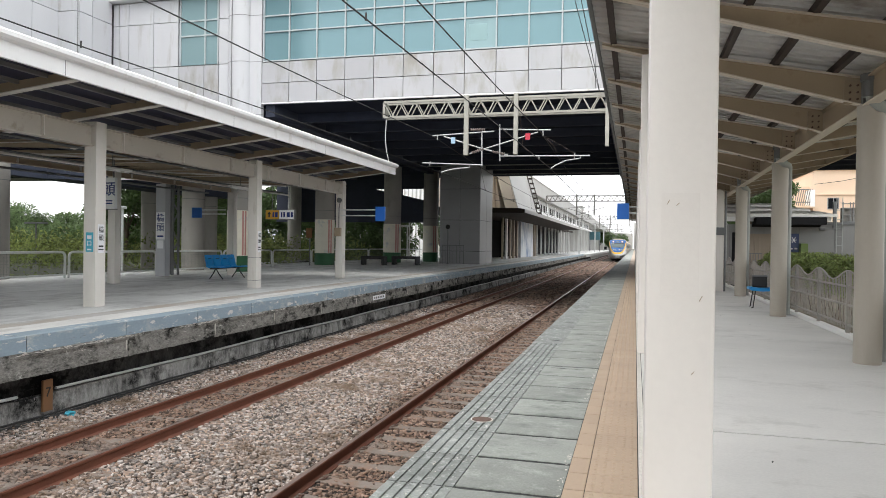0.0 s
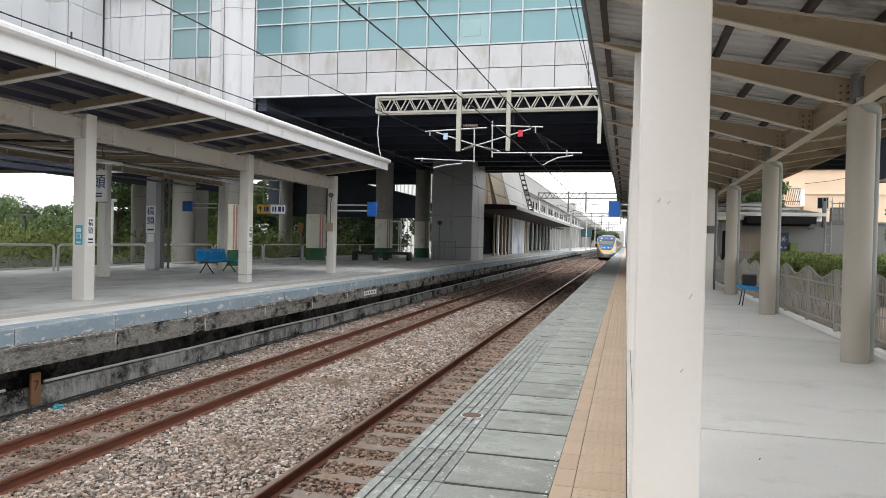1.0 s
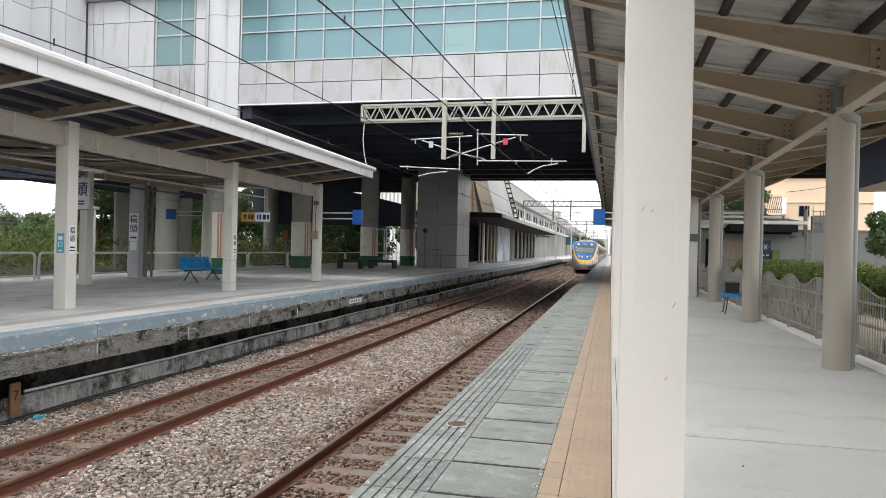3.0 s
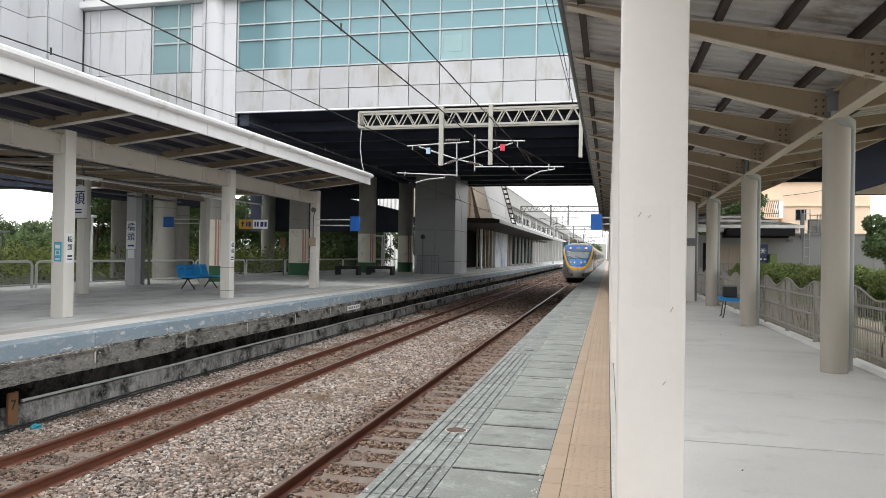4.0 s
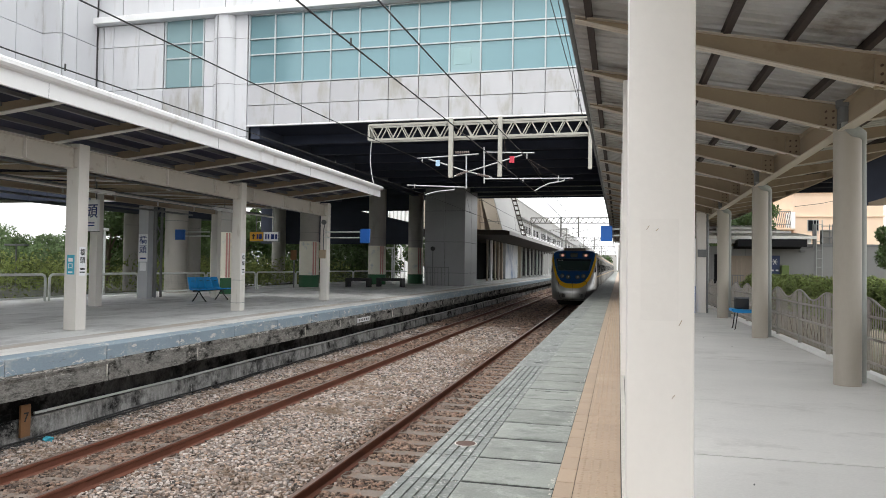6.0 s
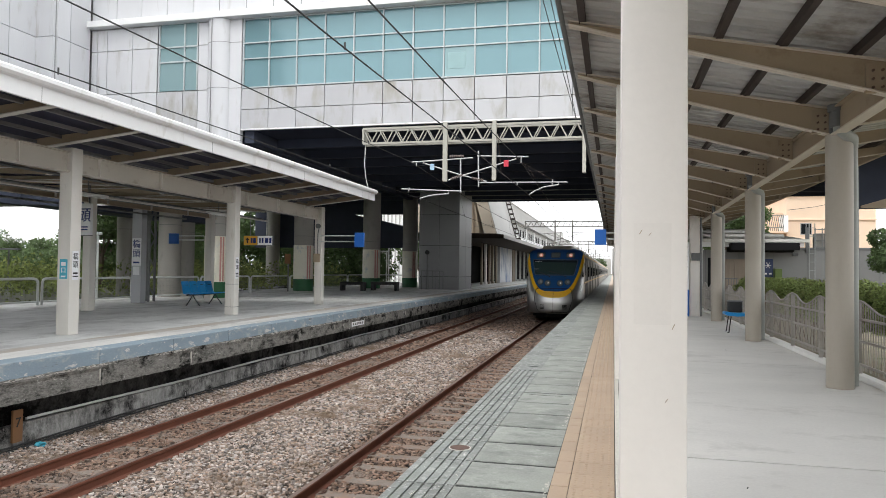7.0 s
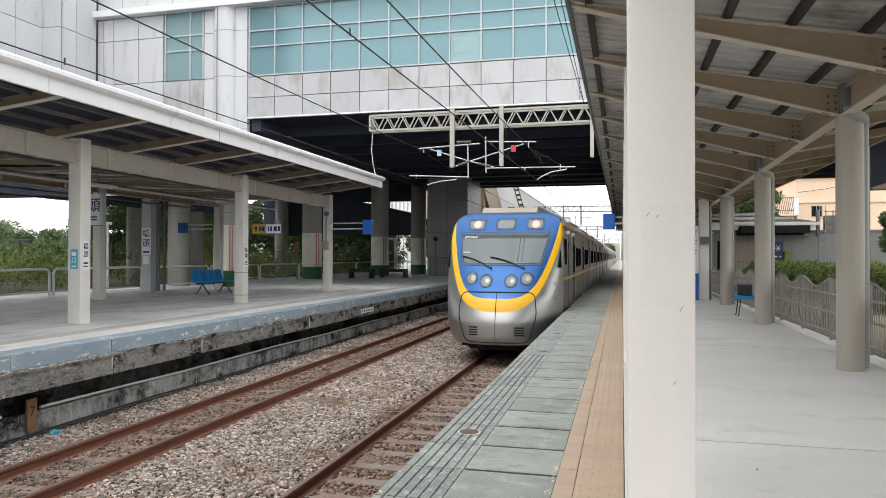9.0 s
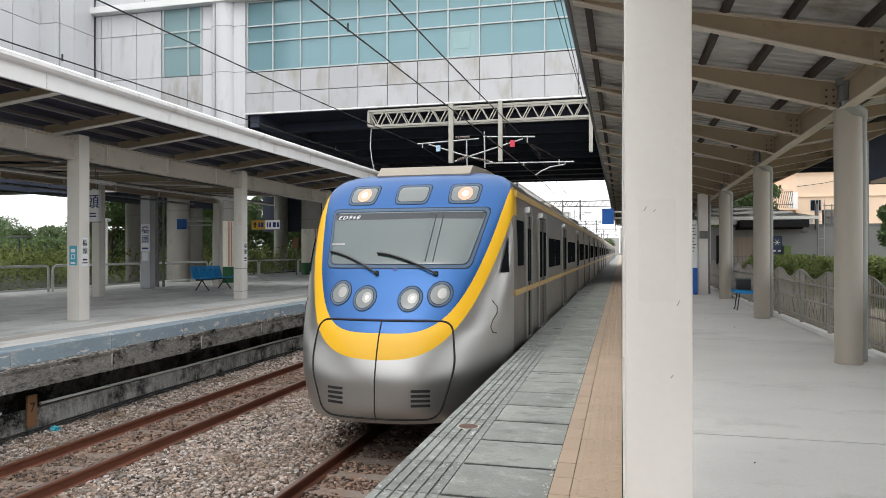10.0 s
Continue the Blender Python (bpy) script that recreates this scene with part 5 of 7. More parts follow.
part("hoop", fp, M["fence_steel"], rail_panel)
part("low_rail", rod(B(), (0, 0, 0.12), (0, 4.5, 0.12), 0.03, 8), M["fence_steel"], rail_panel)
ms = B()
for i in range(1, 45):
    rod(ms, (0, i * 0.1, 0.12), (0, i * 0.1, 0.86), 0.0025, 4)
for i in range(1, 8):
    rod(ms, (0, 0.02, 0.12 + i * 0.1), (0, 4.48, 0.12 + i * 0.1), 0.0025, 4)
tagged(part("mesh", ms, M["dark_steel"], rail_panel, "fine welded wire mesh"), kind="stuff")
for k in range(1, 9):
    copy_thing(rail_panel, pose(-18.5, 10.52 + 4.68 * k, 0))
copy_thing(rail_panel, pose(-18.3, 53.0, 0, 0, 0, -90))

lamp = thing("street_lamp", (-20.6, 25.0, -0.2), "slim pale street lamp with a flat head", "street lamp")
part("pole", rod(B(), (0, 0, 0), (0, 0, 2.85), 0.05, 12), M["fence_steel"], lamp)
part("head", box(B(), -0.75, 0.12, -0.13, 0.13, 2.80, 2.92, 0.03), M["fence_steel"], lamp)
lamp2 = copy_thing(lamp, pose(-16.6, 51.0, -0.2))
lamp4 = thing("street_lamp", (-17.6, 54.6, -0.3), "slim grey yard lamp with two flat heads", "street lamp")
part("pole", rod(B(), (0, 0, 0), (0, 0, 4.45), 0.055, 10), M["fence_steel"], lamp4)
for s in (-1, 1):
    part("head", box(B(), 0.12 * s - 0.42 * (s < 0), 0.12 * s + 0.42 * (s > 0), -0.12, 0.12, 4.36, 4.46, 0.02), M["fence_steel"], lamp4)
lamp3 = thing("street_lamp", (-33.0, 33.0, -1.4), "dark slim street lamp with a wide flat head", "street lamp")
part("pole", rod(B(), (0, 0, 0), (0, 0, 3.6), 0.05, 12), M["dark_steel"], lamp3)
part("head", box(B(), -0.7, 0.7, -0.15, 0.15, 3.55, 3.66, 0.03), M["dark_steel"], lamp3)

ds = thing("direction_sign", (-16.0, 30.0, 2.59), "hanging direction sign, yellow and white with pictograms", "sign")
part("panel", box(B(), -0.85, 0.85, -0.08, 0.08, -0.26, 0.26, 0.01), M["dark_steel"], ds)
part("yellow_face", box(B(), -0.83, -0.04, -0.09, -0.07, -0.24, 0.24), M["yellow_sign"], ds)
part("white_face", box(B(), -0.02, 0.83, -0.09, -0.07, -0.24, 0.24), M["sign_white"], ds)
ar = B()
prism(ar, [(-0.62, 0.16), (-0.74, 0.02), (-0.66, 0.02), (-0.66, -0.14), (-0.58, -0.14), (-0.58, 0.02), (-0.50, 0.02)], -0.098, -0.088)
part("arrow", ar, M["black"], ds)
for x0, x1 in ((-0.42, -0.32), (-0.28, -0.12), (0.08, 0.16), (0.22, 0.32), (0.42, 0.60), (0.66, 0.78)):
    part("pictogram", box(B(), x0, x1, -0.098, -0.088, -0.13, 0.13), M["navy"], ds)
for x in (-0.5, 0.5):
    part("hanger", rod(B(), (x, 0, 0.26), (x, 0, 5.0), 0.02, 8), M["dark_steel"], ds)
ds.scale = (0.87, 1.0, 0.87)

eb = thing("junction_box", (-10.66, 24.455, 1.72), "small grey junction box with conduit on a column", "junction box")
part("case", box(B(), -0.13, 0.13, -0.10, 0.0, -0.16, 0.16, 0.012), M["beige"], eb)
part("conduit", tube(B(), [(0.03, -0.03, 0.16), (0.03, -0.03, 0.9), (0.08, -0.03, 1.15)], 0.018, 8), M["dark_steel"], eb)
part("bell", rod(B(), (0.05, -0.10, 1.18), (0.05, -0.02, 1.18), 0.09, 16), M["dark_steel"], eb)
pb = thing("poster_box", (-17.9, 37.0, 1.85), "small orange notice box on a dark post", "notice box")
part("case", box(B(), -0.17, 0.17, -0.08, 0.0, -0.28, 0.28, 0.01), M["marker"], pb)
part("post", rod(B(), (0, 0.05, -1.85), (0, 0.05, 0.2), 0.04, 8), M["dark_steel"], pb)


def bench(x, y, w):
    t = thing("bench", (x, y, 0), "low black bench with square ends in the shade", "bench", "benches under the building")
    part("seat", box(B(), -w / 2, w / 2, -0.30, 0.30, 0.36, 0.54, 0.02), M["black"], t)
    for s in (-1, 1):
        part("end", box(B(), s * w / 2 - 0.18 * (s > 0), s * w / 2 + 0.18 * (s < 0), -0.26, 0.26, 0.0, 0.36, 0.01), M["black"], t)


bench(-15.3, 40.5, 1.5)
bench(-13.75, 42.0, 1.7)


def parked_car(x, y, turn, material, label):
    t = thing("parked_car", pose(x, y, -1.45, 0, 0, turn), label, "car", "parked cars")
    cb = B()
    prism(cb, [(-2.1, 0.35), (-2.15, 0.75), (-1.3, 0.95), (-0.7, 1.42), (0.9, 1.45), (1.7, 1.0), (2.1, 0.9), (2.15, 0.4), (1.6, 0.25), (-1.6, 0.25)], -0.82, 0.82)
    bmesh.ops.bevel(cb, geom=cb.edges[:], offset=0.07, segments=2, affect="EDGES")
    part("body", cb, material, t, smooth=40)
    gb2 = B()
    prism(gb2, [(-1.15, 0.98), (-0.66, 1.36), (0.86, 1.38), (1.5, 1.02)], -0.835, 0.835)
    part("side_glass", gb2, M["train_glass"], t)
    for wx in (-1.35, 1.35):
        for wy in (-0.75, 0.75):
            wh = part("wheel", rod(B(), (wx, wy - 0.1, 0.31), (wx, wy + 0.1, 0.31), 0.31, 20), M["black"], t)
            part("rim", rod(B(), (wx, wy - 0.105, 0.31), (wx, wy + 0.105, 0.31), 0.18, 16), M["chrome_grey"], wh)


M["chrome_grey"] = M["steel"]
parked_car(-23.0, 40.5, 20, M["white"], "white parked car behind the railing")
parked_car(-24.0, 47.5, 80, M["house_grey"], "grey parked car behind the railing")

# trackside details
mk = thing("track_marker", (-8.12, 8.34, -1.28), "orange-brown marker board with a black seven at the wall", "marker board")
part("board", box(B(), -0.02, 0.02, -0.085, 0.085, 0.13, 0.58, 0.006), M["marker"], mk)
lettering("numeral", "7", 0.19, M["black"], mk, Matrix.Translation((0.022, 0.0, 0.40)) @ RIGHT)
part("stake", box(B(), -0.06, -0.02, -0.03, 0.03, 0.0, 0.5), M["dark_steel"], mk)
lit = B()
bmesh.ops.create_icosphere(lit, subdivisions=2, radius=0.07)
for v in lit.verts:
    v.co *= random.uniform(0.6, 1.3)
    v.co.z *= 0.6
tagged(part("plastic_litter", lit, M["cyan_sign"], at=(-7.98, 8.62, -1.24)), "crumpled turquoise plastic bag on the ballast", "litter")
ep = thing("edge_plate", (-7.895, 21.4, -0.40), "small white lettered plate on the platform edge", "sign")
part("plate", box(B(), 0.0, 0.012, -0.55, 0.55, -0.07, 0.07), M["sign_white"], ep)
for i in range(6):
    part("text_bar", box(B(), 0.010, 0.015, -0.45 + 0.16 * i, -0.36 + 0.16 * i, -0.035, 0.035), M["dark_steel"], ep)


# ---- trees ----
def leaves(rng, centres, radii, count, size):
    """Leaf cards scattered in and on clumps."""
    k = rng.integers(0, len(centres), count)
    d = rng.normal(size=(count, 3))
    d /= np.linalg.norm(d, axis=1)[:, None]
    r = rng.uniform(0.55, 1.08, count) ** 0.6
    c = centres[k] + d * radii[k][:, None] * r[:, None] * np.array([1, 1, 0.8])
    u = rng.normal(size=(count, 3))
    u /= np.linalg.norm(u, axis=1)[:, None]
    w = np.cross(u, d + 0.3 * rng.normal(size=(count, 3)))
    w /= np.linalg.norm(w, axis=1)[:, None] + 1e-6
    s = size * rng.uniform(0.6, 1.4, count)[:, None]
    co = np.stack([c - u * s, c - w * s * 0.5, c + u * s, c + w * s * 0.5], 1).reshape(-1, 3)
    return co.tolist(), np.arange(4 * count).reshape(-1, 4).tolist()


def tree(x, y, z, h, spread, seed, material, label, count=2600, size=0.17):
    rng = np.random.default_rng(seed)
    t = thing("tree", (x, y, z), label, "tree", "trees beside the station")
    tr = B()
    rod(tr, (0, 0, 0), (0.1, 0.05, h * 0.45), 0.16, 10, 0.10)
    limbs = []
    for i in range(6):
        a = i * 1.05 + rng.uniform(0, 0.6)
        e = (math.cos(a) * spread * 0.55, math.sin(a) * spread * 0.55, h * rng.uniform(0.6, 0.85))
        rod(tr, (0.1, 0.05, h * rng.uniform(0.3, 0.45)), e, 0.07, 7, 0.03)
        limbs.append(e)
    part("trunk", tr, M["bark"], t)
    cen = [np.array(e) for e in limbs]
    for i in range(13):
        a, q = rng.uniform(0, math.tau), rng.uniform(0, 1) ** 0.5
        cen.append(np.array([math.cos(a) * spread * 0.8 * q, math.sin(a) * spread * 0.8 * q, h * rng.uniform(0.35, 0.93)]))
    rad = rng.uniform(0.22, 0.42, len(cen)) * spread
    v, f = leaves(rng, np.array(cen), rad, count, size)
    me = bpy.data.meshes.new("crown")
    me.from_pydata(v, [], f)
    me.materials.append(M[material])
    cr = new("crown", me)
    cr.parent = t
    return t


i = 0
rng_t = random.Random(4)
for x, y, h, s in ((-50, 42, 3.9, 3.3), (-44, 50, 4.2, 3.2), (-47, 44, 3.7, 3.1), (-53, 47, 4.5, 3.4), (-41, 46, 3.5, 2.9), (-58, 52, 4.9, 3.8), (-48, 56, 4.7, 3.6), (-62, 60, 5.6, 4.0), (-36, 44, 3.1, 2.7), (-66, 50, 5.1, 3.6)):
    i += 1
    tree(x, y, -1.45, h + 0.45, s, 100 + i, "leaf", "broad green tree beyond the railing", 13000, 0.12)
for x, y, h, s in ((-32.2, 42.5, 8.2, 2.7), (-32.4, 39.6, 8.0, 2.7), (-33.0, 48.3, 7.8, 2.9), (-33.5, 57.8, 8.2, 3.2), (-27.6, 60, 7.6, 3.0), (-37.5, 57, 8.2, 3.2), (-20.5, 57, 6.4, 2.8), (-24, 63, 7.0, 3.2), (-17.5, 64, 6.0, 2.6)):
    i += 1
    tree(x, y, -1.45, h, s, 100 + i, "leaf_dark", "dark leafy tree close behind the platform", 7000, 0.13)
for x, y, h, s in ((9.6, 66, 9.8, 2.8), (11.8, 70, 10.2, 2.7), (7.0, 72, 9.4, 3.0), (20.0, 96, 13.5, 4.0), (21.8, 44, 6.5, 2.4), (24.5, 47, 7.0, 2.8)):
    i += 1
    tree(x, y, -1.45, h, s, 100 + i, "leaf_dark", "dark green tree among the houses", 4000, 0.17)
for x, y, h, s in ((-40, 120, 12, 7), (-55, 150, 14, 9), (25, 150, 12, 8), (14, 190, 12, 8), (-8, 300, 8, 6), (-15, 320, 9, 7)):
    i += 1
    tree(x, y, -1.45, h, s, 100 + i, "leaf_dark", "distant green tree along the line", 4000, 0.4)
# Added tree line out of view; it darkens the horizon behind the camera.
for x, y, h, s in ((-46, -58, 10, 6), (-34, -66, 11, 7), (-24, -60, 10, 6), (-15, -78, 12, 7), (-4, -82, 12, 7), (7, -74, 11, 7), (16, -62, 10, 6), (27, -60, 11, 7)):
    i += 1
    tree(x, y, -1.45, h, s, 100 + i, "leaf_dark", "unseen tree added behind the camera to block low sky light", 3500, 0.45)
tree(9.35, 25.4, -0.35, 3.5, 1.55, 171, "leaf_dark", "dark bushy tree beside the grey shed", 14000, 0.06)
bush_rng = np.random.default_rng(8)
cen = np.stack([bush_rng.uniform(-62, -21.8, 760), bush_rng.uniform(18, 66, 760), bush_rng.uniform(-1.2, 1.1, 760)], 1)
keep = (cen[:, 1] > 28) | (cen[:, 2] < 0.0)
v, f = leaves(bush_rng, cen[keep], np.full(int(keep.sum()), 1.25), 100000, 0.11)
me = bpy.data.meshes.new("undergrowth")
me.from_pydata(v, [], f)
me.materials.append(M["leaf_light"])
tagged(new("undergrowth", me), "tangled green undergrowth beyond the railing", "undergrowth", kind="stuff")

thick_rng = np.random.default_rng(18)
cen = np.stack([thick_rng.uniform(-46, -20.6, 640), thick_rng.uniform(57, 66, 640), thick_rng.uniform(-1.2, 5.2, 640)], 1)
v, f = leaves(thick_rng, cen, np.full(640, 1.15), 60000, 0.15)
me = bpy.data.meshes.new("thicket")
me.from_pydata(v, [], f)
me.materials.append(M["leaf_dark"])
tagged(new("thicket", me), "dense dark thicket beyond the undercroft", "thicket", kind="stuff")
hall = thing("pale_hall", (-36, 100, -1.45), "pale ribbed hall behind the trees", "hall")
part("wall", box(B(), -8, 9, 0, 20, 0, 13), M["white"], hall)
for k in range(28):
    part("rib", box(B(), -7.9 + 0.6 * k, -7.75 + 0.6 * k, -0.2, 0, 0, 12.8), M["viaduct"], hall)

# ---- beyond the building: lower station range, stair tower, viaduct, further gantries ----
rng_b = thing("station_range", (-10.2, 54, -0.1), "low pale station range with a flat canopy on white posts", "station building")
# Shade between the posts is put into this wall's colour.
part("back_wall", box(B(), -4.3, -4.0, 1.0, 84, 0, 4.0), M["void"], rng_b, "back wall coloured near-black as shade")
cn = B()
prism(cn, [(-6.2, 3.98), (1.9, 3.92), (1.95, 3.98), (1.95, 4.22), (1.5, 4.30), (-6.2, 4.42)], 0.5, 60.5)
part("canopy_slab", cn, M["range_canopy"], rng_b, "flat concrete canopy slab")
part("canopy_slab", box(B(), -6.2, -1.3, 60.4, 84, 3.98, 4.2), M["range_canopy"], rng_b)
part("canopy_fascia", box(B(), 1.952, 1.99, 0.5, 60.5, 3.95, 4.22), M["viaduct"], rng_b)
for k in range(11):
    part("post", box(B(), -1.78, -1.6, 34.6 + 4.3 * k, 35.2 + 4.3 * k, 0, 3.95), M["viaduct"], rng_b)
for k, fw in enumerate((0.5, 0.9, 1.0, 1.1, 1.4)):
    part("fin", box(B(), -1.75 - 0.03 * (k % 2), -1.6, 10.8 + 2.05 * k, 10.8 + 2.05 * k + 0.6 * fw, 0, 3.95), M["white" if k == 1 else "fin"], rng_b, "brown clad fin")
part("mural_panel", box(B(), -2.0, -1.62, 21.6, 31.0, 0, 3.95), M["mural_blue"], rng_b, "pale painted mural panel")
for y in (31.6, 33.0):
    part("fin", box(B(), -1.80, -1.6, y, y + 0.7, 0, 3.95), M["fin"], rng_b)
part("kiosk", box(B(), -2.6, -2.1, 4.0, 5.2, 0, 1.3), M["dark_steel"], rng_b)
part("fin", box(B(), -3.2, -2.8, 7.0, 7.5, 0, 3.95), M["fin"], rng_b)
tower = thing("stair_tower", (-11.0, 56, 4.3), "brown and pale clad stair tower with slanted side", "stair tower")
tw = B()
prism(tw, [(-7.0, 0.0), (-0.7, 0.0), (-2.1, 9.0), (-7.0, 9.0)], 7.0, 13.0)
part("wall", tw, M["tile_wall"], tower)
sl = B()
prism(sl, [(0.3, 0.0), (1.35, 0.0), (-1.25, 9.0), (-2.2, 9.0)], 4.0, 16.0)
part("slanted_wall", sl, M["tile_wall"], tower, "brown tiled slanted wall")
sl = B()
prism(sl, [(1.352, 0.0), (1.41, 0.0), (-1.19, 9.0), (-1.248, 9.0)], 3.95, 16.0)
part("slanted_panel", sl, M["viaduct"], tower, "pale slanted panel")
part("downpipe", rod(B(), (-1.4, 6.8, 0), (-1.7, 6.8, 9), 0.22, 12), M["tile_wall"], tower)
for k in range(4):
    part("cladding_joint", box(B(), -7.0, -0.75 - 0.31 * k, 6.985, 7.0, 1.0 + 2.0 * k, 1.03 + 2.0 * k), M["dark_steel"], tower)
    part("panel_joint", box(B(), 0.1 - 0.45 * k - 0.02, 1.2 - 0.6 * k, 3.98, 4.0, 0.9 + 2.0 * k, 0.93 + 2.0 * k), M["dark_steel"], tower)
for s0 in (1.45, 1.85):
    part("stair_string", bar(B(), (s0, 16.2, 0.0), (s0 - 2.6, 16.2, 9.0), 0.10, 0.10), M["far_steel"], tower, "brown steel stair string")
for k in range(18):
    part("stair_tread", box(B(), 1.44 - 0.143 * k, 1.80 - 0.143 * k, 15.9, 16.5, 0.25 + 0.5 * k, 0.38 + 0.5 * k), M["range_canopy"], tower)

via = thing("viaduct", (-16.0, 70, -1.45), "pale concrete elevated railway with parapet and columns", "viaduct")
part("deck", box(B(), -6, 3.7, 0, 300, 8.8, 9.5), M["viaduct"], via)
part("parapet", box(B(), 3.75, 4.0, 9, 300, 9.35, 10.95), M["viaduct"], via, "concrete parapet")
part("parapet_cap", box(B(), 3.70, 4.10, 9, 300, 10.95, 11.05), M["white"], via)
part("deck_edge", box(B(), 3.7, 4.25, 9, 300, 9.0, 9.35), M["viaduct"], via)
part("end_block", box(B(), -4, 3.9, 0, 9, 8.0, 14.5), M["white"], via, "white plastered end block")
part("lower_wall", box(B(), -6, 3.6, 8, 130, 7.0, 8.8), M["viaduct"], via)
part("ledge", box(B(), 3.6, 4.6, 8, 130, 6.7, 7.0), M["white"], via)
for k in range(34):
    y = 9 + 3.5 * k
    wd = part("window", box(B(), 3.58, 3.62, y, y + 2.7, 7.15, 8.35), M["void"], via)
    part("frame", box(B(), 3.58, 3.68, y + 1.25, y + 1.45, 7.15, 8.35), M["white"], wd)
    if k % 3 == 0:
        part("wall_panel", box(B(), 3.6, 3.75, y + 2.75, y + 3.45, 7.0, 8.8), M["white"], via)
for k in range(22):
    part("pier", box(B(), -2.0, 1.2, 6 + 13 * k, 8 + 13 * k, 0, 8.8), M["viaduct"], via)

# Same gantry further off, its backlit shade put in as a darker colour.
for yg in (72.0, 120.0, 168.0, 216.0):
    g = copy_thing(gan, pose(0, yg, 0))
    for piece in g.children:
        piece.material_slots[0].link = "OBJECT"
        piece.material_slots[0].material = M["far_steel"]
    if yg < 100:
        continue
    mg = thing("catenary_mast", (-8.95, yg, -0.1), "grey steel mast carrying the gantry", "mast", "catenary masts")
    part("shaft", box(B(), -0.13, 0.13, -0.13, 0.13, 0, 7.2), M["steel"], mg)
part("blue_tag", box(B(), -6.18, -6.03, -0.31, -0.28, 4.80, 5.01), M["pale_tag"], gan, "pale blue number tag")
part("red_tag", box(B(), -3.60, -3.44, -0.31, -0.28, 4.86, 5.08), M["red"], gan, "red square tag")
sb = thing("signal_box", (-10.7, 200, -0.1), "dark teal equipment box on legs", "equipment box")
part("case", box(B(), -1.4, 1.4, -1, 1, 3.2, 5.4), M["teal"], sb)
for x in (-1.3, 1.3):
    part("leg", box(B(), x - 0.1, x + 0.1, -0.1, 0.1, 0, 3.2), M["dark_steel"], sb)
for x, y, w, h, m in ((-30, 240, 26, 16, "viaduct"), (-8, 345, 14, 9, "viaduct"), (8, 330, 12, 12, "house"), (24, 250, 18, 10, "white"), (4.5, 350, 10, 14, "viaduct")):
    hb = thing("apartment_house", (x, y, -1.45), "distant pale apartment house", "house", "distant houses")
    part("wall", box(B(), -w / 2, w / 2, 0, 10, 0, h), M[m], hb)
    for r in range(int(h // 3.2)):
        for c in range(int(w // 3)):
            part("window", box(B(), -w / 2 + 0.8 + 3 * c, -w / 2 + 2.2 + 3 * c, -0.05, 0.0, 1.2 + 3.2 * r, 2.6 + 3.2 * r), M["train_glass"], hb)

# ---- beside the camera's platform: fence, hedge, sheds and house ----
fence = thing("picket_fence", (3.13, 6.0, 0.07), "grey steel picket fence with a wavy top", "fence")


def wave(y):
    return 0.862 + 0.078 * math.cos((y - 9.48) * math.tau / 1.76)


picks = {}
for k in range(300):
    y = 0.088 * k
    h = round(wave(y), 2)
    if h not in picks:
        picks[h] = mesh_of("picket", box(B(), -0.0055, 0.0055, -0.0055, 0.0055, 0.05, h), M["picket"])
    share("picket", picks[h], fence, (0, y, 0))
for z in (0.12, 0.42, 0.70):
    part("rail", box(B(), -0.014, 0.014, 0, 36.3, z - 0.015, z + 0.015), M["picket"], fence)
rest = B()
for k in range(300, 412):
    box(rest, -0.005, 0.005, 0.088 * k - 0.005, 0.088 * k + 0.005, 0.05, wave(0.088 * k))
tagged(part("far_pickets", rest, M["picket"], fence), kind="stuff")
wv = B()
tube(wv, [(0, y, wave(y)) for y in np.arange(0, 36.3, 0.155)], 0.013, 6)
part("wavy_rail", wv, M["picket"], fence)
for k in range(20):
    part("post", box(B(), -0.026, 0.026, 1.76 * k + 0.68 - 0.024, 1.76 * k + 0.68 + 0.024, -0.02, 0.94), M["picket"], fence)

bank = part("side_ground", box(B(), 3.2, 60, -120, 260, -1.5, -0.35), M["dry_earth"])
tagged(bank, "dry earth bank with weeds beside the platform", "ground", kind="structure")


def hedge(y0, y1, seed):
    rng = np.random.default_rng(seed)
    n = int((y1 - y0) * 22)
    cen = np.stack([rng.uniform(4.1, 5.2, n), rng.uniform(y0, y1, n), rng.uniform(0.42, 1.06, n)], 1)
    v, f = leaves(rng, cen, rng.uniform(0.2, 0.28, n), int((y1 - y0) * 7000), 0.033)
    me = bpy.data.meshes.new("hedge_leaves")
    me.from_pydata(v, [], f)
    me.materials.append(M["hedge"])
    t = thing("hedge", (0, 0, 0), "clipped green hedge with reddish shoots behind the fence", "hedge", "hedges by the fence")
    ob = new("leaf_mass", me)
    ob.parent = t
    tw = B()
    for k in range(int((y1 - y0) * 3)):
        y = rng.uniform(y0, y1)
        rod(tw, (4.6, y, -0.35), (4.6 + rng.uniform(-0.4, 0.4), y + rng.uniform(-0.3, 0.3), 0.8), 0.015, 5, 0.006)
    tagged(part("stems", tw, M["bark"], t), kind="stuff")


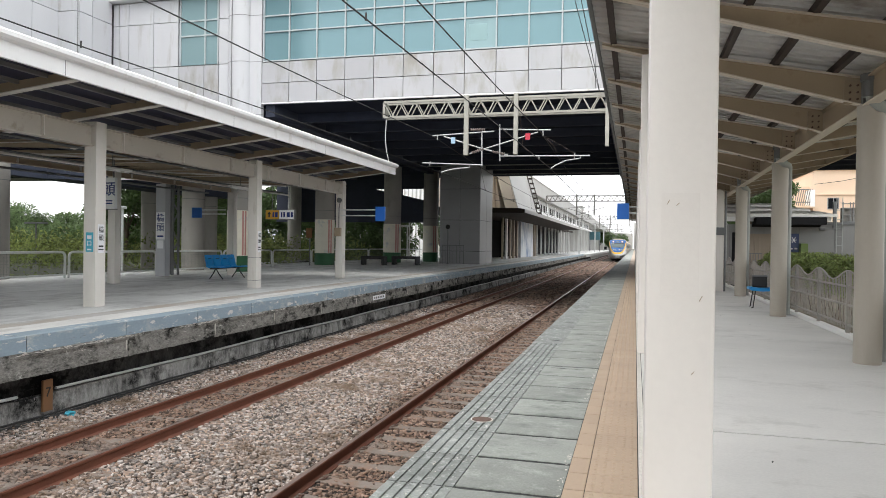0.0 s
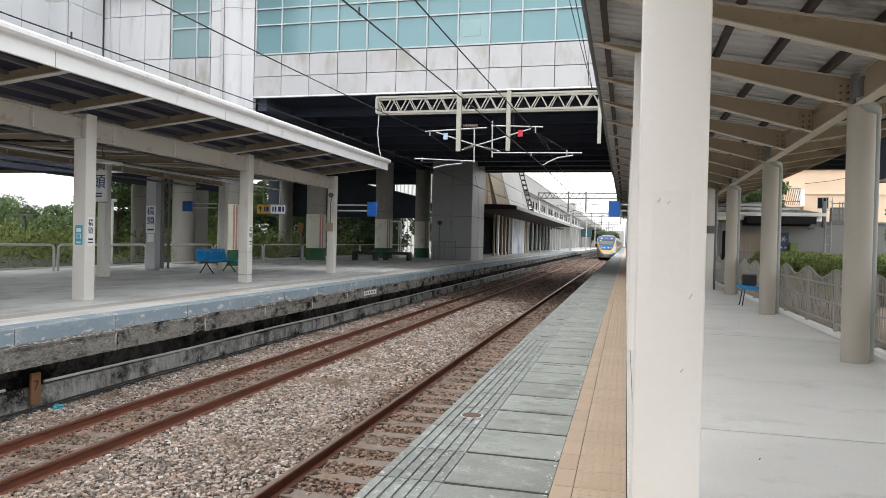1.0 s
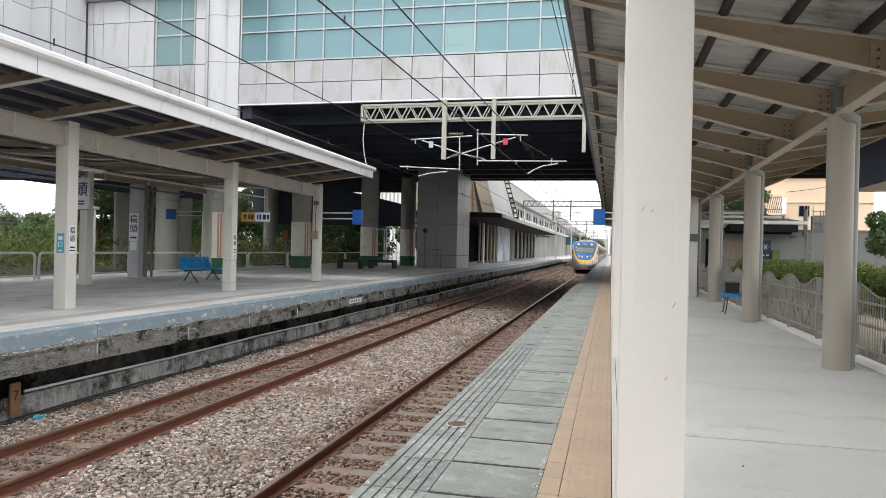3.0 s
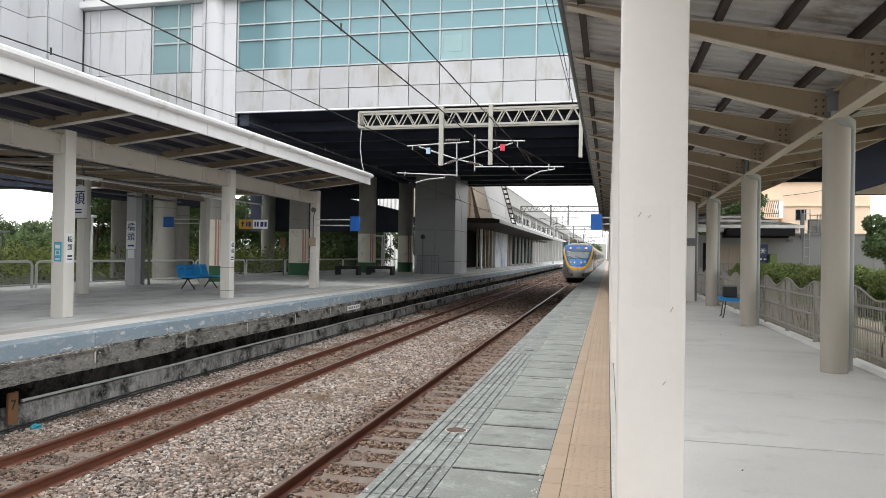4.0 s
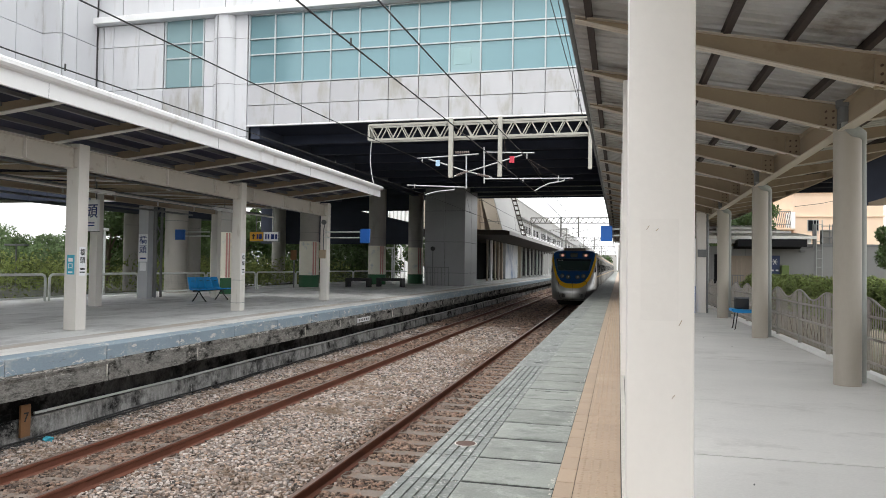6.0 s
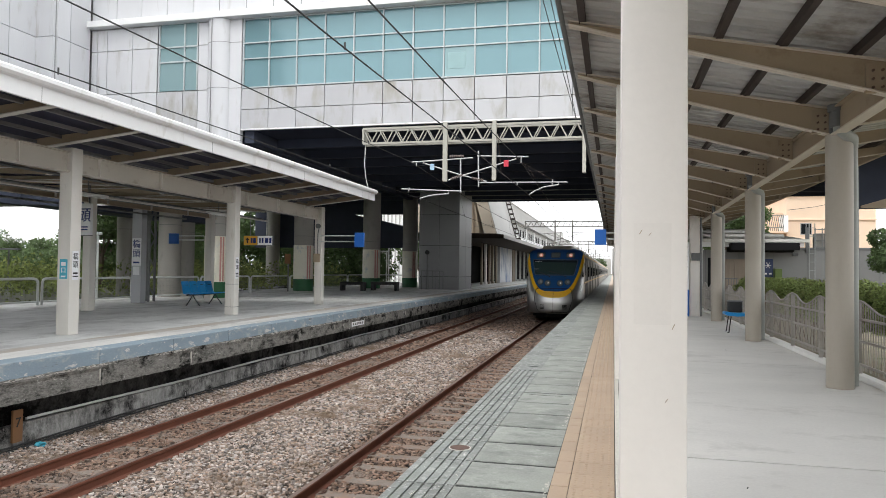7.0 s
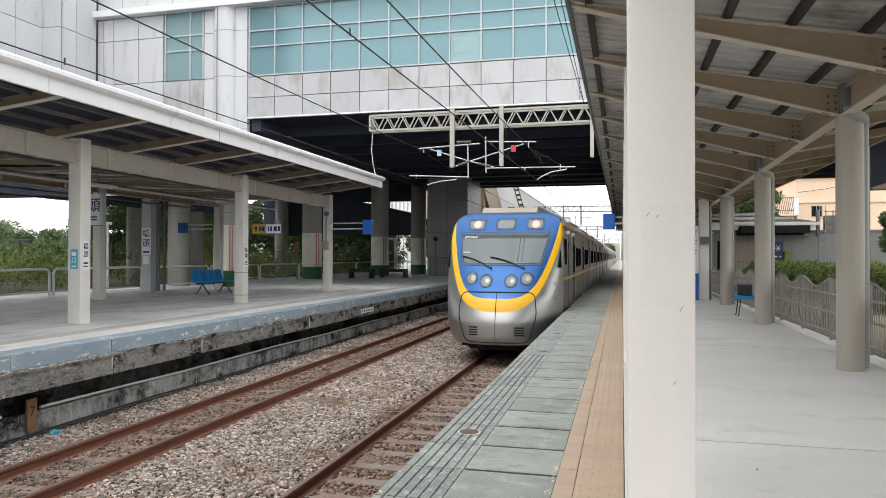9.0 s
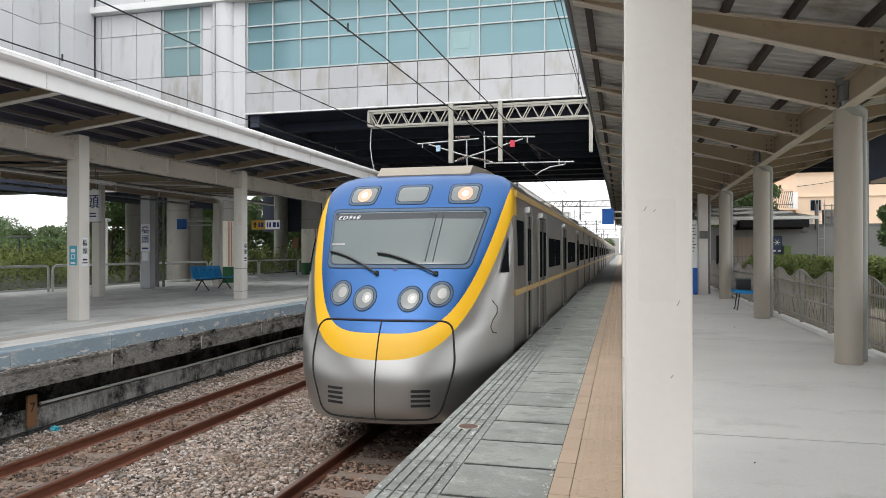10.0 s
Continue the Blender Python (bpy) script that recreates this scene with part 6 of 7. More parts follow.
hedge(6, 26, 21)
shed = thing("grey_shed", (9.0, 30.0, -0.35), "grey panel shed with dark awning and pale roof sheets", "shed")
part("wall", box(B(), -5.6, 6.0, 0, 7, 0, 2.62), M["house_grey"], shed)
for k in range(9):
    part("wall_seam", box(B(), -5.4 + 1.25 * k, -5.38 + 1.25 * k, -0.012, 0.0, 0.0, 2.6), M["dark_steel"], shed)
for k, (ya, za, yb, zb, xr) in enumerate(((-0.75, 2.93, 2.2, 3.20, -1.75), (1.9, 3.26, 4.6, 3.48, -2.1), (4.2, 3.55, 7.0, 3.78, -2.6))):
    rf = B()
    prism(rf, [(ya, za), (yb, zb), (yb, zb + 0.05), (ya, za + 0.05)], -5.9, xr, "x")
    part("roof", rf, M["roof_sheet"], shed, "pale corrugated roof sheet")
    part("roof_edge", box(B(), -5.9, xr, ya - 0.03, ya - 0.005, za - 0.04, za + 0.075), M["roof_sheet"], shed)
    ribs = B()
    for j in range(17):
        x = -5.85 + (xr + 5.8) * j / 17
        bar(ribs, (x, ya, za + 0.065), (x, yb, zb + 0.065), 0.05, 0.04)
    part("roof_ribs", ribs, M["roof_sheet"], shed)
part("roof_beam", box(B(), -5.8, -1.9, -0.55, -0.45, 2.72, 2.90), M["white"], shed)
aw = B()
prism(aw, [(-1.2, 2.86), (-0.3, 2.82), (-0.1, 2.70), (-0.1, 2.52), (-0.4, 2.60), (-1.2, 2.58)], -4.6, -2.2, "x")
part("awning", aw, M["awning"], shed, "black sagging awning")
part("doorway", box(B(), -5.3, -4.75, -0.03, 0.02, 0, 2.3), M["awning"], shed)
part("board", box(B(), -4.70, -3.9, -0.10, 0.0, 0.0, 2.25), M["fin"], shed, "stained brown boarding")
for k in range(5):
    part("board_batten", box(B(), -4.66 + 0.17 * k, -4.61 + 0.17 * k, -0.13, -0.10, 0.0, 2.0 + 0.1 * (k % 3)), M["fin"], shed)
part("poster", box(B(), -3.25, -2.90, -0.04, 0.0, 1.55, 2.27), M["poster"], shed, "dark blue notice poster")
pf = B()
for k in range(6):
    a2 = math.tau * k / 6
    bar(pf, (-3.08, -0.045, 2.02), (-3.08 + 0.12 * math.cos(a2), -0.045, 2.02 + 0.12 * math.sin(a2)), 0.006, 0.02)
part("poster_print", pf, M["sign_white"], shed, "white star on the poster")
for x in (-3.17, -3.0):
    part("poster_bar", box(B(), x - 0.05, x + 0.05, -0.05, -0.04, 1.66, 1.72), M["sign_white"], shed)
part("bin", box(B(), -2.90, -2.64, -0.4, -0.06, 0.9, 1.89, 0.02), M["green_bin"], shed)
part("wall_lamp", box(B(), -2.2, -2.0, -0.12, 0.0, 2.40, 2.50, 0.02), M["dark_steel"], shed)
ld = B()
for x in (-1.62, -1.42):
    rod(ld, (x, -0.12, 1.3), (x, -0.12, 3.65), 0.016, 6)
for k in range(7):
    rod(ld, (-1.62, -0.12, 1.5 + 0.33 * k), (-1.42, -0.12, 1.5 + 0.33 * k), 0.010, 6)
part("ladder", ld, M["pipe"], shed, "grey wall ladder")
part("flue", box(B(), -1.72, -1.62, -0.1, 0.05, 2.5, 3.5), M["dark_steel"], shed)
for x in (-1.3, -1.05, -0.95, -0.75):
    part("rack_post", rod(B(), (x, 0.3, 2.6), (x, 0.3, 3.5), 0.02, 6), M["house_grey"], shed, "weathered steel rack post")
for z in (2.75, 3.0, 3.25, 3.44):
    part("rack_rail", rod(B(), (-1.35, 0.3, z), (-0.7, 0.3, z), 0.016, 6), M["house_grey"], shed)
part("rooftop_unit", box(B(), -1.25, -0.85, 0.4, 0.9, 2.62, 3.3, 0.02), M["concrete_col"], shed)
part("parapet", box(B(), -2.0, 6.0, -0.05, 0.15, 2.62, 2.72), M["dark_steel"], shed)
gate = thing("side_gate", (4.1, 27.8, -0.35), "low dark gate of thin upright bars", "gate")
for k in range(8):
    part("upright", box(B(), -0.32 + 0.09 * k, -0.30 + 0.09 * k, -0.01, 0.01, 0, 1.5), M["dark_steel"], gate)
for z in (0.95, 1.48):
    part("cross_rail", box(B(), -0.36, 0.36, -0.015, 0.015, z, z + 0.03), M["dark_steel"], gate)

house = thing("peach_house", pose(23.6, 80.0, -0.35), "peach rendered house with small windows and balcony", "house")
part("wall", box(B(), -6.05, 2.3, 0, 12, 0, 9.84), M["house"], house)
part("roof_slab", box(B(), -6.35, 2.5, -0.3, 12, 9.84, 10.05), M["house"], house)
part("ledge", box(B(), -6.1, 2.4, -0.15, 0.0, 7.24, 7.40), M["house"], house)
part("side_wall", box(B(), -9.0, -6.05, 1.4, 12, 0, 8.14), M["house"], house)
for x0, x1, z0, z1 in ((-4.66, -3.73, 5.84, 6.88),):
    wd = part("window", box(B(), x0, x1, -0.05, 0.02, z0, z1), M["train_glass"], house)
    for fr2 in ((x0 - 0.07, x1 + 0.07, z0 - 0.08, z0), (x0 - 0.07, x1 + 0.07, z1, z1 + 0.06), (x0 - 0.07, x0, z0, z1), (x1, x1 + 0.07, z0, z1), ((x0 + x1) / 2 - 0.03, (x0 + x1) / 2 + 0.03, z0, z1)):
        part("frame", box(B(), fr2[0], fr2[1], -0.08, -0.04, fr2[2], fr2[3]), M["pillar"], wd)
part("balcony_slab", box(B(), -9.0, -6.0, -0.9, 1.3, 5.9, 6.1), M["house"], house)
for k in range(9):
    part("baluster", bar(B(), (-8.2 + 0.2 * k, -0.85, 6.1), (-7.9 + 0.2 * k, -0.85, 7.75), 0.06, 0.06), M["dark_steel"], house)
for z in (6.4, 7.7):
    part("balcony_rail", box(B(), -8.4, -6.5, -0.9, -0.8, z, z + 0.08), M["dark_steel"], house)
part("balcony_screen", box(B(), -6.5, -6.08, -0.95, 1.3, 6.0, 7.7), M["white"], house)
cb2 = B()
tube(cb2, [(-1.2, -0.3, 9.2), (-1.5, -0.5, 8.6), (-1.3, -0.3, 8.1), (-1.6, -0.3, 7.6)], 0.04, 6)
tube(cb2, [(-6.0, -0.3, 8.3), (-3.5, -0.4, 8.6), (-1.2, -0.3, 9.1)], 0.025, 6)
tube(cb2, [(-1.25, -0.3, 9.3), (-0.9, -0.45, 9.5), (-0.6, -0.4, 9.2), (-0.9, -0.3, 9.0)], 0.04, 6)
part("service_cable", cb2, M["wire"], house)

rc = thing("platform_chair", (2.83, 17.2, 0), "blue plastic chair with thin black legs on the platform", "chair")
cb = B()
prism(cb, [(-0.36, 0.42), (-0.35, 0.475), (-0.1, 0.45), (0.13, 0.45), (0.27, 0.86), (0.30, 0.86), (0.19, 0.39), (-0.1, 0.375), (-0.3, 0.39)], -0.23, 0.23)
bmesh.ops.bevel(cb, geom=cb.edges[:], offset=0.012, segments=2, affect="EDGES")
part("seat", cb, M["chair"], rc, smooth=50)
for x, y in ((-0.22, -0.18), (-0.22, 0.18), (0.14, -0.18), (0.14, 0.18)):
    part("leg", tube(B(), [(x, y, 0.42), (x * 1.25, y * 1.1, 0.012), (x * 1.25 - 0.03, y * 1.1, 0.012)], 0.012, 6), M["black"], rc)
bg2 = thing("black_bag", (2.74, 17.26, 0.458), "black square bag standing on the blue chair", "bag")
part("case", box(B(), -0.17, 0.13, -0.10, 0.10, 0.0, 0.26, 0.03), M["black"], bg2)
part("flap", box(B(), -0.175, 0.135, -0.105, 0.105, 0.235, 0.27, 0.015), M["dark_steel"], bg2)
up = thing("dark_post", (8.48, 28.0, -0.35), "slim dark steel post standing under the building", "post")
part("shaft", box(B(), -0.055, 0.055, -0.055, 0.055, 0, UZ - 0.05 + 0.35, 0.01), M["dark_steel"], up)
part("foot", box(B(), -0.12, 0.12, -0.12, 0.12, 0, 0.03, 0.006), M["dark_steel"], up)
dp = thing("service_post", (2.47, 23.2, 0), "white square post with grey meter box", "post")
part("shaft", box(B(), -0.14, 0.14, -0.12, 0.12, 0, 3.1, 0.01), M["cream"], dp)
part("pipe", rod(B(), (0.19, -0.05, 0), (0.19, -0.05, 3.1), 0.03, 8), M["dark_steel"], dp)
part("meter", box(B(), -0.10, 0.16, -0.24, -0.12, 1.72, 1.95, 0.01), M["dark_steel"], dp)
ib = thing("information_board", (2.16, 23.0, 0), "white notice board with grey text and a blue foot", "notice board")
part("board", box(B(), -0.14, 0.14, -0.03, 0.03, 0.82, 2.28, 0.008), M["sign_white"], ib)
part("foot", box(B(), -0.14, 0.14, -0.035, 0.035, 0.0, 0.82, 0.008), M["blue_sign"], ib, "blue painted foot")
for k in range(9):
    part("text_bar", box(B(), -0.10, 0.10 - 0.03 * (k % 3), -0.036, -0.03, 2.12 - 0.10 * k, 2.15 - 0.10 * k), M["dark_steel"], ib)


# ---- the train ----
def livery():
    """Blue face, yellow U-band and silver skirt, by fourth-power curves of the train's own x and z."""
    m = mat("cab_livery", (0.44, 0.435, 0.42), 0.36, metal=0.55, var=0.05, fvar=0.03)
    nt = m.node_tree
    b = nt.nodes["Principled BSDF"]
    N, L = nt.nodes.new, nt.links.new
    tc, sep = N("ShaderNodeTexCoord"), N("ShaderNodeSeparateXYZ")
    L(tc.outputs["Object"], sep.inputs[0])

    def op(kind, a, c):
        n = N("ShaderNodeMath")
        n.operation = kind
        for i, v in enumerate((a, c)):
            if isinstance(v, (int, float)):
                n.inputs[i].default_value = v
            else:
                L(v, n.inputs[i])
        return n.outputs[0]
    x2 = op("MULTIPLY", sep.outputs["X"], sep.outputs["X"])
    x4 = op("MULTIPLY", x2, x2)
    above_blue = op("SUBTRACT", sep.outputs["Z"], op("ADD", op("MULTIPLY", x4, 0.56), 1.49))
    above_yel = op("SUBTRACT", sep.outputs["Z"], op("ADD", op("ADD", op("MULTIPLY", x4, 0.37), op("MULTIPLY", x2, 0.14)), 1.18))
    front = op("LESS_THAN", sep.outputs["Y"], op("ADD", op("MULTIPLY", sep.outputs["Z"], 0.55), 0.25))
    is_b = op("MULTIPLY", op("GREATER_THAN", above_blue, 0.0), front)
    is_y = op("MULTIPLY", op("GREATER_THAN", above_yel, 0.0), front)
    old = b.inputs["Base Color"].links[0].from_socket
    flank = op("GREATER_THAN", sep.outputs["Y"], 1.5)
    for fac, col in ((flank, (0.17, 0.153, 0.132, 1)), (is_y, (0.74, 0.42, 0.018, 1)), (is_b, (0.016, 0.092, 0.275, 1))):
        mx = N("ShaderNodeMix")
        mx.data_type = "RGBA"
        L(fac, mx.inputs["Factor"])
        L(old, mx.inputs["A"])
        mx.inputs["B"].default_value = col
        old = mx.outputs["Result"]
    L(old, b.inputs["Base Color"])
    L(op("ADD", op("MULTIPLY", op("SUBTRACT", 1.0, op("MAXIMUM", is_y, is_b)), 0.88), op("MULTIPLY", is_b, 0.42)), b.inputs["Metallic"])
    b.inputs["Specular IOR Level"].default_value = 0.3
    b.inputs["Coat Weight"].default_value = 0.25
    b.inputs["Coat Roughness"].default_value = 0.22
    return m


M["livery"] = livery()
NOSE_Y = ((0.30, 0.14), (0.42, -0.02), (0.60, -0.095), (0.90, -0.095), (1.20, -0.03), (1.49, 0.085), (1.64, 0.19), (1.92, 0.405), (2.33, 0.717), (2.80, 1.105), (3.03, 1.296), (3.29, 1.552), (3.45, 1.75), (3.58, 1.96), (3.67, 2.28), (3.71, 2.65))
HALF_W = ((0.30, 1.22), (0.45, 1.34), (0.80, 1.42), (1.50, 1.445), (2.30, 1.445), (2.90, 1.43), (3.24, 1.40), (3.43, 1.35), (3.56, 1.22), (3.66, 0.90), (3.71, 0.50))
WRAP = ((0.30, 2.1), (0.6, 2.05), (0.9, 1.85), (1.35, 1.6), (1.7, 1.3), (2.0, 1.0), (2.4, 0.70), (2.9, 0.42), (3.3, 0.26), (3.71, 0.18))


def lut(t, z):
    """Smooth curve through the table's points."""
    zs, vs = [a for a, b in t], [b for a, b in t]
    i = min(max(int(np.searchsorted(zs, z)) - 1, 0), len(zs) - 2)

    def slope(k):
        if k == 0 or k == len(zs) - 1:
            j = 0 if k == 0 else k - 1
            return (vs[j + 1] - vs[j]) / (zs[j + 1] - zs[j])
        d0, d1 = (vs[k] - vs[k - 1]) / (zs[k] - zs[k - 1]), (vs[k + 1] - vs[k]) / (zs[k + 1] - zs[k])
        return 0.0 if d0 * d1 <= 0 else 2 * d0 * d1 / (d0 + d1)
    h = zs[i + 1] - zs[i]
    u = min(max((z - zs[i]) / h, 0.0), 1.0)
    return ((2 * u ** 3 - 3 * u ** 2 + 1) * vs[i] + (u ** 3 - 2 * u ** 2 + u) * h * slope(i)
            + (3 * u ** 2 - 2 * u ** 3) * vs[i + 1] + (u ** 3 - u ** 2) * h * slope(i + 1))


def nose(x, z):
    s = min(abs(x) / lut(HALF_W, z), 0.9999) ** (1 / 0.78)
    return lut(NOSE_Y, z) + lut(WRAP, z) * (1 - math.sqrt(max(1 - s * s, 0.0)) ** 0.78)


def side_x(y, z):
    """Half breadth of the cab at y and z."""
    c = max(1 - (y - lut(NOSE_Y, z)) / lut(WRAP, z), 0.0) ** (1 / 0.78)
    return lut(HALF_W, z) * math.sqrt(max(1 - c * c, 0.0)) ** 0.78


CAB_END = 3.6


def cab_shell():
    bm = B()
    zs = np.concatenate([np.linspace(0.42, 0.6, 5)[:-1], np.linspace(0.6, 3.2, 44)[:-1], np.linspace(3.2, 3.71, 16)])
    rows = []
    for z in zs:
        row = [bm.verts.new((-lut(HALF_W, z), CAB_END, z))]
        for i in range(57):
            a = math.pi * (i / 56 - 0.5)
            x = math.copysign(abs(math.sin(a)) ** 0.78, a) * lut(HALF_W, z)
            row.append(bm.verts.new((x, lut(NOSE_Y, z) + lut(WRAP, z) * (1 - math.cos(a) ** 0.78 if abs(a) < 1.5707 else 1), z)))
        row.append(bm.verts.new((lut(HALF_W, z), CAB_END, z)))
        rows.append(row)
    for a, b in zip(rows, rows[1:]):
        for i in range(len(a) - 1):
            bm.faces.new((a[i], a[i + 1], b[i + 1], b[i]))
    bm.faces.new(rows[-1])
    bm.faces.new(rows[0][::-1])
    bmesh.ops.recalc_face_normals(bm, faces=bm.faces[:])
    return bm


def patch(outline, off, rings=5):
    """A skin patch over the cab face inside a star-shaped outline of (x, z), lifted by off."""
    bm = B()
    cx = sum(p[0] for p in outline) / len(outline)
    cz = sum(p[1] for p in outline) / len(outline)
    prev = None
    mid = bm.verts.new((cx, nose(cx, cz) - off, cz))
    for k in range(1, rings + 1):
        f = k / rings
        ring = []
        for x, z in outline:
            px, pz = cx + (x - cx) * f, cz + (z - cz) * f
            ring.append(bm.verts.new((px, nose(px, pz) - off * (1 if k < rings else 0.9), pz)))
        n = len(ring)
        for i in range(n):
            if prev is None:
                bm.faces.new((mid, ring[i], ring[(i + 1) % n]))
            else:
                bm.faces.new((prev[i], ring[i], ring[(i + 1) % n], prev[(i + 1) % n]))
        prev = ring
    rim = [bm.verts.new((v.co.x, v.co.y + off + 0.01, v.co.z)) for v in prev]
    n = len(rim)
    for i in range(n):
        bm.faces.new((prev[i], rim[i], rim[(i + 1) % n], prev[(i + 1) % n]))
    bmesh.ops.recalc_face_normals(bm, faces=bm.faces[:])
    return bm


def rounded(pts, r, n=5):
    """Rounds the corners of an outline."""
    out = []
    m = len(pts)
    for i in range(m):
        p, a, b = Vector(pts[i]), Vector(pts[i - 1]), Vector(pts[(i + 1) % m])
        d1, d2 = (a - p).normalized(), (b - p).normalized()
        s, e = p + d1 * r, p + d2 * r
        for k in range(n + 1):
            t = k / n
            q = s * (1 - t) ** 2 + p * 2 * t * (1 - t) + e * t * t
            out.append((q.x, q.y))
        far = (b - p).length
        for k in range(1, 14):
            q = p + d2 * (r + (far - 2 * r) * k / 14)
            out.append((q.x, q.y))
    return out


def oval(cx, cz, a, b, n=24):
    return [(cx + a * math.cos(math.tau * i / n), cz + b * math.sin(math.tau * i / n)) for i in range(n)]


def scaled(o, k):
    cx, cz = sum(p[0] for p in o) / len(o), sum(p[1] for p in o) / len(o)
    ex = max(abs(p[0] - cx) for p in o)
    ez = max(abs(p[1] - cz) for p in o)
    return [(cx + (x - cx) * (1 + k / ex), cz + (z - cz) * (1 + k / ez)) for x, z in o]


def seam(pts, r=0.011, off=0.002):
    bm = B()
    tube(bm, [(x, nose(x, z) - off, z) for x, z in pts], r, 6)
    return bm


train = thing("commuter_train", (NEAR_X, 100, RAIL_Z), "silver electric commuter train with blue and yellow cab face", "train")
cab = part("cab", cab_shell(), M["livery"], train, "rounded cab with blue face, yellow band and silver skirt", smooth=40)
ws = rounded([(-1.10, 3.035), (1.10, 3.035), (0.94, 2.325), (-0.94, 2.325)], 0.08)
part("windscreen_gasket", patch(scaled(ws, 0.062), 0.006, 16), M["gasket"], cab, "dark rubber windscreen gasket", smooth=60)
part("windscreen_band", patch(scaled(ws, 0.05), 0.009, 16), M["gasket_band"], cab, "blue-grey rubber band round the windscreen", smooth=60)
part("windscreen_gasket", patch(scaled(ws, 0.014), 0.012, 16), M["gasket"], cab, smooth=60)
part("sun_strip", patch(rounded([(-1.075, 3.025), (1.075, 3.025), (1.07, 2.93), (-1.07, 2.93)], 0.02, 3), 0.019, 12), M["sun_strip"], cab, "dark tinted strip along the windscreen top", smooth=60)
part("windscreen", patch(ws, 0.016, 16), M["screen_glass"], cab, "grey windscreen reflecting the sky", smooth=60)
for x in (0.42, 0.52):
    part("windscreen_post", seam([(x - 0.02 * i / 12, 2.98 - 0.62 * i / 12) for i in range(13)], 0.006, 0.018), M["gasket"], cab)
for a, b, lit in ((-0.745, 0.19, True), (0.0, 0.22, False), (0.745, 0.19, True)):
    o = rounded([(a - b, 3.41), (a + b, 3.41), (a + b * 0.92, 3.19), (a - b * 0.92, 3.19)], 0.07)
    part("lamp_gasket", patch(scaled(o, 0.045), 0.006), M["gasket"], cab, smooth=60)
    part("lamp_band", patch(scaled(o, 0.034), 0.009), M["gasket_band"], cab, smooth=60)
    part("lamp_gasket", patch(scaled(o, 0.010), 0.0115), M["gasket"], cab, smooth=60)
    lens = part("top_lamp" if lit else "destination_display", patch(o, 0.014), M["lamp_glass"], cab, "headlamp behind clear cover" if lit else "blank destination display", smooth=60)
    if lit:
        part("reflector", patch(oval(a + 0.01, 3.30, 0.105, 0.10), 0.018), M["lamp_ring"], lens, "warm lit reflector", smooth=60)
        part("bulb", patch(oval(a + 0.01, 3.30, 0.05, 0.048), 0.022), M["lamp_on"], lens, "glowing warm headlamp", smooth=60)
for x, z, lit in ((-0.666, 1.954, False), (-0.301, 1.896, True), (0.301, 1.896, True), (0.666, 1.954, False)):
    part("lamp_gasket", patch(oval(x, z, 0.162, 0.160), 0.006), M["gasket"], cab, smooth=60)
    part("lamp_band", patch(oval(x, z, 0.150, 0.148), 0.009), M["gasket_band"], cab, smooth=60)
    part("lamp_gasket", patch(oval(x, z, 0.127, 0.128), 0.0115), M["gasket"], cab, smooth=60)
    lens = part("lower_lamp", patch(oval(x, z, 0.118, 0.12), 0.014), M["lamp_glass"], cab, "round lower lamp behind clear cover", smooth=60)
    part("reflector", patch(oval(x + 0.03, z + 0.01, 0.06, 0.065), 0.018), M["chrome"], lens, smooth=60)
    if lit:
        part("bulb", patch(oval(x + 0.03, z + 0.01, 0.026, 0.026), 0.021), M["lamp_low"], lens, smooth=60)
cowl = rounded([(-0.87, 1.635), (0.87, 1.635), (0.93, 1.1), (0.74, 0.48), (-0.74, 0.48), (-0.93, 1.1)], 0.16, 8)
part("cowl_seam", seam(cowl + cowl[:1], 0.013), M["train_dark"], cab, "black seam round the coupler cowl")
part("cowl_seam", seam([(0, 0.46 + 1.17 * i / 12) for i in range(13)], 0.009), M["train_dark"], cab)
part("bonnet_seam", seam([(-0.62 + 1.24 * i / 12, 1.645) for i in range(13)], 0.012), M["navy"], cab)
for x in (-0.53, 0.55):
    for k in range(4):
        z = 0.845 - 0.058 * k
        part("grille_slot", patch(rounded([(x - 0.11, z), (x + 0.11, z), (x + 0.11, z - 0.033), (x - 0.11, z - 0.033)], 0.008, 2), 0.003), M["train_dark"], cab, "black cooling slot", smooth=60)
for x0, z0, x1, z1 in ((-0.99, 2.49, -0.22, 2.21), (-0.27, 2.47, 0.57, 2.21)):
    pts = [(x0 + (x1 - x0) * i / 8, z0 + (z1 - z0) * (i / 8) ** 1.5) for i in range(9)]
    wb = B()
    tube(wb, [(x, nose(x, z) - 0.05, z) for x, z in pts], 0.014, 6)
    tube(wb, [(x, nose(x, z) - 0.03, z - 0.01) for x, z in pts[:6]], 0.010, 6)
    tube(wb, [(pts[-1][0], nose(*pts[-1]) - 0.05, pts[-1][1]), (pts[-1][0], nose(*pts[-1]) + 0.02, pts[-1][1])], 0.03, 8)
    part("wiper", wb, M["black"], cab, "black windscreen wiper")
part("emblem", patch(oval(0.02, 2.26, 0.035, 0.03, 8), 0.006), M["navy"], cab, smooth=60)
part("cab_tray", patch(rounded([(-1.02, 2.60), (-0.80, 2.60), (-0.80, 2.575), (-1.01, 2.57)], 0.008, 2), 0.020), M["chrome"], cab, smooth=60)
tx = bpy.data.curves.new("cab_number", "FONT")
tx.body, tx.size, tx.extrude, tx.shear, tx.space_character, tx.offset = "ED868", 0.098, 0.002, 0.2, 1.32, 0.0
tx.materials.append(M["sign_white"])
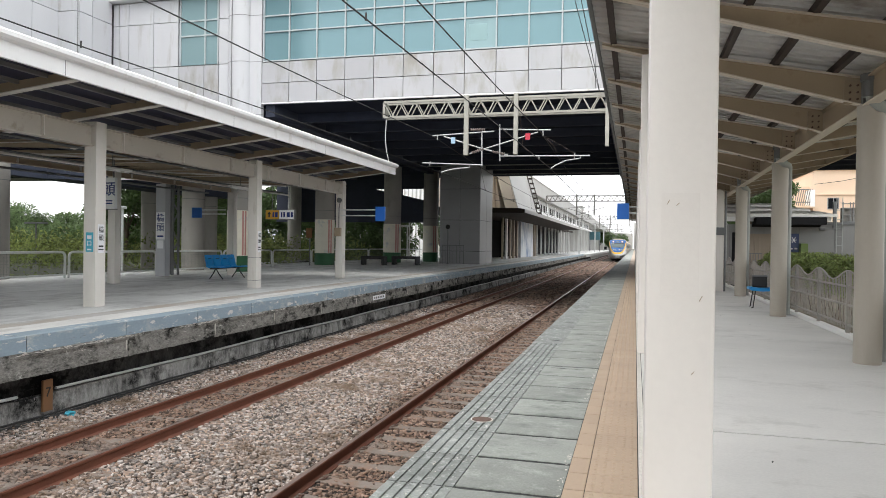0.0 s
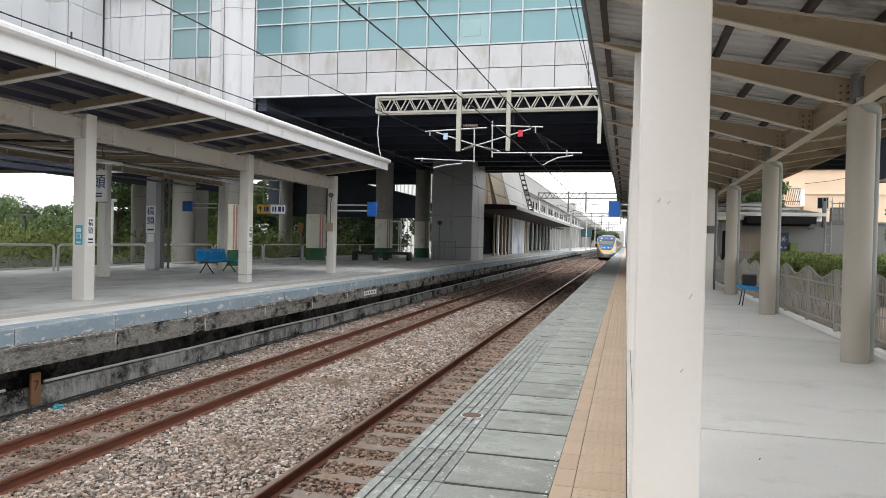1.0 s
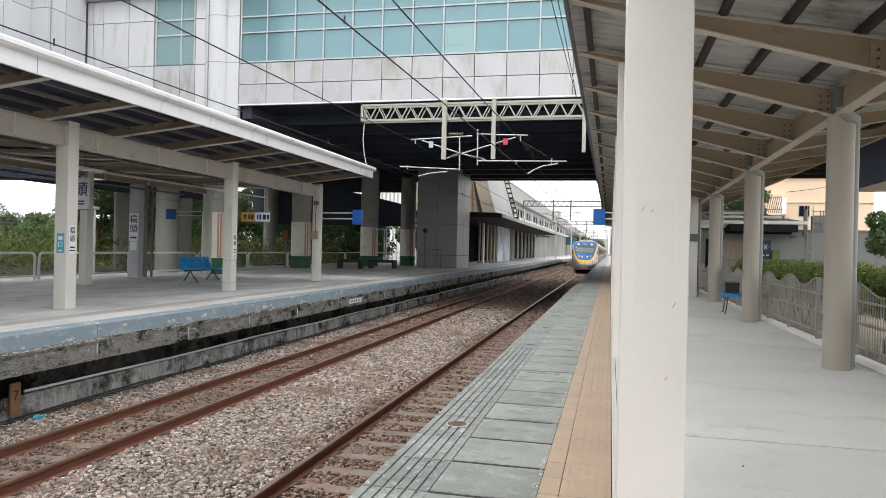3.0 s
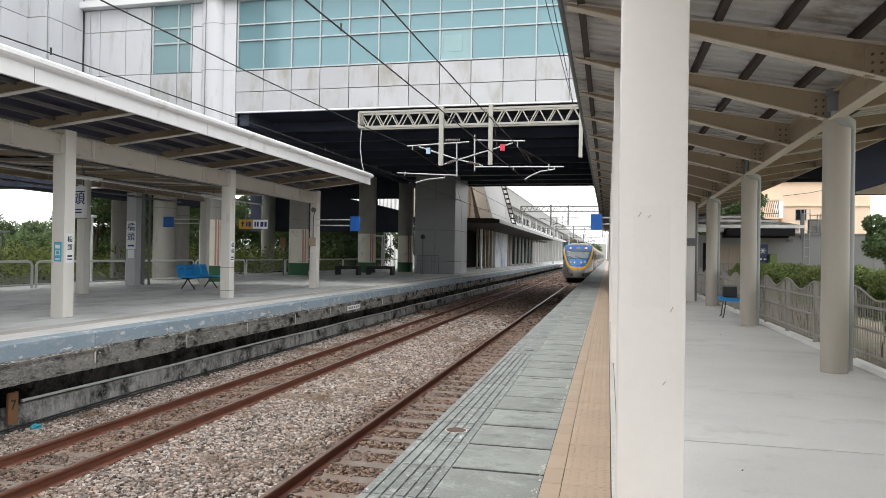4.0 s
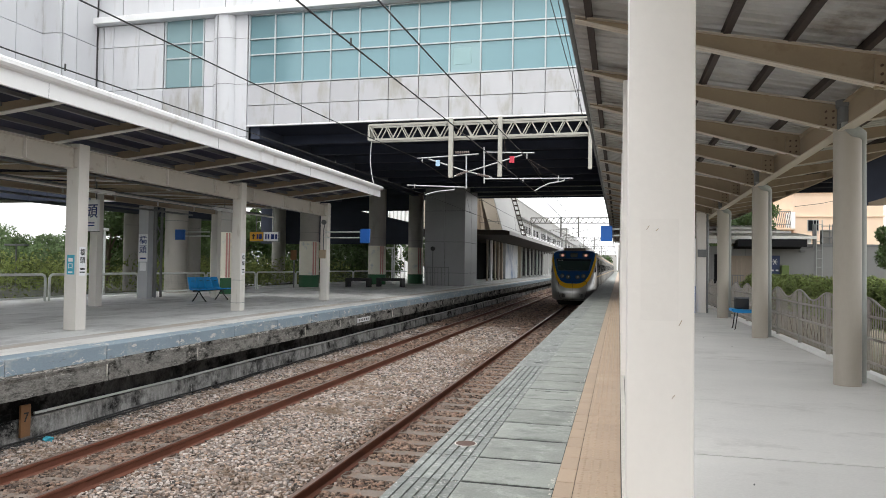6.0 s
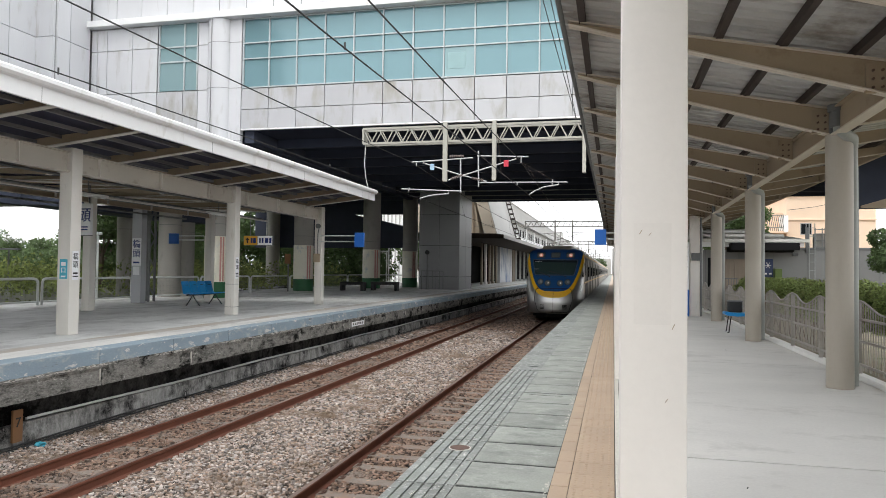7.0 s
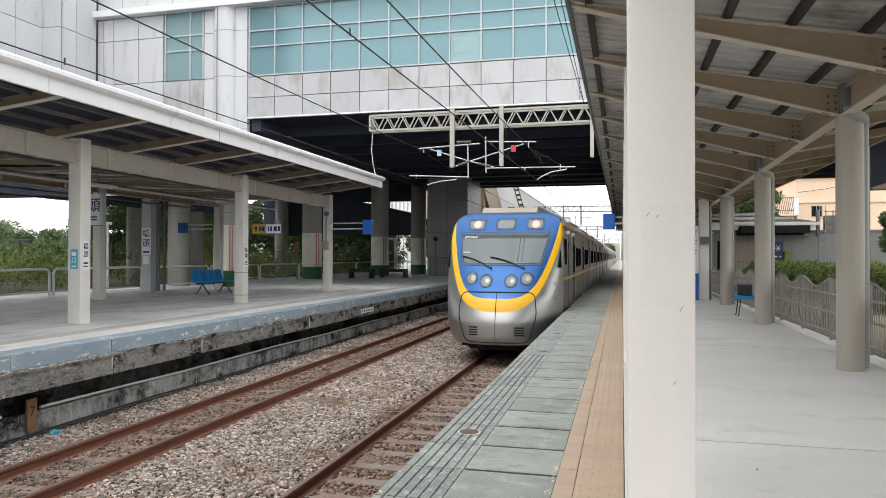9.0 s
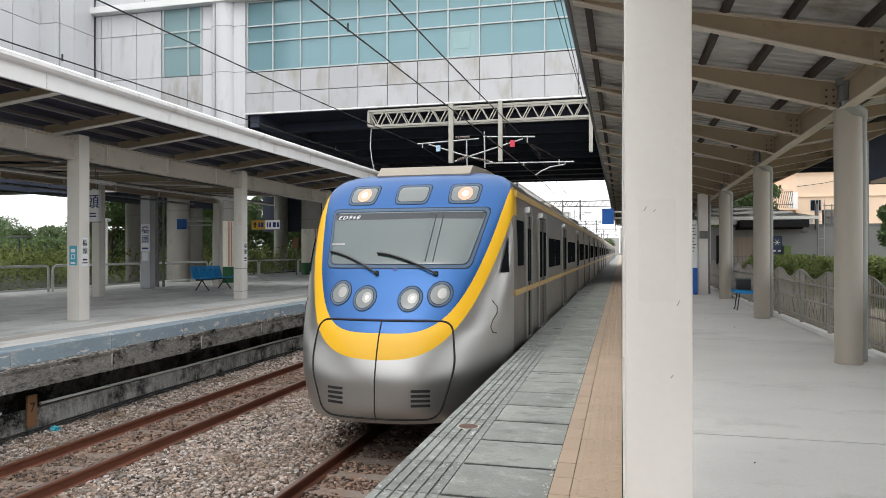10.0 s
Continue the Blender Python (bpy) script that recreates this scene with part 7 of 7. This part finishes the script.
tob = new("cab_number", tx)
tob.parent = cab
slope = math.degrees(math.atan2(nose(-0.82, 3.02) - nose(-0.82, 2.94), 0.08))
turn = math.degrees(math.atan2(nose(-0.63, 2.97) - nose(-1.02, 2.97), 0.39))
tob.matrix_basis = pose(-1.02, nose(-1.02, 2.94) - 0.034, 2.94, 90 - slope, 0, turn)
hood = B()
prism(hood, [(2.05, 3.63), (2.25, 3.77), (3.4, 3.83), (7.5, 3.83), (7.5, 3.5), (2.1, 3.5)], -0.72, 0.72, "x")
part("roof_hood", hood, M["roof_grey"], train, "weathered beige roof hood behind the cab")
part("hood_vent", box(B(), -0.09, 0.09, 2.33, 2.50, 3.74, 3.80), M["train_dark"], train)
part("cab_skirt", box(B(), -1.1, 1.1, 1.3, CAB_END, 0.22, 0.44), M["train_dark"], train)
part("cab_underframe", box(B(), -1.05, 1.05, 2.1, CAB_END + 0.2, 0.05, 0.30), M["train_dark"], train)
pilot = B()
prism(pilot, [(-1.1, 2.6), (-0.9, 1.15), (-0.4, 0.8), (0.4, 0.8), (0.9, 1.15), (1.1, 2.6)], 0.20, 0.44, "z")
part("pilot", pilot, M["train_dark"], train, "black obstacle deflector under the nose")


def car_profile():
    right = [(1.40, 0.34), (1.42, 0.8), (1.445, 1.5), (1.445, 2.3), (1.43, 2.9), (1.405, 3.24), (1.385, 3.38), (1.30, 3.48), (0.95, 3.57), (0.50, 3.60)]
    return right + [(-x, z) for x, z in right[::-1]]


def coach_door(owner, xs, s, d, half):
    """Sliding door between pale posts, with narrow glasses, a pale hood above and a pale step below."""
    # The panel lies flush; its dark colour stands for the recess shade.
    dr = part("coach_door", box(B(), xs - 0.012, xs + 0.012, d - half, d + half, 1.18, 3.05, 0.006), M["steel_dark"], owner, "brown-grey sliding door darkened as if recessed")
    leaves_at = (-half / 2, half / 2) if half > 0.5 else (0.0,)
    for e in leaves_at:
        part("door_glass", box(B(), xs - 0.018, xs + 0.018, d + e - 0.19, d + e + 0.19, 2.02, 2.84), M["train_glass"], dr)
    for e in (-half, half):
        part("door_post", box(B(), xs - 0.03, xs + 0.03, d + e - 0.045, d + e + 0.045, 1.16, 3.06, 0.012), M["chrome"], dr, "pale steel door post")
    part("door_seam", box(B(), xs - 0.022, xs + 0.022, d - 0.014, d + 0.016, 1.18, 3.03), M["train_dark"], dr)
    part("door_hood", prism(B(), [(d - half * 0.7, 3.08), (d + half * 0.7, 3.08), (d + half * 0.45, 3.17), (d - half * 0.45, 3.17)], xs - 0.05, xs + 0.05, "x"), M["chrome"], dr, "bright hood over the door")
    part("door_step", box(B(), xs - 0.05, xs + 0.04, d - half * 0.8, d + half * 0.8, 1.09, 1.16), M["chrome"], dr)


def car(y0, y1, first):
    """One coach: shell, windows, doors, gold bands, roof gear and bogies."""
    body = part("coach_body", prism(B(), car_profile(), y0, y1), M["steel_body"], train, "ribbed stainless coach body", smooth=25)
    n = y1 - y0
    doors = [y0 + n * f for f in (0.19, 0.51, 0.83)] if not first else [5.0, 10.2, 15.73]
    for s in (1, -1):
        xs = s * 1.448
        for d in doors:
            coach_door(body, xs, s, d, 0.66)
        gaps = list(zip([y0 - 0.2] + [d + 0.65 for d in doors], [d - 0.65 for d in doors] + [y1 + 0.2]))
        for a, b in gaps:
            if b - a < 1.9:
                continue
            w = (b - a - 1.1) / 2
            for k in range(2):
                c = a + 0.60 + w * (k + 0.5)
                part("coach_window", box(B(), xs - 0.006, xs + 0.006, c - w / 2 + 0.08, c + w / 2 - 0.08, 2.16, 2.75, 0.004), M["train_glass"], body, "dark tinted side window")
        part("gold_band", box(B(), xs - 0.026, xs + 0.026, y0 + (-2.1 if first else 0.05), y1 - 0.05, 1.88, 1.955), M["gold"], body, "gold belt stripe")
        part("roof_band", box(B(), s * 1.392 - 0.02, s * 1.392 + 0.02, y0 + (-1.6 if first else 0), y1, 3.27, 3.36), M["gold"], body)
        for z in (0.52, 0.62, 0.72, 1.08, 1.18, 1.28):
            part("rib", box(B(), s * 1.43 - 0.012, s * 1.43 + 0.014, y0 + 0.1, y1 - 0.1, z, z + 0.02), M["steel_body"], body)
    if not first:
        part("roof_unit", box(B(), -0.85, 0.85, y0 + 2, y0 + 6, 3.55, 3.9, 0.05), M["roof_grey"], body)
    part("roof_unit", box(B(), -0.85, 0.85, y1 - 7, y1 - 3, 3.55, 3.9, 0.05), M["roof_grey"], body)
    part("underframe", box(B(), -1.15, 1.15, y0 + 0.3, y1 - 0.3, 0.12, 0.36), M["train_dark"], body)
    for yb in (y0 + 2.6, y1 - 2.6):
        bg = B()
        box(bg, -0.9, 0.9, yb - 1.3, yb + 1.3, 0.25, 0.6)
        for e in (-1.0, 1.0):
            for s in (-0.56, 0.56):
                rod(bg, (s - 0.06, yb + e, 0.43), (s + 0.06, yb + e, 0.43), 0.43, 20)
        part("bogie", bg, M["train_dark"], body)
    part("gangway", box(B(), -0.7, 0.7, y1, y1 + 0.5, 0.9, 3.2), M["train_dark"], body)


car(CAB_END, 20.2, True)
for k in range(1, 8):
    car(0.5 + 20.2 * k, 20.2 * (k + 1), False)
# cab side: narrow window, door, groove and quarter light
for s in (1, -1):
    xs = s * 1.445
    part("cab_window", box(B(), xs - 0.02, xs + 0.012, 1.88, 2.42, 2.28, 2.93, 0.006), M["train_glass"], train, "narrow dark cab side window")
    coach_door(train, xs, s, 3.035, 0.35)
    groove = [(0.80, 1.86), (0.86, 1.78), (0.84, 1.70), (0.74, 1.62), (0.68, 1.54), (0.70, 1.47), (0.78, 1.45)]
    part("skirt_groove", tube(B(), [(s * side_x(y, z), y, z) for y, z in groove], 0.008, 6), M["steel_dark"], train, "curved groove in the skirt")
    part("cab_quarterlight", patch(rounded([(s * 1.342, 2.21), (s * 1.425, 2.21), (s * 1.396, 2.68)], 0.012, 3), 0.035), M["train_glass"], train, "dark triangular cab side window")


def train_y(t):
    """Where the nose stands: the train brakes gently on its way in."""
    s = 10.0 - t
    return 8.08 + 7.85 * s + 0.37 * s * s


def motions():
    walk(train, [(t, pose(NEAR_X - 0.02, train_y(t), RAIL_Z)) for t in [0.5 * i for i in range(21)]])


motions()
